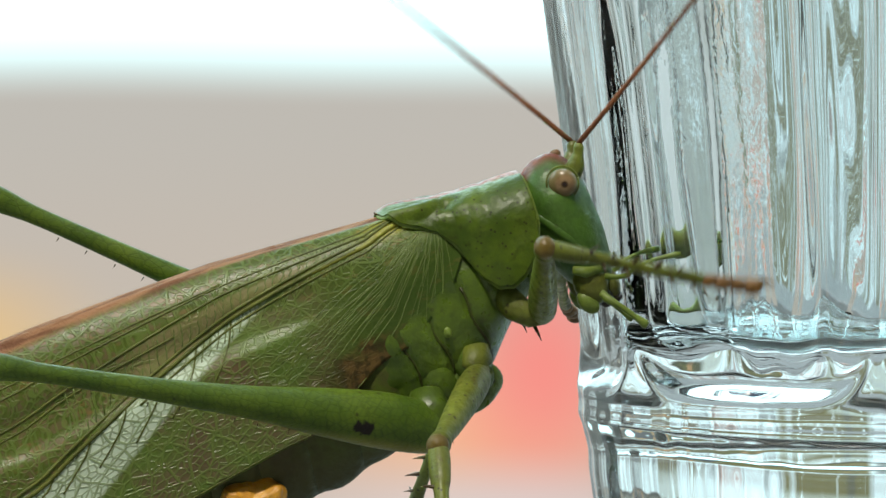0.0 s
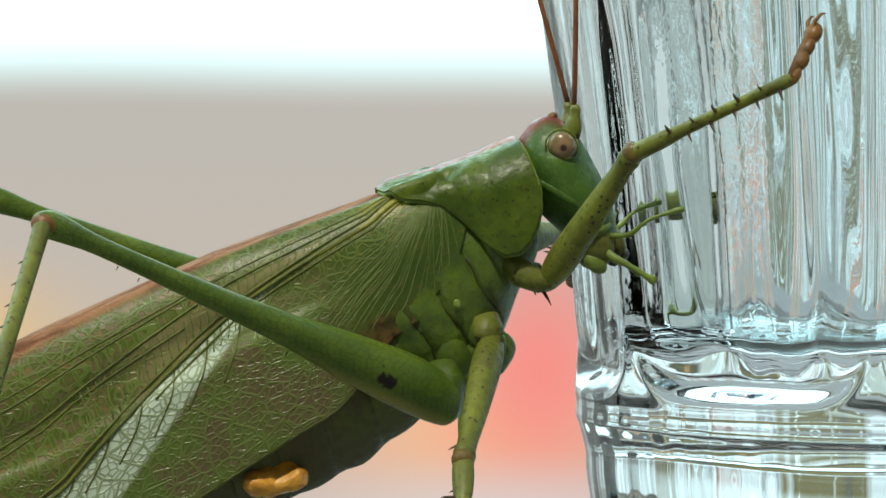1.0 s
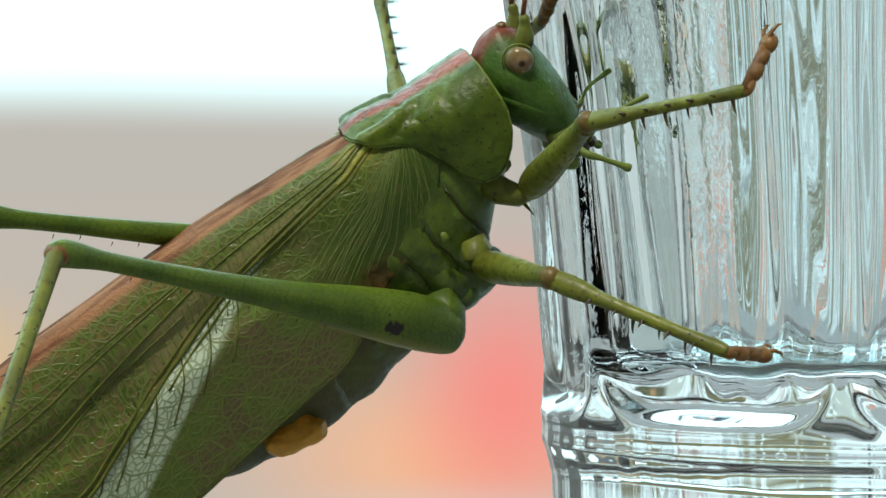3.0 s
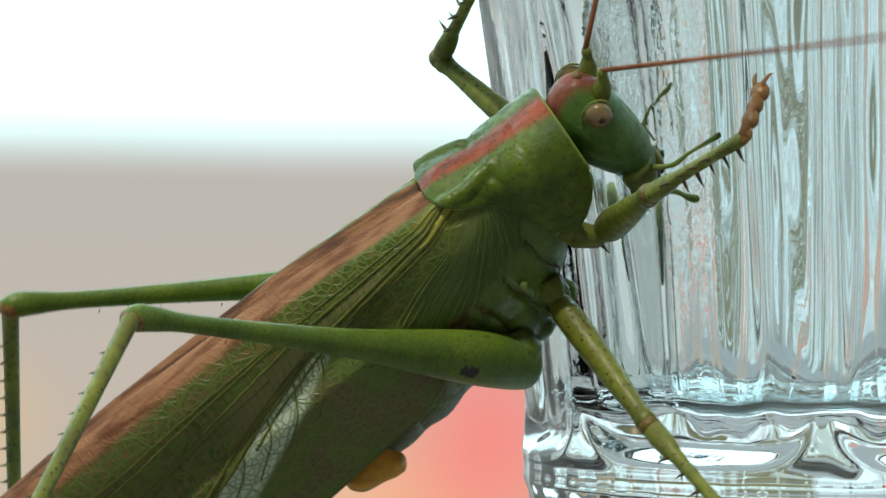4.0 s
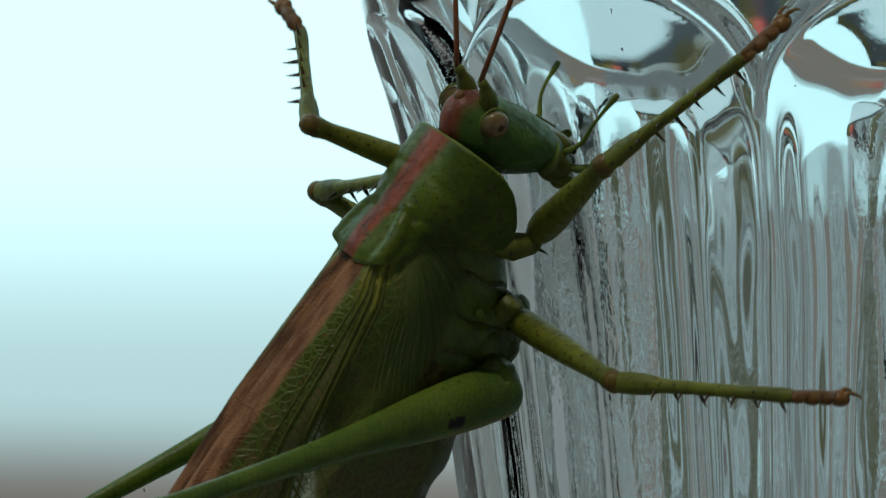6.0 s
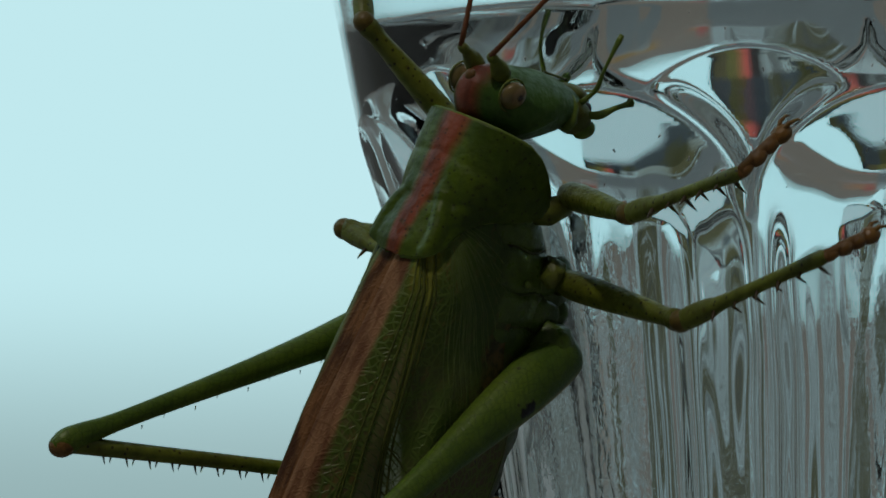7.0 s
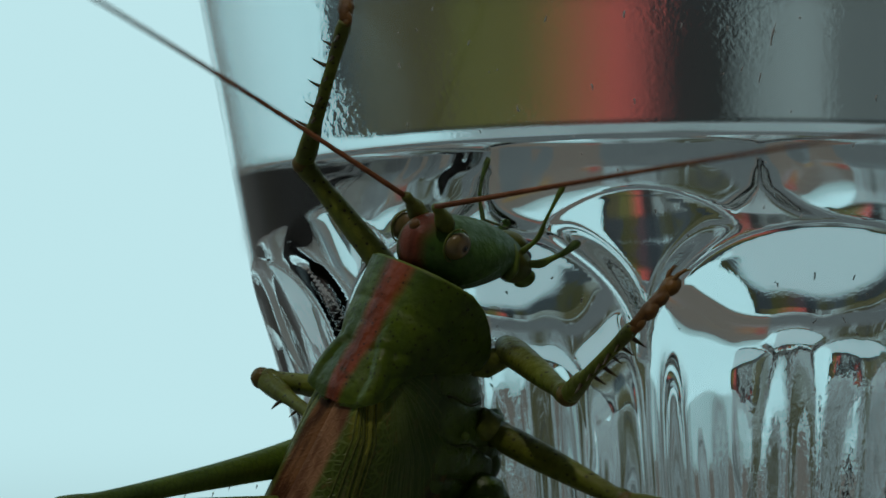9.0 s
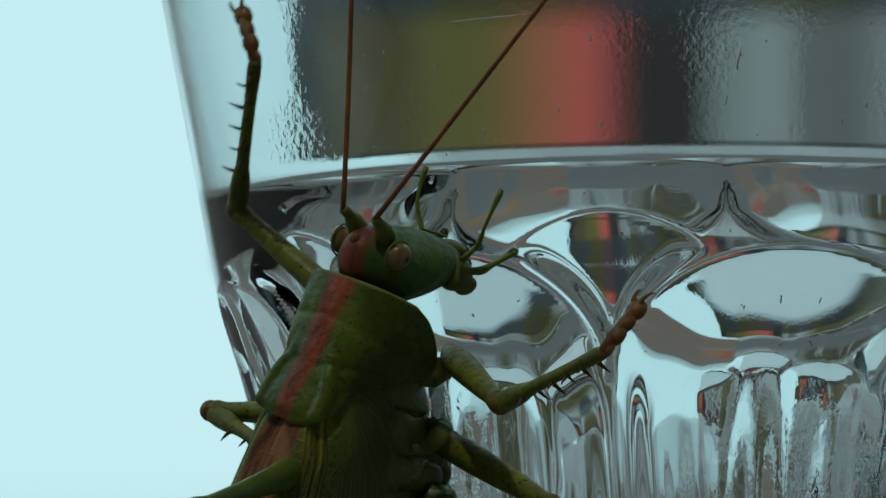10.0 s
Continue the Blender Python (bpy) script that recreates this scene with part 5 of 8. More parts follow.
    walk(limbs["RM"][0], [(0, pose(0.00240, -0.00300, -0.00960, -2.8, 11.5, -114.9)),  (0.25, pose(0.00240, -0.00300, -0.00960, -3.6, 14.4, -116.3)),
        (0.5, pose(0.00240, -0.00300, -0.00960, -4.9, 19.0, -118.0)),  (0.75, pose(0.00240, -0.00300, -0.00960, -5.8, 22.4, -118.3)),
        (1, pose(0.00240, -0.00300, -0.00960, -6.6, 25.0, -118.7)),  (1.25, pose(0.00240, -0.00300, -0.00960, -7.2, 26.5, -119.6)),
        (1.5, pose(0.00240, -0.00300, -0.00960, -7.8, 27.4, -121.0)),  (1.8, pose(0.00240, -0.00300, -0.00960, -8.5, 27.7, -123.2)),
        (2, pose(0.00240, -0.00300, -0.00960, 0.3, -4.3, -107.8)),  (2.1, pose(0.00240, -0.00300, -0.00960, -0.0, -8.5, -91.3)),
        (2.2, pose(0.00240, -0.00300, -0.00960, -0.3, -10.7, -87.0)),  (2.5, pose(0.00240, -0.00300, -0.00960, -0.7, -10.4, -82.2)),
        (2.75, pose(0.00240, -0.00300, -0.00960, -0.8, -9.6, -79.4)),  (3, pose(0.00240, -0.00300, -0.00960, -0.8, -8.1, -77.6)),
        (3.3, pose(0.00240, -0.00300, -0.00960, -0.4, -5.4, -76.9)),  (3.4, pose(0.00240, -0.00300, -0.00960, 0.3, 2.0, -82.6)),
        (3.5, pose(0.00240, -0.00300, -0.00960, 0.3, 9.5, -88.3)),  (3.75, pose(0.00240, -0.00300, -0.00960, 0.5, 14.5, -88.2)),
        (4, pose(0.00240, -0.00300, -0.00960, 0.6, 16.5, -87.9)),  (4.1, pose(0.00240, -0.00300, -0.00960, 0.9, 6.9, -79.7)),
        (4.2, pose(0.00240, -0.00300, -0.00960, -0.1, -2.7, -71.7)),  (4.5, pose(0.00240, -0.00300, -0.00960, -1.1, -17.5, -83.8)),
        (4.8, pose(0.00240, -0.00300, -0.00960, -0.4, -8.2, -85.1)),  (5.1, pose(0.00240, -0.00300, -0.00960, -0.2, -6.8, -87.3)),
        (5.25, pose(0.00240, -0.00300, -0.00960, -0.1, -5.8, -88.9)),  (5.6, pose(0.00240, -0.00300, -0.00960, 0.0, -4.1, -92.1)),
        (5.75, pose(0.00240, -0.00300, -0.00960, 0.0, -4.0, -91.7)),  (6, pose(0.00240, -0.00300, -0.00960, -0.0, -4.0, -89.8)),
        (6.25, pose(0.00240, -0.00300, -0.00960, -0.1, -4.0, -87.2)),  (6.5, pose(0.00240, -0.00300, -0.00960, -0.1, -3.9, -84.7)),
        (6.8, pose(0.00240, -0.00300, -0.00960, -0.1, -3.9, -83.3)),  (7, pose(0.00240, -0.00300, -0.00960, -0.1, -6.7, -88.5)),
        (7.2, pose(0.00240, -0.00300, -0.00960, 0.3, -10.9, -95.1)),  (7.5, pose(0.00240, -0.00300, -0.00960, 0.7, -15.4, -97.6)),
        (7.7, pose(0.00240, -0.00300, -0.00960, 2.9, 10.5, -65.4)),  (8, pose(0.00240, -0.00300, -0.00960, 0.0, -9.7, -91.9)),
        (8.3, pose(0.00240, -0.00300, -0.00960, 1.5, 4.3, -64.9)),  (8.5, pose(0.00240, -0.00300, -0.00960, 2.8, 9.6, -64.5)),
        (8.8, pose(0.00240, -0.00300, -0.00960, 2.8, 19.5, -76.7)),  (9, pose(0.00240, -0.00300, -0.00960, -0.1, 1.2, -94.1)),
        (9.25, pose(0.00240, -0.00300, -0.00960, 0.2, -9.6, -94.5)),  (9.5, pose(0.00240, -0.00300, -0.00960, 0.4, -14.3, -94.8)),
        (9.75, pose(0.00240, -0.00300, -0.00960, 0.4, -11.3, -96.8)),  (10, pose(0.00240, -0.00300, -0.00960, 0.4, -8.3, -98.6))])
    walk(limbs["RM"][1], [(0, pose(-0.00156, -0.01153, -0.01151, -89.5, 48.3, -109.8)),  (0.25, pose(-0.00171, -0.01134, -0.01199, -89.3, 46.4, -110.5)),
        (0.5, pose(-0.00185, -0.01102, -0.01273, -88.9, 43.1, -111.7)),  (0.75, pose(-0.00181, -0.01081, -0.01326, -88.8, 40.3, -113.3)),
        (1, pose(-0.00177, -0.01064, -0.01366, -88.5, 37.8, -114.6)),  (1.25, pose(-0.00184, -0.01047, -0.01389, -87.9, 36.1, -114.7)),
        (1.5, pose(-0.00199, -0.01031, -0.01402, -87.6, 34.8, -114.9)),  (1.8, pose(-0.00225, -0.01011, -0.01406, -87.7, 33.7, -116.1)),
        (2, pose(-0.00052, -0.01212, -0.00889, -83.1, 30.5, -108.2)),  (2.1, pose(0.00219, -0.01249, -0.00818, -76.9, 24.8, -95.5)),
        (2.2, pose(0.00289, -0.01242, -0.00782, -69.2, 28.9, -73.4)),  (2.5, pose(0.00368, -0.01236, -0.00787, -64.8, 30.9, -62.2)),
        (2.75, pose(0.00414, -0.01230, -0.00800, -62.3, 31.7, -56.2)),  (3, pose(0.00444, -0.01228, -0.00824, -60.8, 32.1, -52.7)),
        (3.3, pose(0.00457, -0.01231, -0.00870, -60.2, 32.4, -51.4)),  (3.4, pose(0.00363, -0.01251, -0.00995, -68.5, 18.4, -70.6)),
        (3.5, pose(0.00267, -0.01246, -0.01119, -71.4, 2.9, -86.8)),  (3.75, pose(0.00269, -0.01229, -0.01201, -71.5, 5.0, -86.2)),
        (4, pose(0.00274, -0.01220, -0.01233, -71.4, 7.2, -84.4)),  (4.1, pose(0.00410, -0.01238, -0.01075, -68.2, 5.2, -66.9)),
        (4.2, pose(0.00541, -0.01210, -0.00914, -65.7, 2.3, -49.6)),  (4.5, pose(0.00339, -0.01210, -0.00671, -63.0, 8.4, -43.2)),
        (4.8, pose(0.00322, -0.01247, -0.00823, -64.7, 17.4, -57.3)),  (5.1, pose(0.00286, -0.01252, -0.00847, -65.5, 21.4, -61.5)),
        (5.25, pose(0.00258, -0.01255, -0.00863, -66.2, 20.9, -63.7)),  (5.6, pose(0.00205, -0.01257, -0.00892, -67.5, 17.4, -67.2)),
        (5.75, pose(0.00211, -0.01257, -0.00893, -67.5, 15.4, -66.6)),  (6, pose(0.00243, -0.01258, -0.00893, -67.2, 10.2, -63.8)),
        (6.25, pose(0.00287, -0.01257, -0.00894, -67.1, 3.7, -59.9)),  (6.5, pose(0.00328, -0.01254, -0.00894, -67.4, -2.6, -56.3)),
        (6.8, pose(0.00351, -0.01251, -0.00894, -68.2, -8.2, -54.4)),  (7, pose(0.00264, -0.01253, -0.00849, -68.8, -11.1, -57.1)),
        (7.2, pose(0.00157, -0.01239, -0.00778, -69.0, -12.6, -60.1)),  (7.5, pose(0.00118, -0.01218, -0.00706, -67.3, 2.5, -60.4)),
        (7.7, pose(0.00633, -0.01158, -0.01136, -67.5, -6.2, -50.8)),  (8, pose(0.00209, -0.01246, -0.00799, -68.9, -12.8, -53.1)),
        (8.3, pose(0.00647, -0.01167, -0.01032, -66.6, 4.3, -57.7)),  (8.5, pose(0.00647, -0.01154, -0.01120, -66.9, -6.0, -44.0)),
        (8.8, pose(0.00448, -0.01181, -0.01281, -70.5, 4.1, -80.6)),  (9, pose(0.00171, -0.01257, -0.00980, -70.1, 5.0, -77.9)),
        (9.25, pose(0.00166, -0.01244, -0.00799, -70.2, 6.1, -78.4)),  (9.5, pose(0.00163, -0.01227, -0.00722, -70.4, 6.7, -79.2)),
        (9.75, pose(0.00128, -0.01235, -0.00771, -70.4, 6.4, -79.6)),  (10, pose(0.00098, -0.01239, -0.00821, -70.5, 6.1, -79.8))])
    walk(limbs["RM"][2], [(0, pose(-0.00390, -0.01804, -0.01928, 71.7, 64.8, 78.0)),  (0.25, pose(-0.00422, -0.01806, -0.01952, 75.6, 73.2, 80.3)),
        (0.5, pose(-0.00466, -0.01807, -0.01984, 105.7, 85.5, 107.9)),  (0.75, pose(-0.00495, -0.01809, -0.01999, -141.1, 81.7, -140.8)),
        (1, pose(-0.00519, -0.01810, -0.02004, -131.1, 74.6, -132.1)),  (1.25, pose(-0.00535, -0.01810, -0.02002, -129.9, 72.8, -131.2)),
        (1.5, pose(-0.00559, -0.01805, -0.01995, -129.5, 72.1, -130.9)),  (1.8, pose(-0.00606, -0.01789, -0.01983, 145.2, 77.1, 148.0)),
        (2, pose(-0.00333, -0.02063, -0.01416, 119.1, 67.3, 124.4)),  (2.1, pose(0.00128, -0.02189, -0.01255, 91.1, 58.7, 98.9)),
        (2.2, pose(0.00549, -0.02114, -0.01285, 12.9, 35.1, 17.2)),  (2.5, pose(0.00784, -0.02025, -0.01320, 16.0, 35.6, 21.0)),
        (2.75, pose(0.00907, -0.01966, -0.01347, 22.0, 37.0, 28.1)),  (3, pose(0.00977, -0.01929, -0.01378, 29.5, 39.5, 36.6)),
        (3.3, pose(0.01005, -0.01917, -0.01426, 39.2, 45.2, 46.9)),  (3.4, pose(0.00691, -0.02182, -0.01323, 32.4, 64.5, 36.6)),
        (3.5, pose(0.00326, -0.02283, -0.01171, -10.1, 80.7, -9.1)),  (3.75, pose(0.00336, -0.02263, -0.01293, -15.6, 68.4, -15.6)),
        (4, pose(0.00374, -0.02246, -0.01364, -11.6, 54.9, -11.9)),  (4.1, pose(0.00815, -0.02190, -0.01170, -1.2, 54.5, -0.1)),
        (4.2, pose(0.01214, -0.02002, -0.00957, 8.6, 53.0, 11.2)),  (4.5, pose(0.01089, -0.01914, -0.00823, 7.3, 54.3, 9.6)),
        (4.8, pose(0.00858, -0.02082, -0.01133, -3.8, 60.9, -2.9)),  (5.1, pose(0.00747, -0.02104, -0.01226, 4.1, 59.2, 5.9)),
        (5.25, pose(0.00689, -0.02126, -0.01233, 1.3, 59.5, 2.8)),  (5.6, pose(0.00589, -0.02172, -0.01203, -10.2, 60.0, -10.1)),
        (5.75, pose(0.00609, -0.02178, -0.01168, -11.1, 59.6, -11.1)),  (6, pose(0.00695, -0.02176, -0.01078, -11.8, 57.7, -11.9)),
        (6.25, pose(0.00808, -0.02154, -0.00962, -11.7, 54.7, -12.0)),  (6.5, pose(0.00905, -0.02118, -0.00847, -11.2, 51.3, -11.6)),
        (6.8, pose(0.00951, -0.02088, -0.00746, -10.4, 47.2, -10.9)),  (7, pose(0.00819, -0.02110, -0.00648, -9.1, 43.5, -9.5)),
        (7.2, pose(0.00663, -0.02119, -0.00551, -8.1, 41.1, -8.4)),  (7.5, pose(0.00630, -0.02121, -0.00750, -21.5, 52.3, -23.2)),
        (7.7, pose(0.01286, -0.01960, -0.01023, 8.4, 44.6, 11.2)),  (8, pose(0.00817, -0.02057, -0.00569, 7.8, 53.4, 10.2)),
        (8.3, pose(0.01201, -0.02043, -0.01111, -6.2, 53.4, -5.7)),  (8.5, pose(0.01391, -0.01873, -0.01011, -9.5, 44.1, -9.9)),
        (8.8, pose(0.00617, -0.02204, -0.01355, -25.3, 69.9, -25.8)),  (9, pose(0.00389, -0.02270, -0.01071, -47.6, 64.8, -50.2)),
        (9.25, pose(0.00374, -0.02257, -0.00910, -50.1, 63.9, -53.0)),  (9.5, pose(0.00356, -0.02241, -0.00844, -50.8, 63.6, -53.9)),
        (9.75, pose(0.00314, -0.02251, -0.00887, -46.9, 64.0, -49.6)),  (10, pose(0.00281, -0.02257, -0.00931, -42.8, 64.3, -45.2))])
    walk(limbs["RH"][0], [(0, pose(-0.00100, -0.00340, -0.01160, -2.8, -23.8, -151.1)),  (0.2, pose(-0.00100, -0.00340, -0.01160, -5.3, -24.9, -146.7)),
        (0.4, pose(-0.00100, -0.00340, -0.01160, -6.0, -30.1, -146.2)),  (0.75, pose(-0.00100, -0.00340, -0.01160, -7.4, -37.4, -144.7)),
        (1, pose(-0.00100, -0.00340, -0.01160, -7.9, -40.1, -144.3)),  (1.25, pose(-0.00100, -0.00340, -0.01160, -7.6, -40.5, -144.7)),
        (1.5, pose(-0.00100, -0.00340, -0.01160, -7.4, -40.8, -145.1)),  (1.75, pose(-0.00100, -0.00340, -0.01160, -7.4, -42.4, -145.3)),
        (2, pose(-0.00100, -0.00340, -0.01160, -7.5, -43.8, -145.2)),  (2.2, pose(-0.00100, -0.00340, -0.01160, -7.8, -42.2, -144.5)),
        (2.5, pose(-0.00100, -0.00340, -0.01160, -7.9, -42.9, -144.5)),  (2.75, pose(-0.00100, -0.00340, -0.01160, -8.0, -44.3, -144.6)),
        (3, pose(-0.00100, -0.00340, -0.01160, -7.7, -46.1, -145.2)),  (3.3, pose(-0.00100, -0.00340, -0.01160, -6.6, -48.2, -147.0)),
        (3.5, pose(-0.00100, -0.00340, -0.01160, -3.0, -50.4, -152.1)),  (3.75, pose(-0.00100, -0.00340, -0.01160, 0.2, -52.8, -156.6)),
        (4, pose(-0.00100, -0.00340, -0.01160, 2.2, -54.2, -159.2)),  (4.2, pose(-0.00100, -0.00340, -0.01160, 3.2, -52.7, -160.5)),
        (4.5, pose(-0.00100, -0.00340, -0.01160, 3.2, -48.5, -160.7)),  (4.8, pose(-0.00100, -0.00340, -0.01160, 1.4, -43.9, -158.3)),
        (5.1, pose(-0.00100, -0.00340, -0.01160, 2.4, -40.2, -159.9)),  (5.25, pose(-0.00100, -0.00340, -0.01160, 2.4, -42.3, -159.8)),
        (5.6, pose(-0.00100, -0.00340, -0.01160, 2.5, -50.1, -159.7)),  (5.75, pose(-0.00100, -0.00340, -0.01160, 3.0, -50.0, -160.4)),
        (6, pose(-0.00100, -0.00340, -0.01160, 3.8, -48.8, -161.6)),  (6.25, pose(-0.00100, -0.00340, -0.01160, 4.6, -47.0, -162.8)),
        (6.5, pose(-0.00100, -0.00340, -0.01160, 5.4, -44.7, -164.0)),  (6.8, pose(-0.00100, -0.00340, -0.01160, 6.2, -42.2, -165.5)),
        (7, pose(-0.00100, -0.00340, -0.01160, 6.7, -40.1, -166.5)),  (7.2, pose(-0.00100, -0.00340, -0.01160, 7.4, -38.7, -167.5)),
        (7.5, pose(-0.00100, -0.00340, -0.01160, 9.8, -38.8, -171.3)),  (7.75, pose(-0.00100, -0.00340, -0.01160, 9.8, -40.9, -170.9)),
        (8, pose(-0.00100, -0.00340, -0.01160, 9.5, -43.0, -170.2)),  (8.25, pose(-0.00100, -0.00340, -0.01160, 5.6, -41.6, -164.6)),
        (8.5, pose(-0.00100, -0.00340, -0.01160, 2.1, -39.9, -159.4)),  (8.75, pose(-0.00100, -0.00340, -0.01160, 2.1, -39.9, -159.3)),
        (9, pose(-0.00100, -0.00340, -0.01160, 2.0, -39.9, -159.3)),  (9.25, pose(-0.00100, -0.00340, -0.01160, 2.5, -40.7, -160.0)),
        (9.5, pose(-0.00100, -0.00340, -0.01160, 3.3, -41.6, -161.1)),  (9.75, pose(-0.00100, -0.00340, -0.01160, 4.0, -42.1, -162.2)),
        (10, pose(-0.00100, -0.00340, -0.01160, 4.4, -42.3, -162.8))])
    walk(limbs["RH"][1], [(0, pose(-0.02304, -0.01554, -0.00051, -63.0, 23.9, -105.7)),  (0.2, pose(-0.02184, -0.01711, -0.00003, -63.3, 25.1, -108.1)),
        (0.4, pose(-0.02076, -0.01665, 0.00219, -63.6, 30.0, -113.3)),  (0.75, pose(-0.01881, -0.01603, 0.00512, -65.5, 32.7, -121.7)),
        (1, pose(-0.01808, -0.01567, 0.00612, -66.3, 33.2, -124.6)),  (1.25, pose(-0.01808, -0.01549, 0.00625, -66.1, 33.1, -123.9)),
        (1.5, pose(-0.01808, -0.01532, 0.00636, -65.9, 32.6, -123.1)),  (1.75, pose(-0.01769, -0.01496, 0.00695, -66.0, 29.9, -122.9)),
        (2, pose(-0.01731, -0.01472, 0.00743, -66.1, 26.9, -122.5)),  (2.2, pose(-0.01761, -0.01523, 0.00686, -65.8, 26.1, -120.8)),
        (2.5, pose(-0.01741, -0.01511, 0.00711, -66.2, 22.4, -121.9)),  (2.75, pose(-0.01705, -0.01481, 0.00760, -66.8, 17.1, -123.9)),
        (3, pose(-0.01666, -0.01430, 0.00820, -67.2, 11.7, -125.8)),  (3.3, pose(-0.01637, -0.01339, 0.00890, -67.3, 7.8, -126.6)),
        (3.5, pose(-0.01650, -0.01160, 0.00959, -67.2, 7.0, -124.4)),  (3.75, pose(-0.01625, -0.01001, 0.01031, -67.4, 1.1, -126.2)),
        (4, pose(-0.01602, -0.00912, 0.01071, -67.3, -6.8, -129.4)),  (4.2, pose(-0.01669, -0.00896, 0.01029, -66.9, -10.6, -131.8)),
        (4.5, pose(-0.01820, -0.00943, 0.00899, -66.7, -14.8, -132.6)),  (4.8, pose(-0.01942, -0.01072, 0.00746, -67.0, -16.8, -130.4)),
        (5.1, pose(-0.02072, -0.01063, 0.00615, -67.8, -16.9, -125.5)),  (5.25, pose(-0.02008, -0.01041, 0.00692, -67.6, -16.8, -127.1)),
        (5.6, pose(-0.01755, -0.00951, 0.00949, -66.5, -16.4, -133.3)),  (5.75, pose(-0.01766, -0.00934, 0.00945, -66.4, -16.7, -134.0)),
        (6, pose(-0.01817, -0.00913, 0.00911, -66.1, -18.0, -135.0)),  (6.25, pose(-0.01893, -0.00895, 0.00850, -65.9, -19.8, -135.8)),
        (6.5, pose(-0.01978, -0.00878, 0.00776, -65.7, -21.4, -136.3)),  (6.8, pose(-0.02073, -0.00852, 0.00686, -65.5, -22.3, -136.6)),
        (7, pose(-0.02146, -0.00833, 0.00610, -65.6, -21.9, -136.5)),  (7.2, pose(-0.02197, -0.00803, 0.00558, -65.7, -21.5, -136.2)),
        (7.5, pose(-0.02219, -0.00665, 0.00562, -65.9, -21.9, -135.1)),  (7.75, pose(-0.02154, -0.00669, 0.00639, -65.7, -22.3, -135.9)),
        (8, pose(-0.02084, -0.00681, 0.00714, -65.5, -22.6, -136.6)),  (8.25, pose(-0.02083, -0.00886, 0.00666, -65.6, -21.9, -136.2)),
        (8.5, pose(-0.02074, -0.01081, 0.00606, -65.8, -21.2, -135.9)),  (8.75, pose(-0.02074, -0.01084, 0.00604, -65.6, -21.9, -136.3)),
        (9, pose(-0.02074, -0.01085, 0.00604, -65.4, -23.0, -137.1)),  (9.25, pose(-0.02060, -0.01054, 0.00632, -65.1, -24.2, -137.9)),
        (9.5, pose(-0.02045, -0.01006, 0.00667, -64.9, -24.9, -138.5)),  (9.75, pose(-0.02043, -0.00965, 0.00683, -64.8, -24.8, -138.7)),
        (10, pose(-0.02042, -0.00942, 0.00692, -64.8, -24.8, -138.8))])
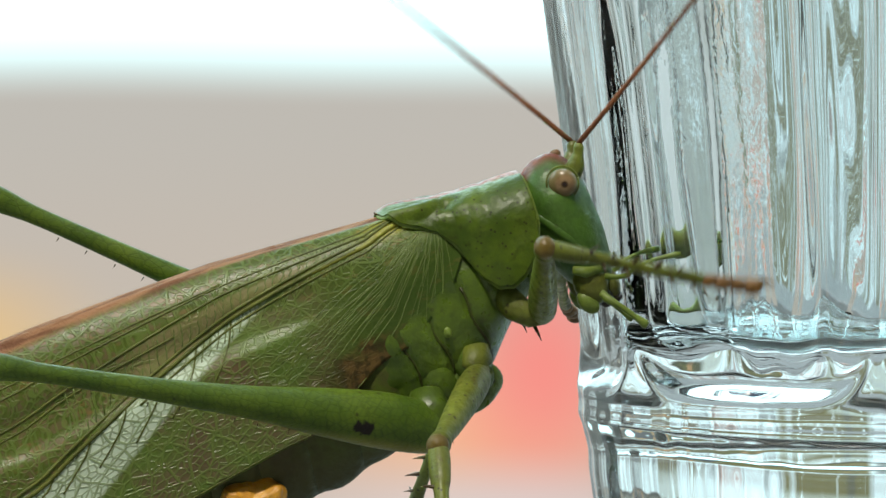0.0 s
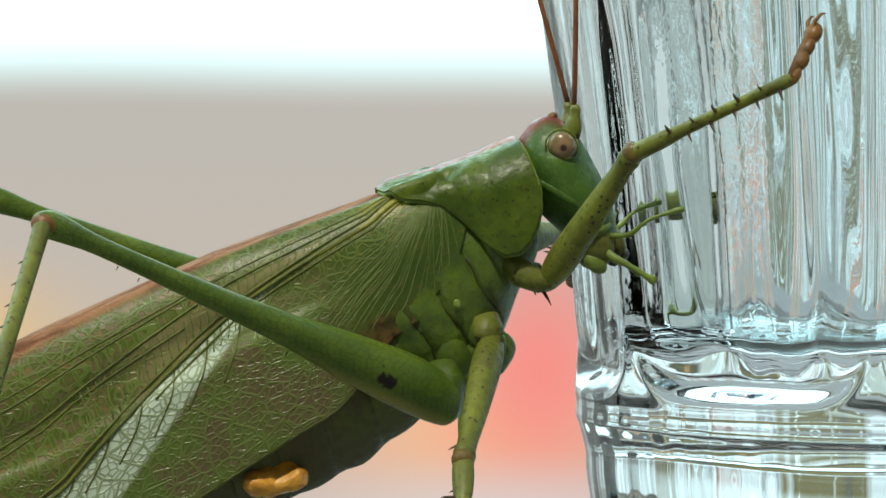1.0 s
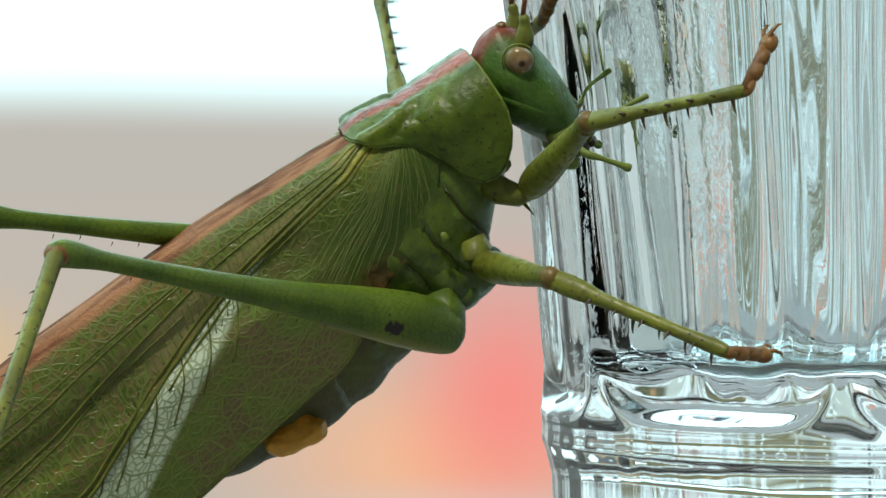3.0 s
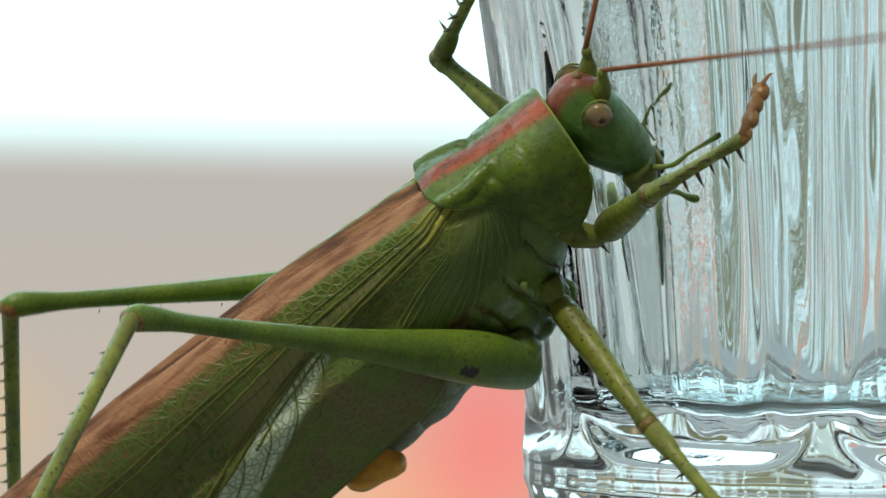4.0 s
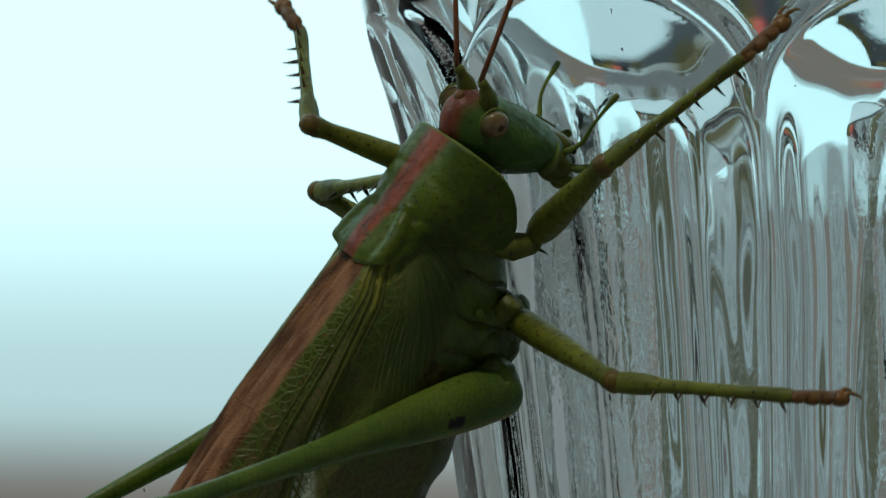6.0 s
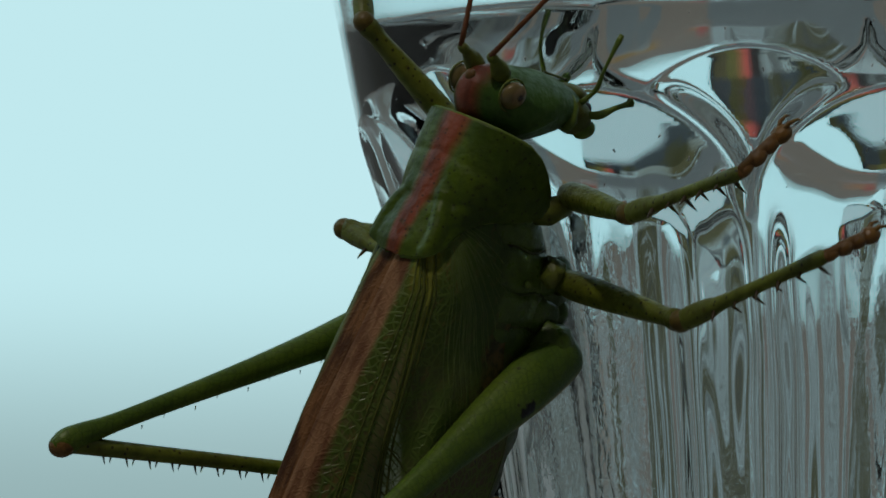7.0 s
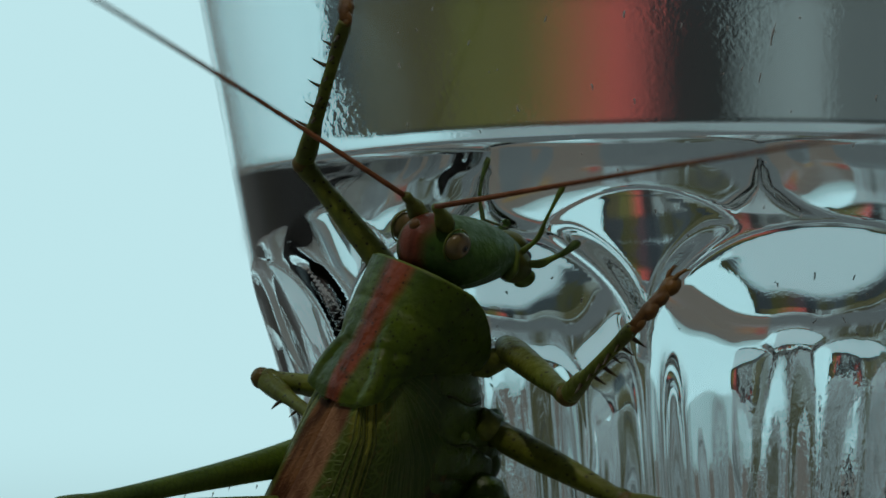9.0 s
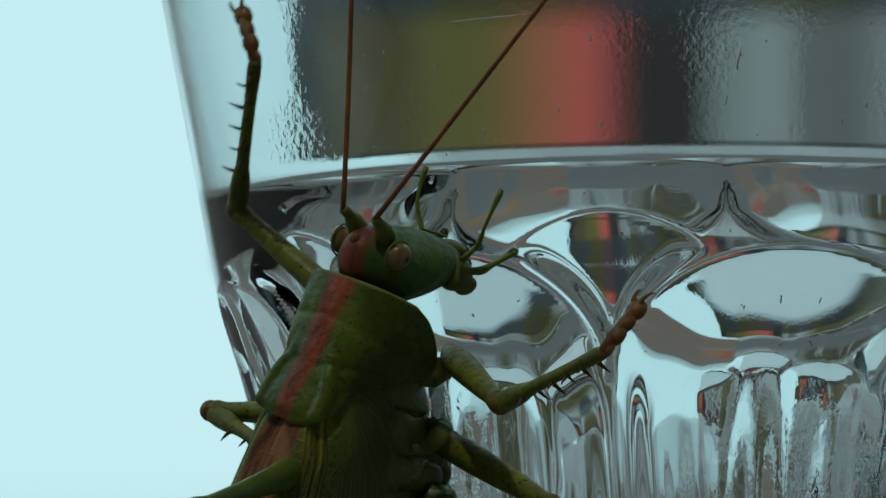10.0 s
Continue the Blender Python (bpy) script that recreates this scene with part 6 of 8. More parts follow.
    walk(limbs["RH"][2], [(0, pose(-0.02971, -0.03931, -0.01145, -81.9, 74.7, -41.4)),  (0.2, pose(-0.02944, -0.04036, -0.01147, -86.7, 76.1, -46.0)),
        (0.4, pose(-0.03000, -0.03815, -0.01130, -71.1, 71.7, -30.8)),  (0.75, pose(-0.03075, -0.03537, -0.00946, -9.4, 55.4, 32.4)),
        (1, pose(-0.03090, -0.03427, -0.00866, 4.1, 40.3, 47.1)),  (1.25, pose(-0.03071, -0.03426, -0.00848, 4.2, 37.5, 47.3)),
        (1.5, pose(-0.03049, -0.03439, -0.00817, 4.3, 36.4, 47.4)),  (1.75, pose(-0.03039, -0.03462, -0.00653, -0.4, 42.1, 42.1)),
        (2, pose(-0.03025, -0.03504, -0.00477, -6.1, 48.5, 35.8)),  (2.2, pose(-0.03003, -0.03604, -0.00504, 7.4, 50.2, 50.7)),
        (2.5, pose(-0.03059, -0.03632, -0.00317, 8.8, 53.4, 52.1)),  (2.75, pose(-0.03145, -0.03623, -0.00033, 7.5, 56.4, 50.6)),
        (3, pose(-0.03214, -0.03574, 0.00272, 5.8, 59.2, 48.8)),  (3.3, pose(-0.03234, -0.03485, 0.00524, 7.1, 61.7, 50.1)),
        (3.5, pose(-0.03163, -0.03372, 0.00628, 23.6, 55.3, 68.0)),  (3.75, pose(-0.03219, -0.03180, 0.00977, 14.9, 62.9, 58.3)),
        (4, pose(-0.03303, -0.02985, 0.01389, -11.7, 72.7, 30.3)),  (4.2, pose(-0.03439, -0.02874, 0.01525, -30.9, 83.1, 11.1)),
        (4.5, pose(-0.03586, -0.02866, 0.01587, -8.7, 79.2, 33.6)),  (4.8, pose(-0.03617, -0.03041, 0.01525, -80.0, 83.9, -38.3)),
        (5.1, pose(-0.03573, -0.03166, 0.01399, -4.2, 78.8, 38.2)),  (5.25, pose(-0.03567, -0.03104, 0.01471, -0.6, 78.7, 41.8)),
        (5.6, pose(-0.03532, -0.02836, 0.01711, 9.6, 79.7, 52.4)),  (5.75, pose(-0.03562, -0.02795, 0.01722, 13.4, 80.6, 56.2)),
        (6, pose(-0.03631, -0.02729, 0.01747, 21.6, 83.2, 64.4)),  (6.25, pose(-0.03713, -0.02667, 0.01765, 40.4, 86.2, 83.3)),
        (6.5, pose(-0.03796, -0.02614, 0.01761, 94.4, 87.8, 137.2)),  (6.8, pose(-0.03888, -0.02569, 0.01709, 131.4, 87.3, 174.2)),
        (7, pose(-0.03962, -0.02558, 0.01619, 76.2, 84.6, 119.3)),  (7.2, pose(-0.04010, -0.02541, 0.01549, 59.3, 79.0, 103.0)),
        (7.5, pose(-0.03994, -0.02434, 0.01568, 24.1, 74.5, 67.4)),  (7.75, pose(-0.03946, -0.02409, 0.01664, 31.7, 82.6, 74.7)),
        (8, pose(-0.03896, -0.02394, 0.01750, 136.4, 88.0, 179.1)),  (8.25, pose(-0.03892, -0.02619, 0.01672, 54.0, 76.2, 98.0)),
        (8.5, pose(-0.03881, -0.02834, 0.01582, 48.0, 62.7, 93.2)),  (8.75, pose(-0.03885, -0.02815, 0.01610, 51.0, 77.3, 94.7)),
        (9, pose(-0.03893, -0.02778, 0.01659, -139.5, 88.0, -97.2)),  (9.25, pose(-0.03888, -0.02706, 0.01737, -68.2, 87.0, -26.0)),
        (9.5, pose(-0.03880, -0.02628, 0.01802, -49.2, 84.8, -7.2)),  (9.75, pose(-0.03884, -0.02582, 0.01817, -88.4, 87.9, -46.1)),
        (10, pose(-0.03887, -0.02556, 0.01824, -175.6, 86.7, -133.1))])
    walk(limbs["LF"][0], [(0, pose(0.00660, 0.00270, -0.00560, 0.1, 8.1, 70.6)),  (0.25, pose(0.00660, 0.00270, -0.00560, -0.0, 8.2, 70.8)),
        (0.5, pose(0.00660, 0.00270, -0.00560, -0.2, 8.3, 71.4)),  (0.75, pose(0.00660, 0.00270, -0.00560, -0.3, 8.6, 72.1)),
        (1, pose(0.00660, 0.00270, -0.00560, -0.5, 8.9, 72.7)),  (1.25, pose(0.00660, 0.00270, -0.00560, -0.5, 9.9, 73.0)),
        (1.5, pose(0.00660, 0.00270, -0.00560, -0.6, 11.9, 73.3)),  (1.75, pose(0.00660, 0.00270, -0.00560, -0.6, 14.0, 73.6)),
        (2, pose(0.00660, 0.00270, -0.00560, -0.5, 15.6, 73.7)),  (2.2, pose(0.00660, 0.00270, -0.00560, -0.5, 16.1, 73.7)),
        (2.275, pose(0.00660, 0.00270, -0.00560, -0.4, 14.9, 72.8)),  (2.35, pose(0.00660, 0.00270, -0.00560, -0.2, 13.8, 71.9)),
        (2.425, pose(0.00660, 0.00270, -0.00560, -0.0, 12.6, 71.0)),  (2.5, pose(0.00660, 0.00270, -0.00560, 0.2, 11.5, 70.1)),
        (2.575, pose(0.00660, 0.00270, -0.00560, 0.4, 9.6, 69.2)),  (2.65, pose(0.00660, 0.00270, -0.00560, 0.6, 7.7, 68.4)),
        (2.725, pose(0.00660, 0.00270, -0.00560, 0.9, 5.8, 67.5)),  (2.8, pose(0.00660, 0.00270, -0.00560, 1.2, 3.9, 66.6)),
        (3, pose(0.00660, 0.00270, -0.00560, 1.3, 0.7, 66.5)),  (3.3, pose(0.00660, 0.00270, -0.00560, 1.6, -6.0, 66.4)),
        (3.5, pose(0.00660, 0.00270, -0.00560, -8.4, -26.3, 87.2)),  (3.75, pose(0.00660, 0.00270, -0.00560, -13.3, -23.5, 97.6)),
        (4, pose(0.00660, 0.00270, -0.00560, -15.9, -20.4, 104.0)),  (4.2, pose(0.00660, 0.00270, -0.00560, -18.4, -20.4, 108.9)),
        (4.275, pose(0.00660, 0.00270, -0.00560, -18.7, -20.6, 109.4)),  (4.35, pose(0.00660, 0.00270, -0.00560, -19.0, -20.8, 109.9)),
        (4.425, pose(0.00660, 0.00270, -0.00560, -19.4, -21.0, 110.5)),  (4.5, pose(0.00660, 0.00270, -0.00560, -19.7, -21.2, 111.0)),
        (4.65, pose(0.00660, 0.00270, -0.00560, -36.9, -47.1, 124.4)),  (4.8, pose(0.00660, 0.00270, -0.00560, -81.1, -64.5, 165.4)),
        (5.1, pose(0.00660, 0.00270, -0.00560, -78.0, -64.7, 162.1)),  (5.25, pose(0.00660, 0.00270, -0.00560, -77.5, -64.4, 161.8)),
        (5.6, pose(0.00660, 0.00270, -0.00560, -76.4, -63.2, 161.3)),  (5.7, pose(0.00660, 0.00270, -0.00560, -71.4, -62.6, 156.5)),
        (6, pose(0.00660, 0.00270, -0.00560, -59.1, -69.1, 139.8)),  (6.25, pose(0.00660, 0.00270, -0.00560, -13.8, -75.3, 86.5)),
        (6.5, pose(0.00660, 0.00270, -0.00560, 24.6, -66.9, 40.7)),  (6.8, pose(0.00660, 0.00270, -0.00560, 29.1, -59.0, 32.5)),
        (7, pose(0.00660, 0.00270, -0.00560, 13.9, -53.5, 51.3)),  (7.2, pose(0.00660, 0.00270, -0.00560, 4.5, -45.1, 63.9)),
        (7.275, pose(0.00660, 0.00270, -0.00560, 11.1, -42.1, 53.1)),  (7.35, pose(0.00660, 0.00270, -0.00560, 16.6, -38.3, 43.4)),
        (7.425, pose(0.00660, 0.00270, -0.00560, 21.0, -33.8, 34.6)),  (7.5, pose(0.00660, 0.00270, -0.00560, 24.3, -28.9, 26.7)),
        (7.75, pose(0.00660, 0.00270, -0.00560, 18.4, -35.3, 39.4)),  (8, pose(0.00660, 0.00270, -0.00560, 10.3, -40.2, 54.0)),
        (8.3, pose(0.00660, 0.00270, -0.00560, 25.3, -32.3, 26.7)),  (8.5, pose(0.00660, 0.00270, -0.00560, 24.2, -35.0, 29.8)),
        (8.8, pose(0.00660, 0.00270, -0.00560, 16.6, -39.6, 43.8)),  (9, pose(0.00660, 0.00270, -0.00560, 7.4, -38.2, 58.4)),
        (9.25, pose(0.00660, 0.00270, -0.00560, 20.2, -32.8, 35.4)),  (9.5, pose(0.00660, 0.00270, -0.00560, 28.4, -23.0, 16.0)),
        (9.75, pose(0.00660, 0.00270, -0.00560, 12.9, -20.9, 43.9)),  (10, pose(0.00660, 0.00270, -0.00560, 0.1, -16.5, 70.6))])
    walk(limbs["LF"][1], [(0, pose(0.00976, 0.01166, -0.00695, 163.1, 18.2, 83.1)),  (0.25, pose(0.00972, 0.01168, -0.00696, 163.2, 18.3, 83.3)),
        (0.5, pose(0.00962, 0.01170, -0.00699, 163.5, 18.6, 83.8)),  (0.75, pose(0.00951, 0.01174, -0.00703, 163.9, 19.1, 84.3)),
        (1, pose(0.00942, 0.01175, -0.00709, 164.4, 19.6, 84.6)),  (1.25, pose(0.00936, 0.01174, -0.00726, 165.3, 20.6, 84.4)),
        (1.5, pose(0.00929, 0.01170, -0.00757, 166.9, 22.2, 84.0)),  (1.75, pose(0.00923, 0.01164, -0.00792, 168.5, 24.0, 83.4)),
        (2, pose(0.00919, 0.01157, -0.00819, 169.9, 25.5, 83.0)),  (2.2, pose(0.00919, 0.01155, -0.00827, 170.6, 26.2, 82.7)),
        (2.275, pose(0.00935, 0.01156, -0.00808, 172.3, 31.1, 60.2)),  (2.35, pose(0.00950, 0.01156, -0.00790, 171.7, 36.2, 36.5)),
        (2.425, pose(0.00966, 0.01155, -0.00771, 168.4, 40.6, 11.2)),  (2.5, pose(0.00981, 0.01154, -0.00752, 162.7, 43.4, -16.0)),
        (2.575, pose(0.00996, 0.01155, -0.00721, 165.8, 24.4, -31.1)),  (2.65, pose(0.01012, 0.01154, -0.00689, 173.3, 6.6, -45.8)),
        (2.725, pose(0.01026, 0.01152, -0.00658, -174.8, -8.4, -62.8)),  (2.8, pose(0.01041, 0.01149, -0.00626, -158.2, -18.9, -83.5)),
        (3, pose(0.01043, 0.01150, -0.00572, -157.1, -24.8, -78.1)),  (3.3, pose(0.01042, 0.01145, -0.00460, -159.1, -33.5, -65.8)),
        (3.5, pose(0.00703, 0.01130, -0.00135, -151.5, -44.1, -68.0)),  (3.75, pose(0.00544, 0.01143, -0.00177, -158.5, -47.3, -55.5)),
        (4, pose(0.00442, 0.01143, -0.00226, -165.8, -46.8, -45.0)),  (4.2, pose(0.00368, 0.01121, -0.00226, -163.7, -39.9, -52.9)),
        (4.275, pose(0.00361, 0.01117, -0.00222, 174.8, -27.8, -18.2)),  (4.35, pose(0.00354, 0.01114, -0.00219, 164.9, -8.5, 7.5)),
        (4.425, pose(0.00347, 0.01110, -0.00215, 164.2, 13.0, 30.0)),  (4.5, pose(0.00340, 0.01106, -0.00212, 173.0, 32.9, 56.0)),
        (4.65, pose(0.00291, 0.00809, 0.00143, 172.0, 34.3, 43.7)),  (4.8, pose(0.00260, 0.00374, 0.00306, 170.6, 35.4, 31.1)),
        (5.1, pose(0.00270, 0.00396, 0.00308, 173.8, 42.6, 34.5)),  (5.25, pose(0.00266, 0.00399, 0.00306, 174.7, 43.4, 36.9)),
        (5.6, pose(0.00250, 0.00408, 0.00297, 177.6, 42.3, 50.8)),  (5.7, pose(0.00254, 0.00446, 0.00292, 163.9, 18.1, 67.7)),
        (6, pose(0.00398, 0.00491, 0.00337, 162.0, 14.9, 64.0)),  (6.25, pose(0.00675, 0.00513, 0.00369, 162.1, 13.9, 57.2)),
        (6.5, pose(0.00946, 0.00515, 0.00323, 162.3, 13.0, 49.9)),  (6.8, pose(0.01077, 0.00536, 0.00263, 161.9, 10.5, 44.1)),
        (7, pose(0.01017, 0.00715, 0.00212, 160.5, 6.1, 42.4)),  (7.2, pose(0.00958, 0.00878, 0.00120, 157.7, -2.3, 41.1)),
        (7.275, pose(0.01087, 0.00839, 0.00083, 158.3, -16.9, 25.8)),  (7.35, pose(0.01208, 0.00787, 0.00034, 163.3, -30.8, 8.5)),
        (7.425, pose(0.01316, 0.00723, -0.00026, 174.5, -42.3, -13.4)),  (7.5, pose(0.01411, 0.00647, -0.00096, -166.8, -48.9, -42.1)),
        (7.75, pose(0.01265, 0.00767, -0.00005, -164.6, -56.4, -41.2)),  (8, pose(0.01091, 0.00863, 0.00060, -166.3, -60.6, -36.9)),
        (8.3, pose(0.01385, 0.00634, -0.00047, -170.8, -40.3, -40.7)),  (8.5, pose(0.01342, 0.00661, -0.00010, -174.2, -25.1, -44.9)),
        (8.8, pose(0.01194, 0.00781, 0.00053, -167.6, -49.3, -40.8)),  (9, pose(0.01055, 0.00913, 0.00033, -177.9, -38.2, -29.0)),
        (9.25, pose(0.01318, 0.00738, -0.00040, -176.9, -38.0, -30.9)),  (9.5, pose(0.01510, 0.00513, -0.00185, -176.0, -37.9, -32.8)),
        (9.75, pose(0.01307, 0.00891, -0.00217, -178.0, -40.0, -28.0)),  (10, pose(0.00966, 0.01138, -0.00287, 179.7, -41.9, -23.0))])
    walk(limbs["LF"][2], [(0, pose(0.01089, 0.02091, -0.01001, 6.9, 19.3, 75.1)),  (0.25, pose(0.01080, 0.02092, -0.01004, 7.3, 20.0, 75.6)),
        (0.5, pose(0.01062, 0.02094, -0.01012, 8.2, 21.9, 76.7)),  (0.75, pose(0.01042, 0.02095, -0.01024, 9.5, 24.2, 77.9)),
        (1, pose(0.01030, 0.02094, -0.01038, 10.5, 26.4, 78.3)),  (1.25, pose(0.01026, 0.02087, -0.01071, 11.3, 28.5, 77.8)),
        (1.5, pose(0.01025, 0.02072, -0.01128, 12.1, 30.8, 76.9)),  (1.75, pose(0.01026, 0.02053, -0.01190, 12.7, 33.2, 75.8)),
        (2, pose(0.01028, 0.02036, -0.01240, 13.2, 35.2, 74.6)),  (2.2, pose(0.01030, 0.02028, -0.01259, 13.5, 36.7, 73.7)),
        (2.275, pose(0.01351, 0.01885, -0.01314, 5.6, 36.4, 50.6)),  (2.35, pose(0.01586, 0.01627, -0.01367, -1.4, 33.6, 28.2)),
        (2.425, pose(0.01696, 0.01300, -0.01408, -6.4, 29.0, 7.3)),  (2.5, pose(0.01665, 0.00958, -0.01425, -9.1, 23.1, -12.3)),
        (2.575, pose(0.01761, 0.00694, -0.01125, -1.8, 5.1, -23.3)),  (2.65, pose(0.01690, 0.00456, -0.00802, 8.9, -11.1, -36.7)),
        (2.725, pose(0.01470, 0.00290, -0.00513, 24.2, -23.9, -54.1)),  (2.8, pose(0.01145, 0.00228, -0.00308, 44.6, -30.9, -76.4)),
        (3, pose(0.01227, 0.00280, -0.00161, 46.1, -38.9, -65.5)),  (3.3, pose(0.01377, 0.00400, 0.00081, 34.9, -46.8, -37.6)),
        (3.5, pose(0.00966, 0.00477, 0.00547, 35.1, -50.1, -33.9)),  (3.75, pose(0.00920, 0.00595, 0.00542, 29.1, -48.8, -25.4)),
        (4, pose(0.00917, 0.00669, 0.00488, 24.3, -45.6, -20.0)),  (4.2, pose(0.00822, 0.00522, 0.00402, 26.7, -37.4, -35.1)),
        (4.275, pose(0.01184, 0.00847, 0.00234, 31.7, -39.1, -42.3)),  (4.35, pose(0.01315, 0.01239, -0.00076, 37.0, -40.2, -49.8)),
        (4.425, pose(0.01174, 0.01586, -0.00437, 42.5, -40.9, -57.6)),  (4.5, pose(0.00800, 0.01787, -0.00745, 48.1, -40.9, -65.4)),
        (4.65, pose(0.00876, 0.01368, -0.00409, 12.2, -31.4, -7.1)),  (4.8, pose(0.00943, 0.00787, -0.00262, -0.0, -3.4, 33.4)),
        (5.1, pose(0.00865, 0.00804, -0.00355, -3.7, -19.2, 53.2)),  (5.25, pose(0.00835, 0.00826, -0.00368, -2.8, -13.7, 53.3)),
        (5.6, pose(0.00708, 0.00970, -0.00363, 0.8, 6.2, 53.0)),  (5.7, pose(0.00607, 0.01309, -0.00012, 0.1, 1.9, 83.6)),
        (6, pose(0.00813, 0.01343, 0.00085, 0.3, 2.4, 75.4)),  (6.25, pose(0.01189, 0.01313, 0.00134, 0.4, 3.3, 59.6)),
        (6.5, pose(0.01560, 0.01246, 0.00103, 0.2, 3.9, 43.8)),  (6.8, pose(0.01769, 0.01206, 0.00085, 0.1, 4.1, 35.5)),
        (7, pose(0.01736, 0.01372, 0.00108, 0.0, 3.3, 36.0)),  (7.2, pose(0.01695, 0.01522, 0.00159, 0.0, 2.4, 36.5)),
        (7.275, pose(0.01931, 0.01248, 0.00368, 0.0, 4.4, 34.9)),  (7.35, pose(0.02040, 0.00913, 0.00535, 0.0, 6.5, 33.3)),
        (7.425, pose(0.02021, 0.00555, 0.00634, -0.1, 8.5, 31.6)),  (7.5, pose(0.01889, 0.00216, 0.00643, -0.2, 10.5, 30.0)),
        (7.75, pose(0.01673, 0.00410, 0.00812, 0.1, 5.3, 36.4)),  (8, pose(0.01476, 0.00574, 0.00913, -0.1, 0.3, 44.9)),
        (8.3, pose(0.01952, 0.00147, 0.00586, 16.3, 43.4, 73.7)),  (8.5, pose(0.01971, 0.00035, 0.00406, -5.5, 38.5, 16.7)),
        (8.8, pose(0.01678, 0.00364, 0.00795, 0.8, 11.3, 41.9)),  (9, pose(0.01729, 0.00539, 0.00640, 1.6, 17.2, 44.3)),
        (9.25, pose(0.01980, 0.00341, 0.00563, -0.0, 19.8, 32.7)),  (9.5, pose(0.02160, 0.00094, 0.00416, -2.0, 20.3, 20.9)),
        (9.75, pose(0.01970, 0.00538, 0.00412, -0.0, 9.5, 32.9)),  (10, pose(0.01638, 0.00853, 0.00367, -0.3, -1.7, 44.2))])
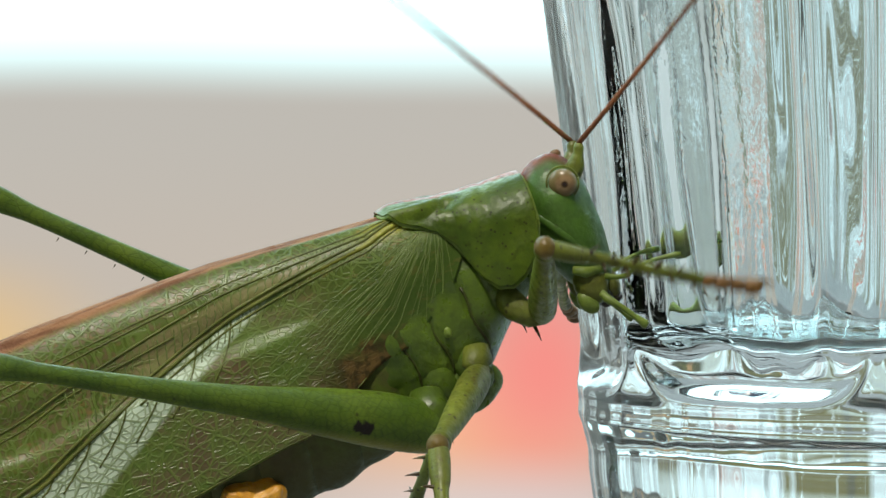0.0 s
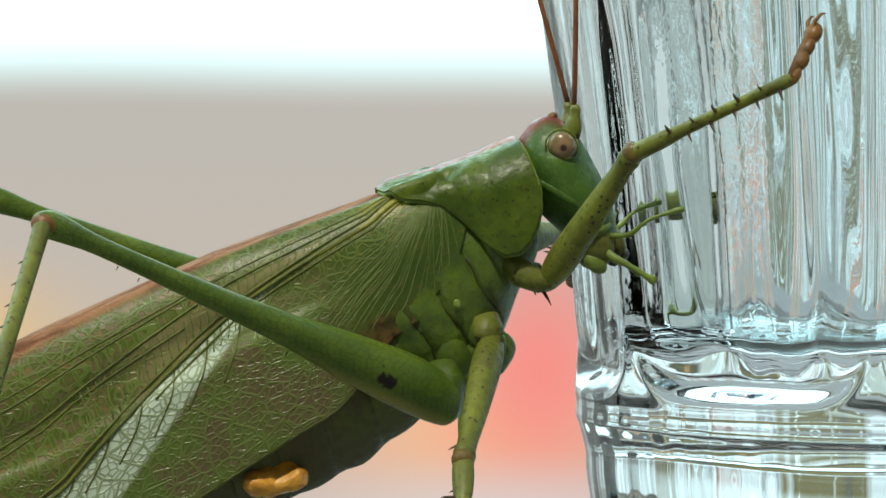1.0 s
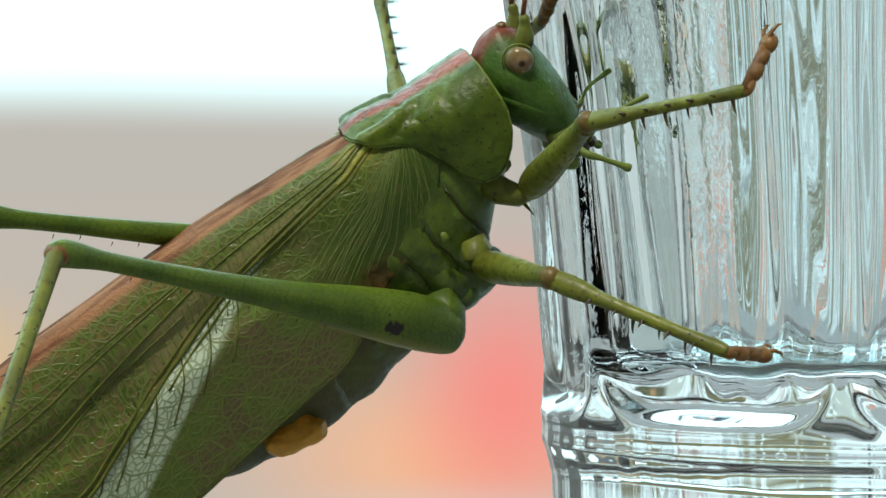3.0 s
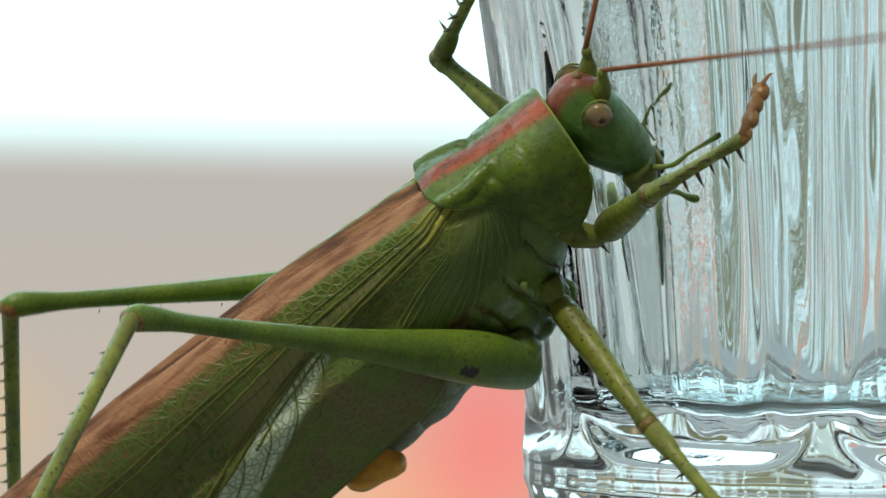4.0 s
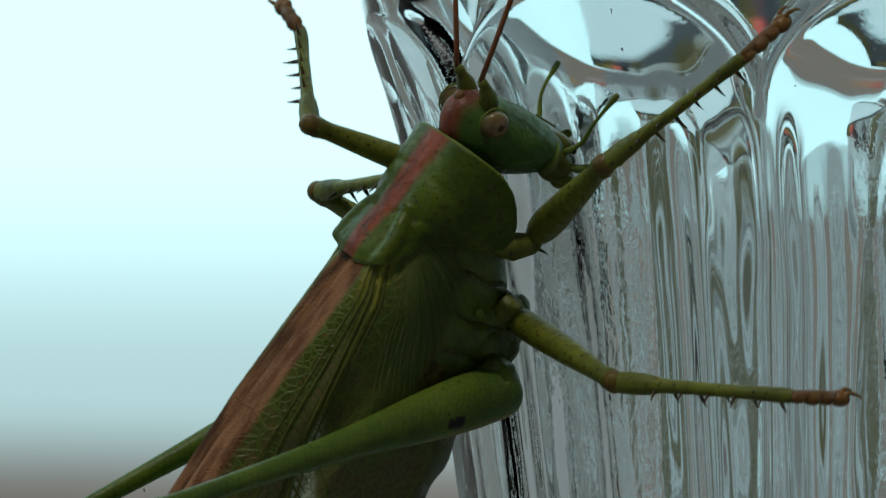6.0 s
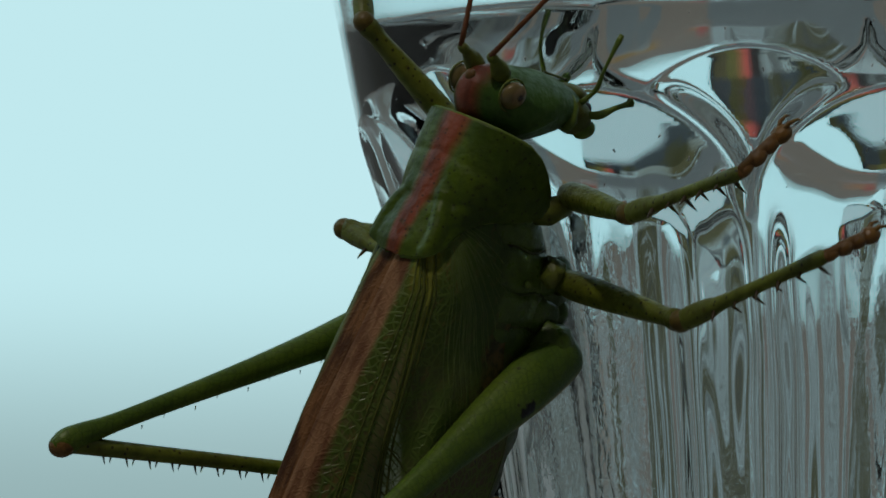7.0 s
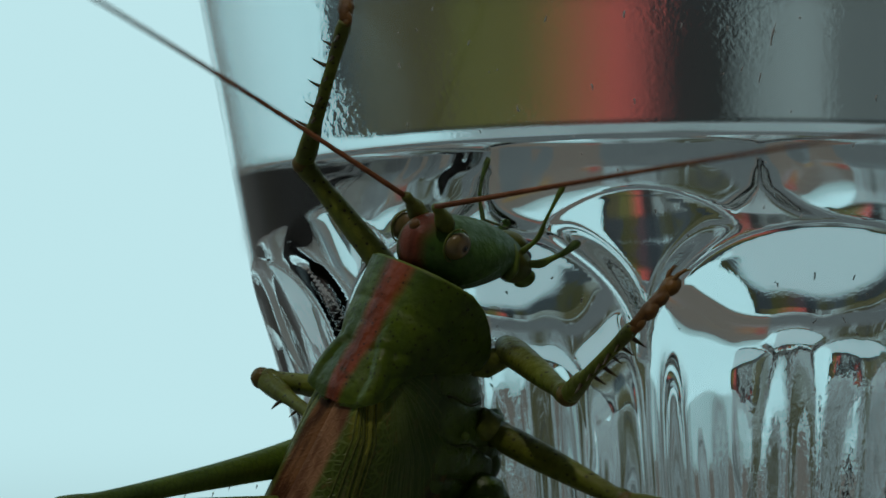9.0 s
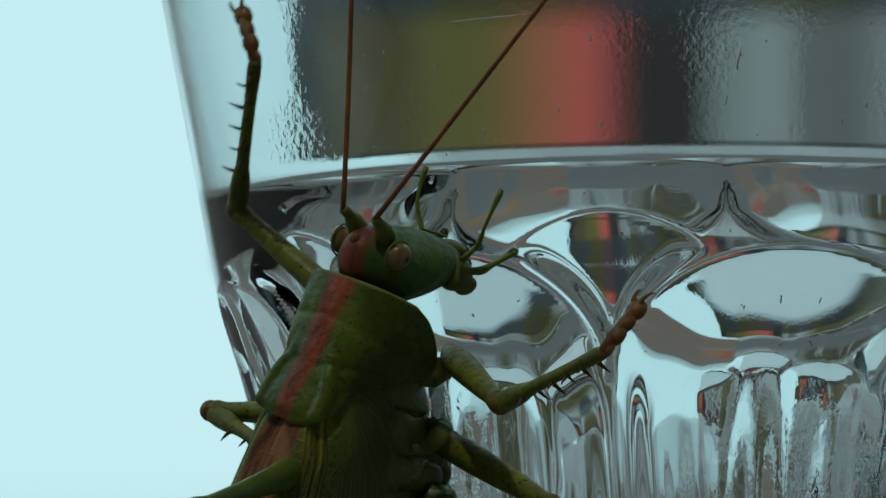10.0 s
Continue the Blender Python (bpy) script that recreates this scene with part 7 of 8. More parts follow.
    walk(limbs["LM"][0], [(0, pose(0.00240, 0.00300, -0.00960, -0.1, 15.5, 91.2)),  (0.25, pose(0.00240, 0.00300, -0.00960, -0.2, 18.0, 92.0)),
        (0.5, pose(0.00240, 0.00300, -0.00960, -0.3, 23.6, 94.1)),  (0.75, pose(0.00240, 0.00300, -0.00960, -0.2, 29.1, 96.3)),
        (1, pose(0.00240, 0.00300, -0.00960, -0.1, 31.6, 97.4)),  (1.25, pose(0.00240, 0.00300, -0.00960, -0.2, 31.2, 96.4)),
        (1.5, pose(0.00240, 0.00300, -0.00960, -0.6, 30.0, 93.9)),  (1.75, pose(0.00240, 0.00300, -0.00960, -0.9, 28.2, 90.9)),
        (2, pose(0.00240, 0.00300, -0.00960, -1.1, 26.1, 88.1)),  (2.2, pose(0.00240, 0.00300, -0.00960, -1.1, 24.3, 86.3)),
        (2.5, pose(0.00240, 0.00300, -0.00960, 0.3, 11.9, 83.7)),  (2.625, pose(0.00240, 0.00300, -0.00960, 1.9, 0.6, 82.5)),
        (2.75, pose(0.00240, 0.00300, -0.00960, 3.7, -10.7, 81.0)),  (2.833, pose(0.00240, 0.00300, -0.00960, 4.9, -18.0, 80.4)),
        (2.917, pose(0.00240, 0.00300, -0.00960, 6.3, -25.2, 79.6)),  (3, pose(0.00240, 0.00300, -0.00960, 7.9, -32.4, 78.5)),
        (3.3, pose(0.00240, 0.00300, -0.00960, 10.3, -42.5, 77.0)),  (3.367, pose(0.00240, 0.00300, -0.00960, 5.3, -29.5, 83.9)),
        (3.433, pose(0.00240, 0.00300, -0.00960, 2.3, -16.2, 89.0)),  (3.5, pose(0.00240, 0.00300, -0.00960, 0.7, -2.7, 93.2)),
        (3.75, pose(0.00240, 0.00300, -0.00960, 0.4, 1.8, 93.9)),  (4, pose(0.00240, 0.00300, -0.00960, 0.3, 3.2, 94.6)),
        (4.067, pose(0.00240, 0.00300, -0.00960, -0.2, -14.6, 98.7)),  (4.133, pose(0.00240, 0.00300, -0.00960, -2.3, -32.3, 103.5)),
        (4.2, pose(0.00240, 0.00300, -0.00960, -7.2, -49.7, 110.8)),  (4.275, pose(0.00240, 0.00300, -0.00960, -3.9, -50.5, 104.9)),
        (4.35, pose(0.00240, 0.00300, -0.00960, -0.5, -51.0, 98.8)),  (4.425, pose(0.00240, 0.00300, -0.00960, 3.0, -51.3, 92.7)),
        (4.5, pose(0.00240, 0.00300, -0.00960, 6.6, -51.4, 86.5)),  (4.8, pose(0.00240, 0.00300, -0.00960, 2.0, -30.3, 92.7)),
        (5.1, pose(0.00240, 0.00300, -0.00960, 2.0, -55.6, 94.7)),  (5.25, pose(0.00240, 0.00300, -0.00960, 2.2, -52.8, 94.2)),
        (5.6, pose(0.00240, 0.00300, -0.00960, 2.4, -38.8, 92.7)),  (5.75, pose(0.00240, 0.00300, -0.00960, 2.2, -34.5, 92.7)),
        (6, pose(0.00240, 0.00300, -0.00960, 1.6, -26.5, 93.3)),  (6.25, pose(0.00240, 0.00300, -0.00960, 1.0, -18.6, 94.5)),
        (6.5, pose(0.00240, 0.00300, -0.00960, 0.5, -12.1, 95.9)),  (6.8, pose(0.00240, 0.00300, -0.00960, -0.0, -7.9, 98.1)),
        (7, pose(0.00240, 0.00300, -0.00960, -0.6, -7.1, 101.1)),  (7.2, pose(0.00240, 0.00300, -0.00960, -1.0, -6.4, 103.3)),
        (7.5, pose(0.00240, 0.00300, -0.00960, -0.9, -4.3, 103.2)),  (7.75, pose(0.00240, 0.00300, -0.00960, -0.9, -5.0, 103.4)),
        (8, pose(0.00240, 0.00300, -0.00960, -1.0, -6.6, 103.6)),  (8.25, pose(0.00240, 0.00300, -0.00960, -1.5, -14.1, 104.2)),
        (8.5, pose(0.00240, 0.00300, -0.00960, -2.0, -20.7, 104.7)),  (8.8, pose(0.00240, 0.00300, -0.00960, -2.2, -18.3, 105.7)),
        (9, pose(0.00240, 0.00300, -0.00960, -1.4, -11.8, 104.1)),  (9.25, pose(0.00240, 0.00300, -0.00960, -1.0, -7.2, 103.1)),
        (9.5, pose(0.00240, 0.00300, -0.00960, -0.8, -5.2, 102.6)),  (9.75, pose(0.00240, 0.00300, -0.00960, -1.2, -6.1, 104.8)),
        (10, pose(0.00240, 0.00300, -0.00960, -1.7, -6.9, 106.9))])
    walk(limbs["LM"][1], [(0, pose(0.00221, 0.01225, -0.01217, 153.4, 39.6, 114.0)),  (0.25, pose(0.00208, 0.01212, -0.01257, 152.3, 41.5, 114.3)),
        (0.5, pose(0.00177, 0.01177, -0.01344, 150.3, 45.9, 115.1)),  (0.75, pose(0.00148, 0.01133, -0.01427, 148.5, 51.6, 116.5)),
        (1, pose(0.00135, 0.01111, -0.01463, 148.0, 56.9, 118.4)),  (1.25, pose(0.00149, 0.01116, -0.01457, 150.7, 63.3, 123.1)),
        (1.5, pose(0.00183, 0.01130, -0.01440, 160.8, 71.4, 135.3)),  (1.75, pose(0.00226, 0.01146, -0.01414, -174.7, 77.9, 161.8)),
        (2, pose(0.00269, 0.01162, -0.01382, -141.5, 80.2, -163.1)),  (2.2, pose(0.00297, 0.01173, -0.01355, -127.7, 81.1, -147.7)),
        (2.5, pose(0.00343, 0.01234, -0.01157, 129.2, 82.4, 113.4)),  (2.625, pose(0.00365, 0.01252, -0.00969, 81.5, 59.8, 77.6)),
        (2.75, pose(0.00387, 0.01232, -0.00781, 69.3, 35.4, 78.7)),  (2.833, pose(0.00392, 0.01200, -0.00664, 4.9, 23.5, 56.0)),
        (2.917, pose(0.00397, 0.01154, -0.00551, -48.2, 0.5, 55.7)),  (3, pose(0.00402, 0.01094, -0.00446, -103.3, -13.3, 74.3)),
        (3.3, pose(0.00399, 0.00990, -0.00312, -150.1, -25.3, 71.5)),  (3.367, pose(0.00328, 0.01131, -0.00487, 157.3, -5.1, 95.0)),
        (3.433, pose(0.00256, 0.01222, -0.00693, 111.0, 25.2, 94.8)),  (3.5, pose(0.00186, 0.01257, -0.00915, 47.5, 42.8, 64.7)),
        (3.75, pose(0.00174, 0.01257, -0.00991, 55.3, 52.2, 64.1)),  (4, pose(0.00163, 0.01255, -0.01013, 72.6, 57.2, 72.7)),
        (4.067, pose(0.00100, 0.01218, -0.00718, 112.8, 42.0, 96.1)),  (4.133, pose(0.00051, 0.01089, -0.00447, 137.9, 21.2, 101.6)),
        (4.2, pose(0.00020, 0.00880, -0.00228, 159.3, 0.3, 97.7)),  (4.275, pose(0.00083, 0.00890, -0.00220, 169.2, -30.7, 79.3)),
        (4.35, pose(0.00148, 0.00897, -0.00214, -159.7, -54.2, 41.8)),  (4.425, pose(0.00212, 0.00899, -0.00211, -104.8, -51.5, -18.9)),
        (4.5, pose(0.00277, 0.00898, -0.00210, -78.8, -25.8, -51.4)),  (4.8, pose(0.00201, 0.01128, -0.00476, -75.2, -17.7, -60.9)),
        (5.1, pose(0.00196, 0.00841, -0.00168, -73.6, -11.2, -62.8)),  (5.25, pose(0.00198, 0.00879, -0.00195, -74.1, -13.7, -63.0)),
        (5.6, pose(0.00205, 0.01047, -0.00358, -76.0, -22.8, -63.9)),  (5.75, pose(0.00203, 0.01090, -0.00417, -75.6, -22.2, -65.6)),
        (6, pose(0.00190, 0.01158, -0.00532, -74.4, -18.3, -70.8)),  (6.25, pose(0.00169, 0.01207, -0.00654, -73.3, -12.6, -77.6)),
        (6.5, pose(0.00143, 0.01233, -0.00758, -72.9, -7.2, -84.4)),  (6.8, pose(0.00107, 0.01241, -0.00828, -73.1, -4.3, -91.1)),
        (7, pose(0.00057, 0.01235, -0.00841, -73.2, -4.9, -95.5)),  (7.2, pose(0.00021, 0.01228, -0.00853, -73.2, -5.8, -98.2)),
        (7.5, pose(0.00021, 0.01232, -0.00888, -73.1, -6.3, -94.5)),  (7.75, pose(0.00018, 0.01230, -0.00877, -73.2, -6.1, -97.6)),
        (8, pose(0.00015, 0.01227, -0.00850, -73.3, -5.7, -101.1)),  (8.25, pose(0.00012, 0.01203, -0.00726, -73.4, -4.7, -101.7)),
        (8.5, pose(0.00012, 0.01169, -0.00621, -73.5, -4.0, -101.9)),  (8.8, pose(-0.00007, 0.01177, -0.00659, -73.2, -6.5, -100.8)),
        (9, pose(0.00011, 0.01211, -0.00764, -72.9, -8.5, -99.7)),  (9.25, pose(0.00024, 0.01228, -0.00839, -72.7, -10.4, -99.8)),
        (9.5, pose(0.00031, 0.01233, -0.00873, -72.6, -11.4, -99.8)),  (9.75, pose(-0.00004, 0.01223, -0.00859, -72.6, -11.5, -99.4)),
        (10, pose(-0.00038, 0.01212, -0.00844, -72.6, -11.6, -98.9))])
    walk(limbs["LM"][2], [(0, pose(-0.00104, 0.01956, -0.01881, 55.7, 57.0, 96.9)),  (0.25, pose(-0.00113, 0.01922, -0.01946, 57.8, 61.5, 97.9)),
        (0.5, pose(-0.00130, 0.01832, -0.02092, 64.4, 72.0, 101.9)),  (0.75, pose(-0.00141, 0.01712, -0.02242, 80.5, 82.1, 115.5)),
        (1, pose(-0.00135, 0.01610, -0.02334, 106.4, 86.1, 140.3)),  (1.25, pose(-0.00107, 0.01508, -0.02386, 70.9, 85.8, 104.8)),
        (1.5, pose(-0.00053, 0.01362, -0.02426, 35.1, 81.3, 69.4)),  (1.75, pose(0.00020, 0.01214, -0.02431, 25.4, 74.1, 60.3)),
        (2, pose(0.00100, 0.01110, -0.02407, 23.9, 66.9, 59.6)),  (2.2, pose(0.00160, 0.01087, -0.02382, 25.6, 62.2, 62.2)),
        (2.5, pose(0.00289, 0.01359, -0.02188, 29.7, 45.9, 69.9)),  (2.625, pose(0.00478, 0.01762, -0.01868, 29.2, 29.1, 73.0)),
        (2.75, pose(0.00553, 0.02063, -0.01383, 27.8, 12.3, 76.0)),  (2.833, pose(0.00926, 0.01991, -0.01078, 25.7, 1.5, 76.9)),
        (2.917, pose(0.00983, 0.02014, -0.00560, 23.5, -9.2, 78.3)),  (3, pose(0.00676, 0.02069, -0.00206, 20.8, -19.9, 80.1)),
        (3.3, pose(0.00698, 0.01881, 0.00132, 16.4, -32.3, 81.9)),  (3.367, pose(0.00238, 0.02162, -0.00394, 23.5, 2.9, 72.8)),
        (3.433, pose(0.00178, 0.02160, -0.01134, 25.9, 38.8, 66.5)),  (3.5, pose(0.00512, 0.01947, -0.01622, 18.9, 74.5, 53.2)),
        (3.75, pose(0.00452, 0.01830, -0.01813, -93.7, 39.4, -76.2)),  (4, pose(0.00330, 0.01793, -0.01888, -66.5, -26.1, -88.3)),
        (4.067, pose(0.00017, 0.01987, -0.01414, -81.3, -39.0, -114.9)),  (4.133, pose(-0.00145, 0.02039, -0.00824, -88.9, -56.3, -143.9)),
        (4.2, pose(-0.00120, 0.01911, -0.00233, -72.7, -73.0, 166.7)),  (4.275, pose(0.00249, 0.01769, 0.00312, 0.6, -57.5, 87.3)),
        (4.35, pose(0.00600, 0.01302, 0.00630, 13.0, -27.2, 67.7)),  (4.425, pose(0.00824, 0.00690, 0.00604, 14.0, 4.4, 56.7)),
        (4.5, pose(0.00860, 0.00166, 0.00243, 8.1, 35.5, 43.7)),  (4.8, pose(0.00682, 0.00262, -0.00159, 5.8, 25.1, 41.2)),
        (5.1, pose(0.00662, -0.00066, 0.00034, 13.4, 27.6, 51.7)),  (5.25, pose(0.00656, -0.00021, 0.00051, 14.5, 29.9, 53.0)),
        (5.6, pose(0.00628, 0.00186, 0.00044, 15.6, 36.6, 53.6)),  (5.75, pose(0.00601, 0.00213, -0.00024, 15.0, 40.0, 52.4)),
        (6, pose(0.00514, 0.00225, -0.00205, 10.8, 48.4, 46.2)),  (6.25, pose(0.00387, 0.00216, -0.00427, 1.0, 57.4, 33.9)),
        (6.5, pose(0.00244, 0.00207, -0.00628, -13.3, 63.4, 17.6)),  (6.8, pose(0.00087, 0.00205, -0.00751, -23.2, 65.5, 6.6)),
        (7, pose(-0.00043, 0.00204, -0.00752, -22.5, 64.9, 7.3)),  (7.2, pose(-0.00126, 0.00204, -0.00748, -21.9, 64.4, 8.0)),
        (7.5, pose(-0.00061, 0.00201, -0.00774, -22.1, 64.5, 7.7)),  (7.75, pose(-0.00119, 0.00205, -0.00767, -22.8, 64.8, 6.9)),
        (8, pose(-0.00184, 0.00211, -0.00747, -23.4, 65.3, 6.3)),  (8.25, pose(-0.00198, 0.00188, -0.00641, -19.7, 65.7, 10.5)),
        (8.5, pose(-0.00202, 0.00153, -0.00549, -16.0, 65.8, 14.7)),  (8.8, pose(-0.00200, 0.00162, -0.00541, -29.3, 61.3, -0.9)),
        (9, pose(-0.00162, 0.00198, -0.00611, -25.8, 63.8, 3.4)),  (9.25, pose(-0.00149, 0.00219, -0.00652, -28.4, 64.0, 0.5)),
        (9.5, pose(-0.00143, 0.00228, -0.00667, -31.0, 64.1, -2.4)),  (9.75, pose(-0.00169, 0.00218, -0.00650, -30.1, 65.0, -1.1)),
        (10, pose(-0.00195, 0.00205, -0.00635, -29.0, 65.8, 0.2))])
    walk(limbs["LH"][0], [(0, pose(0.00080, 0.00360, -0.01080, 1.1, -39.5, 176.4)),  (0.25, pose(0.00080, 0.00360, -0.01080, 1.1, -39.5, 176.4)),
        (0.5, pose(0.00080, 0.00360, -0.01080, 1.3, -39.4, 176.2)),  (0.75, pose(0.00080, 0.00360, -0.01080, 1.5, -39.4, 175.9)),
        (1, pose(0.00080, 0.00360, -0.01080, 1.7, -39.4, 175.5)),  (1.25, pose(0.00080, 0.00360, -0.01080, 2.4, -39.3, 174.4)),
        (1.5, pose(0.00080, 0.00360, -0.01080, 3.0, -39.1, 173.6)),  (1.75, pose(0.00080, 0.00360, -0.01080, -0.1, -39.3, 178.3)),
        (2, pose(0.00080, 0.00360, -0.01080, -5.6, -39.2, -173.4)),  (2.2, pose(0.00080, 0.00360, -0.01080, -7.7, -39.1, -170.1)),
        (2.5, pose(0.00080, 0.00360, -0.01080, -7.9, -39.6, -169.9)),  (2.75, pose(0.00080, 0.00360, -0.01080, -8.1, -40.3, -169.7)),
        (3, pose(0.00080, 0.00360, -0.01080, -8.3, -41.0, -169.5)),  (3.3, pose(0.00080, 0.00360, -0.01080, -8.3, -41.4, -169.4)),
        (3.5, pose(0.00080, 0.00360, -0.01080, -2.6, -38.7, -177.8)),  (3.75, pose(0.00080, 0.00360, -0.01080, 0.3, -36.0, 177.6)),
        (4, pose(0.00080, 0.00360, -0.01080, 3.0, -32.4, 173.2)),  (4.2, pose(0.00080, 0.00360, -0.01080, 6.8, -24.5, 166.0)),
        (4.5, pose(0.00080, 0.00360, -0.01080, 8.6, -16.6, 161.2)),  (4.8, pose(0.00080, 0.00360, -0.01080, 5.9, -14.7, 166.3)),
        (5.1, pose(0.00080, 0.00360, -0.01080, 3.4, -19.5, 171.6)),  (5.25, pose(0.00080, 0.00360, -0.01080, 3.4, -18.8, 171.6)),
        (5.6, pose(0.00080, 0.00360, -0.01080, 3.3, -16.3, 171.6)),  (5.75, pose(0.00080, 0.00360, -0.01080, 3.3, -17.7, 171.7)),
        (6, pose(0.00080, 0.00360, -0.01080, 3.5, -25.1, 171.9)),  (6.25, pose(0.00080, 0.00360, -0.01080, 3.6, -35.9, 172.4)),
        (6.5, pose(0.00080, 0.00360, -0.01080, 3.5, -45.7, 173.1)),  (6.8, pose(0.00080, 0.00360, -0.01080, 3.0, -51.0, 173.9)),
        (7, pose(0.00080, 0.00360, -0.01080, 2.8, -50.2, 174.3)),  (7.2, pose(0.00080, 0.00360, -0.01080, 2.5, -49.4, 174.6)),
        (7.5, pose(0.00080, 0.00360, -0.01080, 2.1, -50.9, 175.3)),  (7.75, pose(0.00080, 0.00360, -0.01080, 2.6, -53.0, 174.6)),
        (8, pose(0.00080, 0.00360, -0.01080, 3.7, -55.2, 173.3)),  (8.25, pose(0.00080, 0.00360, -0.01080, 5.8, -56.6, 170.5)),
        (8.5, pose(0.00080, 0.00360, -0.01080, 7.8, -58.0, 168.1)),  (8.8, pose(0.00080, 0.00360, -0.01080, -13.7, -60.6, -164.6)),
        (9, pose(0.00080, 0.00360, -0.01080, -9.6, -61.0, -169.8)),  (9.25, pose(0.00080, 0.00360, -0.01080, -17.4, -62.7, -160.5)),
        (9.5, pose(0.00080, 0.00360, -0.01080, -30.7, -63.3, -144.5)),  (9.75, pose(0.00080, 0.00360, -0.01080, -40.4, -60.7, -132.2)),
        (10, pose(0.00080, 0.00360, -0.01080, -44.6, -58.5, -126.3))])
    walk(limbs["LH"][1], [(0, pose(-0.02039, 0.00492, 0.00668, 109.4, 49.2, 113.9)),  (0.25, pose(-0.02039, 0.00494, 0.00668, 109.7, 49.2, 114.1)),
        (0.5, pose(-0.02039, 0.00502, 0.00667, 110.2, 49.3, 114.7)),  (0.75, pose(-0.02038, 0.00513, 0.00667, 110.8, 49.4, 115.4)),
        (1, pose(-0.02038, 0.00528, 0.00666, 111.2, 49.7, 115.8)),  (1.25, pose(-0.02039, 0.00567, 0.00661, 111.5, 50.4, 116.2)),
        (1.5, pose(-0.02039, 0.00600, 0.00656, 112.1, 51.4, 116.9)),  (1.75, pose(-0.02046, 0.00424, 0.00663, 113.6, 52.5, 118.5)),
        (2, pose(-0.02036, 0.00115, 0.00659, 116.4, 53.5, 121.6)),  (2.2, pose(-0.02023, -0.00007, 0.00653, 118.9, 54.2, 124.3)),
        (2.5, pose(-0.02007, -0.00013, 0.00671, 123.9, 54.7, 129.7)),  (2.75, pose(-0.01984, -0.00016, 0.00698, 129.0, 54.7, 135.3)),
        (3, pose(-0.01962, -0.00017, 0.00723, 133.9, 54.8, 140.6)),  (3.3, pose(-0.01949, -0.00018, 0.00738, 138.8, 55.6, 145.9)),
        (3.5, pose(-0.02065, 0.00279, 0.00640, 140.3, 58.9, 147.2)),  (3.75, pose(-0.02143, 0.00454, 0.00536, 142.3, 60.6, 149.3)),
        (4, pose(-0.02225, 0.00634, 0.00394, 143.4, 61.3, 150.4)),  (4.2, pose(-0.02348, 0.00965, 0.00060, 141.9, 57.6, 149.0)),
        (4.5, pose(-0.02414, 0.01209, -0.00293, 143.7, 53.6, 151.3)),  (4.8, pose(-0.02503, 0.00992, -0.00381, 140.7, 52.3, 148.1)),
        (5.1, pose(-0.02485, 0.00737, -0.00163, 139.7, 50.1, 147.1)),  (5.25, pose(-0.02496, 0.00738, -0.00194, 139.5, 51.4, 146.9)),
        (5.6, pose(-0.02531, 0.00744, -0.00308, 138.2, 58.7, 145.0)),  (5.75, pose(-0.02512, 0.00739, -0.00243, 137.0, 62.7, 143.4)),
        (6, pose(-0.02386, 0.00709, 0.00086, 130.8, 73.4, 136.4)),  (6.25, pose(-0.02129, 0.00653, 0.00531, 85.6, 84.9, 90.3)),
        (6.5, pose(-0.01825, 0.00590, 0.00890, -8.8, 79.8, -4.9)),  (6.8, pose(-0.01642, 0.00543, 0.01057, -23.0, 73.6, -19.5)),
        (7, pose(-0.01671, 0.00535, 0.01033, -28.2, 72.6, -24.5)),  (7.2, pose(-0.01700, 0.00527, 0.01009, -30.5, 72.1, -26.8)),
        (7.5, pose(-0.01647, 0.00503, 0.01055, -47.6, 78.8, -43.0)),  (7.75, pose(-0.01566, 0.00516, 0.01117, -46.8, 78.3, -42.3)),
        (8, pose(-0.01477, 0.00544, 0.01179, -44.2, 77.4, -39.7)),  (8.25, pose(-0.01412, 0.00609, 0.01216, -19.7, 74.3, -16.1)),
        (8.5, pose(-0.01344, 0.00660, 0.01253, -2.7, 69.9, -0.1)),  (8.8, pose(-0.01222, 0.00002, 0.01316, -0.2, 69.4, 2.3)),
        (9, pose(-0.01230, 0.00124, 0.01326, -7.5, 66.6, -5.1)),  (9.25, pose(-0.01108, -0.00061, 0.01364, -3.7, 68.8, -1.2)),
        (9.5, pose(-0.00926, -0.00359, 0.01377, 6.3, 71.9, 9.1)),  (9.75, pose(-0.00823, -0.00636, 0.01319, 30.3, 73.4, 33.1)),
        (10, pose(-0.00772, -0.00799, 0.01264, 47.3, 72.3, 50.2))])
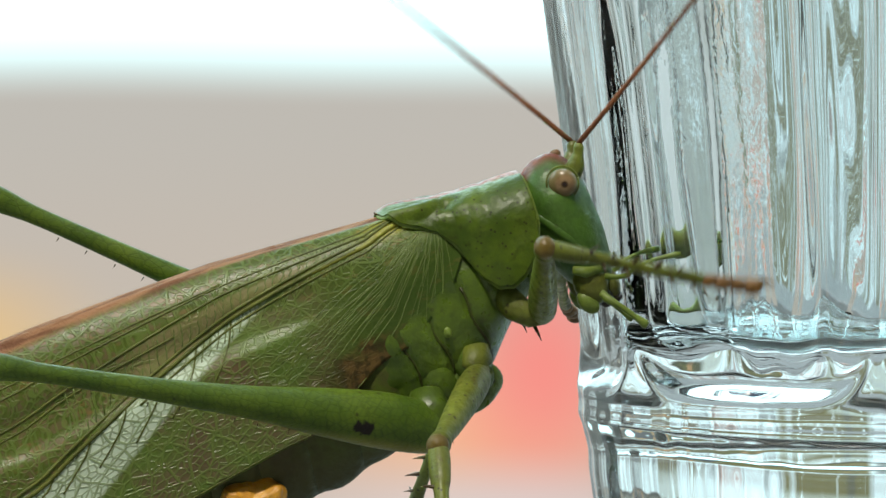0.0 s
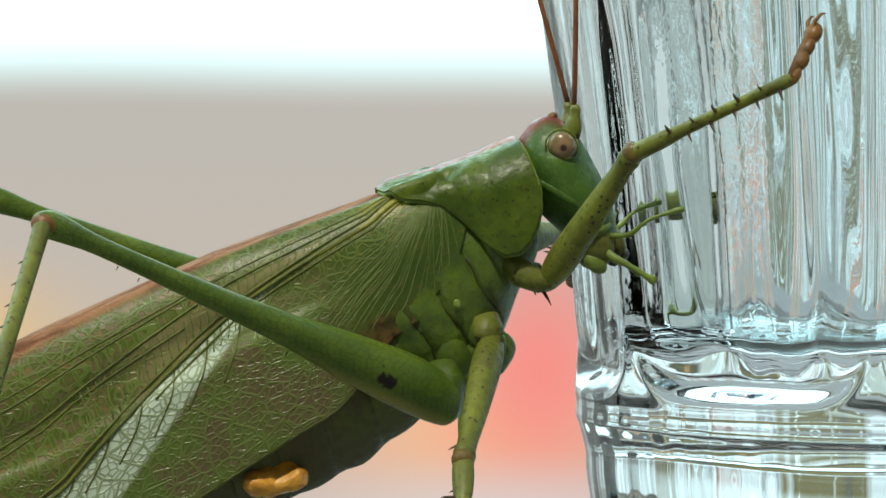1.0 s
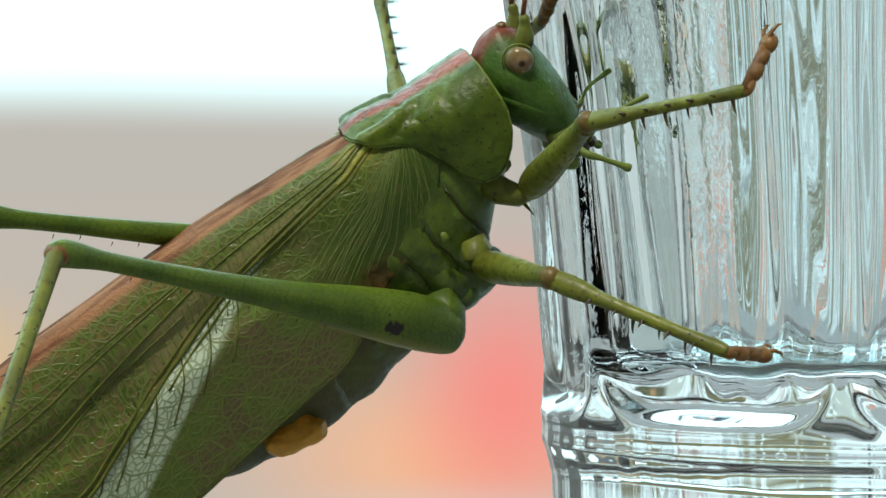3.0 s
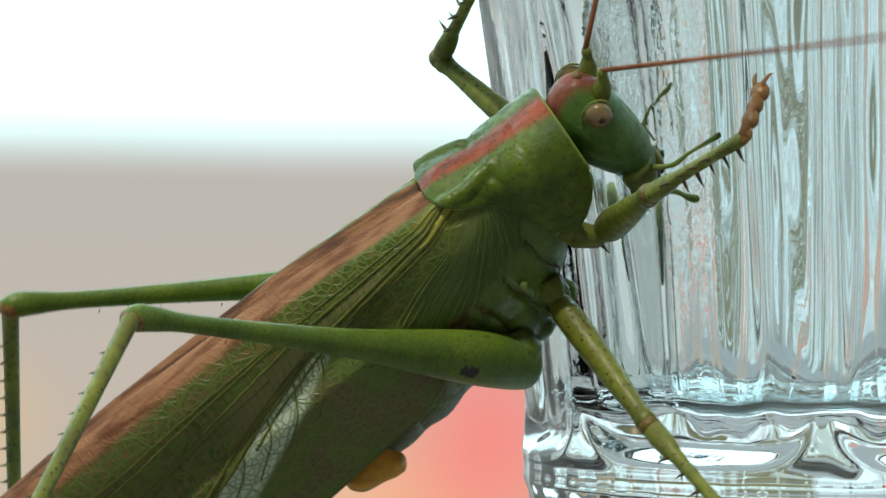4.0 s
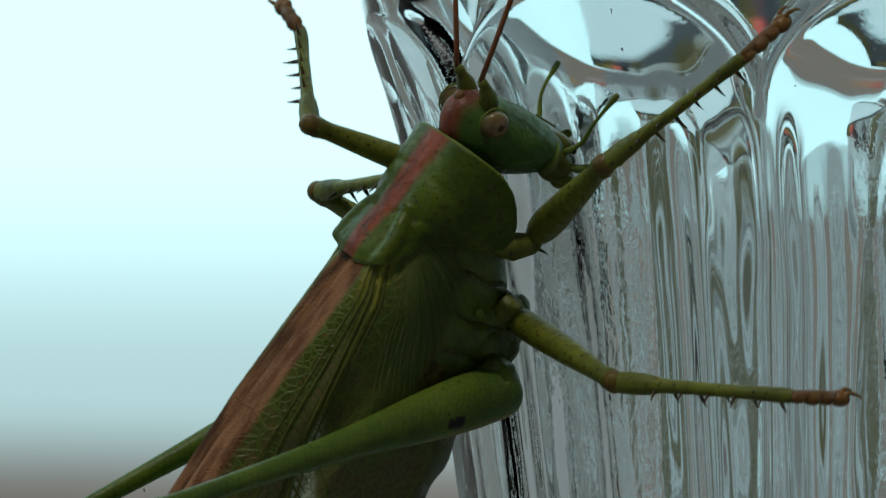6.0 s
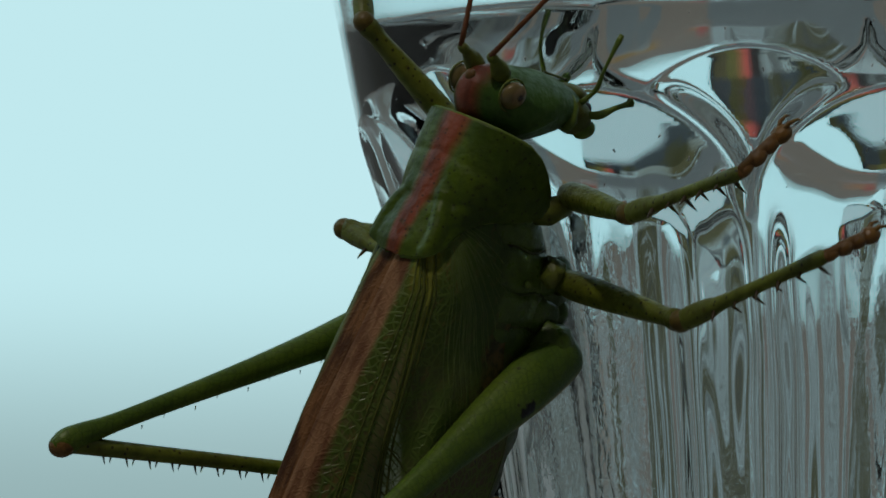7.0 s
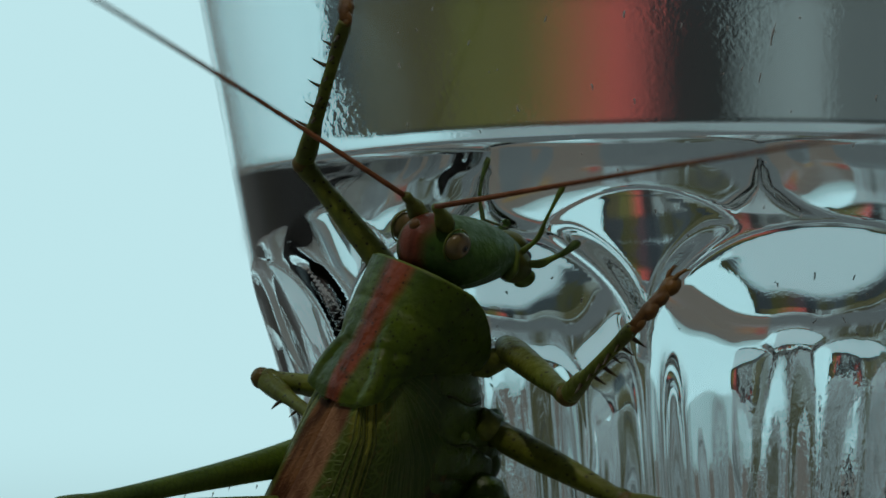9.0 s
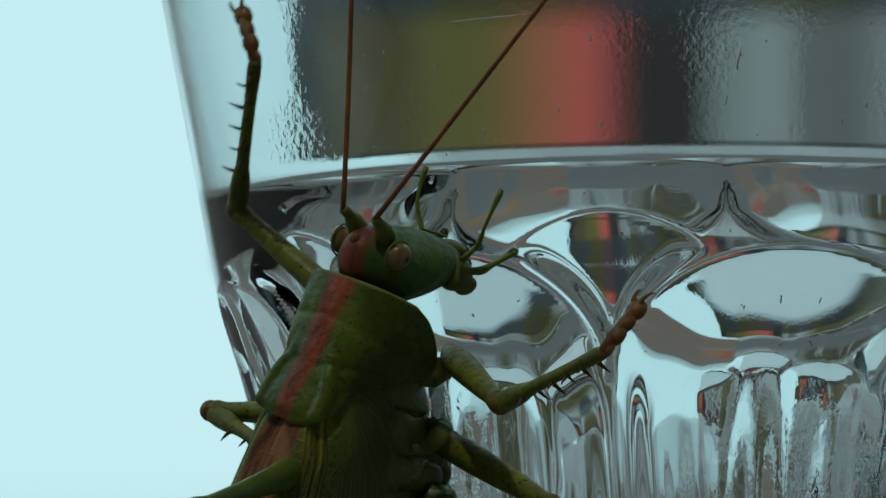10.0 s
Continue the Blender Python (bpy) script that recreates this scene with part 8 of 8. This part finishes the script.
    walk(limbs["LH"][2], [(0, pose(-0.02753, 0.02105, -0.01376, 119.4, 46.5, 49.5)),  (0.25, pose(-0.02760, 0.02104, -0.01377, 124.3, 48.1, 52.3)),
        (0.5, pose(-0.02776, 0.02102, -0.01379, 136.0, 51.5, 59.3)),  (0.75, pose(-0.02792, 0.02099, -0.01384, 149.3, 54.9, 67.5)),
        (1, pose(-0.02799, 0.02099, -0.01394, 156.2, 57.2, 71.9)),  (1.25, pose(-0.02800, 0.02111, -0.01420, 147.3, 68.9, 62.3)),
        (1.5, pose(-0.02800, 0.02101, -0.01455, 98.6, 80.3, 12.9)),  (1.75, pose(-0.02832, 0.01868, -0.01479, 49.9, 78.6, -36.0)),
        (2, pose(-0.02876, 0.01482, -0.01512, 28.8, 73.6, -57.4)),  (2.2, pose(-0.02913, 0.01296, -0.01537, 22.0, 70.4, -64.5)),
        (2.5, pose(-0.03004, 0.01186, -0.01533, 17.0, 67.6, -69.9)),  (2.75, pose(-0.03092, 0.01081, -0.01507, 14.1, 66.0, -73.3)),
        (3, pose(-0.03166, 0.00970, -0.01482, 11.1, 64.5, -76.8)),  (3.3, pose(-0.03211, 0.00837, -0.01491, 7.0, 61.6, -81.9)),
        (3.5, pose(-0.03236, 0.01034, -0.01673, 2.6, 57.8, -87.8)),  (3.75, pose(-0.03281, 0.01130, -0.01817, -8.1, 50.4, -104.3)),
        (4, pose(-0.03352, 0.01273, -0.01975, -13.9, 43.0, -115.5)),  (4.2, pose(-0.03589, 0.01710, -0.02220, -14.5, 41.3, -117.0)),
        (4.5, pose(-0.03820, 0.01979, -0.02466, -7.4, 45.1, -103.9)),  (4.8, pose(-0.03906, 0.01866, -0.02516, -10.1, 45.7, -108.4)),
        (5.1, pose(-0.03939, 0.01676, -0.02236, -10.5, 48.1, -108.5)),  (5.25, pose(-0.03908, 0.01659, -0.02304, -12.6, 47.0, -112.1)),
        (5.6, pose(-0.03681, 0.01550, -0.02614, -18.2, 40.5, -123.7)),  (5.75, pose(-0.03506, 0.01476, -0.02643, -16.2, 37.6, -121.4)),
        (6, pose(-0.02944, 0.01240, -0.02501, -8.3, 27.1, -109.9)),  (6.25, pose(-0.02130, 0.00895, -0.02158, -1.1, 10.5, -94.9)),
        (6.5, pose(-0.01351, 0.00549, -0.01768, 1.7, -4.1, -83.3)),  (6.8, pose(-0.00923, 0.00289, -0.01534, 1.9, -11.8, -77.9)),
        (7, pose(-0.00937, 0.00200, -0.01543, -0.4, -13.7, -94.7)),  (7.2, pose(-0.00959, 0.00152, -0.01560, -2.4, -13.7, -111.7)),
        (7.5, pose(-0.01262, 0.00143, -0.01593, 1.8, -11.9, -78.2)),  (7.75, pose(-0.01162, 0.00148, -0.01527, 2.7, -14.0, -68.2)),
        (8, pose(-0.01024, 0.00168, -0.01456, 2.7, -16.3, -63.5)),  (8.25, pose(-0.00709, 0.00406, -0.01383, 2.7, -11.8, -72.0)),
        (8.5, pose(-0.00415, 0.00658, -0.01282, 1.4, -7.0, -83.5)),  (8.8, pose(-0.00273, 0.00040, -0.01212, -0.3, -47.7, -90.0)),
        (9, pose(-0.00164, 0.00029, -0.01152, 0.7, -35.9, -99.1)),  (9.25, pose(-0.00130, -0.00082, -0.01152, 0.9, -37.6, -99.5)),
        (9.5, pose(-0.00099, -0.00227, -0.01190, 1.1, -39.3, -99.8)),  (9.75, pose(-0.00177, -0.00214, -0.01268, 0.1, -30.9, -93.8)),
        (10, pose(-0.00247, -0.00170, -0.01309, 0.1, -22.3, -88.8))])
    walk(feelers["R"], [(0, pose(0.01110, -0.00113, 0.00074, 35.9, -34.3, -29.7)),  (0.2, pose(0.01110, -0.00113, 0.00074, 33.6, -57.9, -25.4)),
        (0.4, pose(0.01110, -0.00113, 0.00074, 30.2, -67.4, -21.1)),  (0.5, pose(0.01110, -0.00113, 0.00074, 28.5, -68.0, -18.8)),
        (1, pose(0.01110, -0.00113, 0.00074, 22.6, -69.4, -11.6)),  (1.5, pose(0.01110, -0.00113, 0.00074, 15.5, -69.8, -2.8)),
        (2, pose(0.01110, -0.00113, 0.00074, 16.7, -59.9, -1.6)),  (2.2, pose(0.01110, -0.00113, 0.00074, 11.8, -61.8, 4.4)),
        (2.5, pose(0.01110, -0.00113, 0.00074, 10.0, -59.7, 7.6)),  (3, pose(0.01109, -0.00113, 0.00075, 11.1, -51.9, 9.1)),
        (3.3, pose(0.01109, -0.00113, 0.00075, 12.5, -47.5, 9.0)),  (3.5, pose(0.01108, -0.00113, 0.00075, 31.9, 30.9, -61.2)),
        (4, pose(0.01107, -0.00113, 0.00076, 36.2, 2.9, -37.4)),  (4.2, pose(0.01107, -0.00113, 0.00077, 33.4, -8.3, -23.8)),
        (4.5, pose(0.01106, -0.00113, 0.00077, 33.7, -7.5, -24.6)),  (4.8, pose(0.01105, -0.00113, 0.00078, 22.3, -25.0, 1.2)),
        (5, pose(0.01104, -0.00113, 0.00079, 21.5, -25.6, 2.5)),  (5.1, pose(0.01104, -0.00113, 0.00079, 21.2, -25.8, 3.0)),
        (5.5, pose(0.01101, -0.00113, 0.00081, 17.5, -28.7, 9.4)),  (5.6, pose(0.01101, -0.00113, 0.00082, 17.1, -29.0, 10.0)),
        (6, pose(0.01098, -0.00113, 0.00084, 24.2, -22.9, -2.3)),  (6.5, pose(0.01093, -0.00113, 0.00087, 34.6, -3.8, -28.2)),
        (6.8, pose(0.01090, -0.00113, 0.00089, 35.7, 1.0, -33.7)),  (7, pose(0.01088, -0.00113, 0.00090, 34.5, -1.7, -28.0)),
        (7.2, pose(0.01087, -0.00113, 0.00091, 32.5, -5.6, -20.1)),  (7.5, pose(0.01086, -0.00113, 0.00092, 30.6, -8.0, -14.5)),
        (8, pose(0.01084, -0.00113, 0.00093, 31.8, -6.4, -17.6)),  (8.5, pose(0.01081, -0.00113, 0.00095, 37.2, 10.2, -47.4)),
        (8.8, pose(0.01081, -0.00113, 0.00095, 38.7, 15.6, -70.6)),  (9, pose(0.01081, -0.00113, 0.00095, 39.3, 9.3, -59.2)),
        (9.5, pose(0.01081, -0.00113, 0.00095, 36.2, -2.2, -34.2)),  (10, pose(0.01081, -0.00113, 0.00095, 33.4, -5.2, -23.2))])
    walk(feelers["L"], [(0, pose(0.01110, 0.00113, 0.00074, -168.7, -55.3, 175.8)),  (0.2, pose(0.01110, 0.00113, 0.00074, 22.0, -87.2, -23.8)),
        (0.4, pose(0.01110, 0.00113, 0.00074, 19.9, -87.3, -21.7)),  (0.5, pose(0.01110, 0.00113, 0.00074, 15.9, -87.2, -17.6)),
        (1, pose(0.01110, 0.00113, 0.00074, -8.9, -85.3, 7.3)),  (1.5, pose(0.01110, 0.00113, 0.00074, -31.1, -84.2, 30.4)),
        (2, pose(0.01110, 0.00113, 0.00074, -18.9, -70.1, 16.7)),  (2.2, pose(0.01110, 0.00113, 0.00074, -23.6, -70.4, 22.2)),
        (2.5, pose(0.01110, 0.00113, 0.00074, -24.7, -66.5, 23.4)),  (3, pose(0.01109, 0.00113, 0.00075, -22.5, -54.2, 20.3)),
        (3.3, pose(0.01109, 0.00113, 0.00075, -24.7, -50.0, 23.1)),  (3.5, pose(0.01108, 0.00113, 0.00075, -60.6, -63.6, 66.2)),
        (4, pose(0.01107, 0.00113, 0.00076, -28.2, -35.2, 28.3)),  (4.2, pose(0.01107, 0.00113, 0.00077, -24.9, -28.7, 22.8)),
        (4.5, pose(0.01106, 0.00113, 0.00077, -29.0, -33.8, 29.5)),  (4.8, pose(0.01105, 0.00113, 0.00078, -25.0, -30.0, 22.9)),
        (5, pose(0.01104, 0.00113, 0.00079, -25.1, -31.5, 23.5)),  (5.1, pose(0.01104, 0.00113, 0.00079, -25.4, -32.5, 23.9)),
        (5.5, pose(0.01101, 0.00113, 0.00081, -29.8, -36.7, 30.5)),  (5.6, pose(0.01101, 0.00113, 0.00082, -30.3, -36.9, 31.3)),
        (6, pose(0.01098, 0.00113, 0.00084, -25.6, -30.4, 24.0)),  (6.5, pose(0.01093, 0.00113, 0.00087, -18.5, -14.3, 10.3)),
        (6.8, pose(0.01090, 0.00113, 0.00089, -17.4, -10.0, 7.2)),  (7, pose(0.01088, 0.00113, 0.00090, -17.9, -10.9, 8.4)),
        (7.2, pose(0.01087, 0.00113, 0.00091, -18.4, -11.8, 9.8)),  (7.5, pose(0.01086, 0.00113, 0.00092, -16.2, -6.2, 3.9)),
        (8, pose(0.01084, 0.00113, 0.00093, -15.4, -3.5, 1.3)),  (8.5, pose(0.01081, 0.00113, 0.00095, -18.7, -13.2, 10.5)),
        (8.8, pose(0.01081, 0.00113, 0.00095, -81.3, -45.5, 97.0)),  (9, pose(0.01081, 0.00113, 0.00095, -67.0, -43.1, 80.8)),
        (9.5, pose(0.01081, 0.00113, 0.00095, -21.0, -15.6, 15.1)),  (10, pose(0.01081, 0.00113, 0.00095, -20.7, -15.4, 14.6))])


motions()
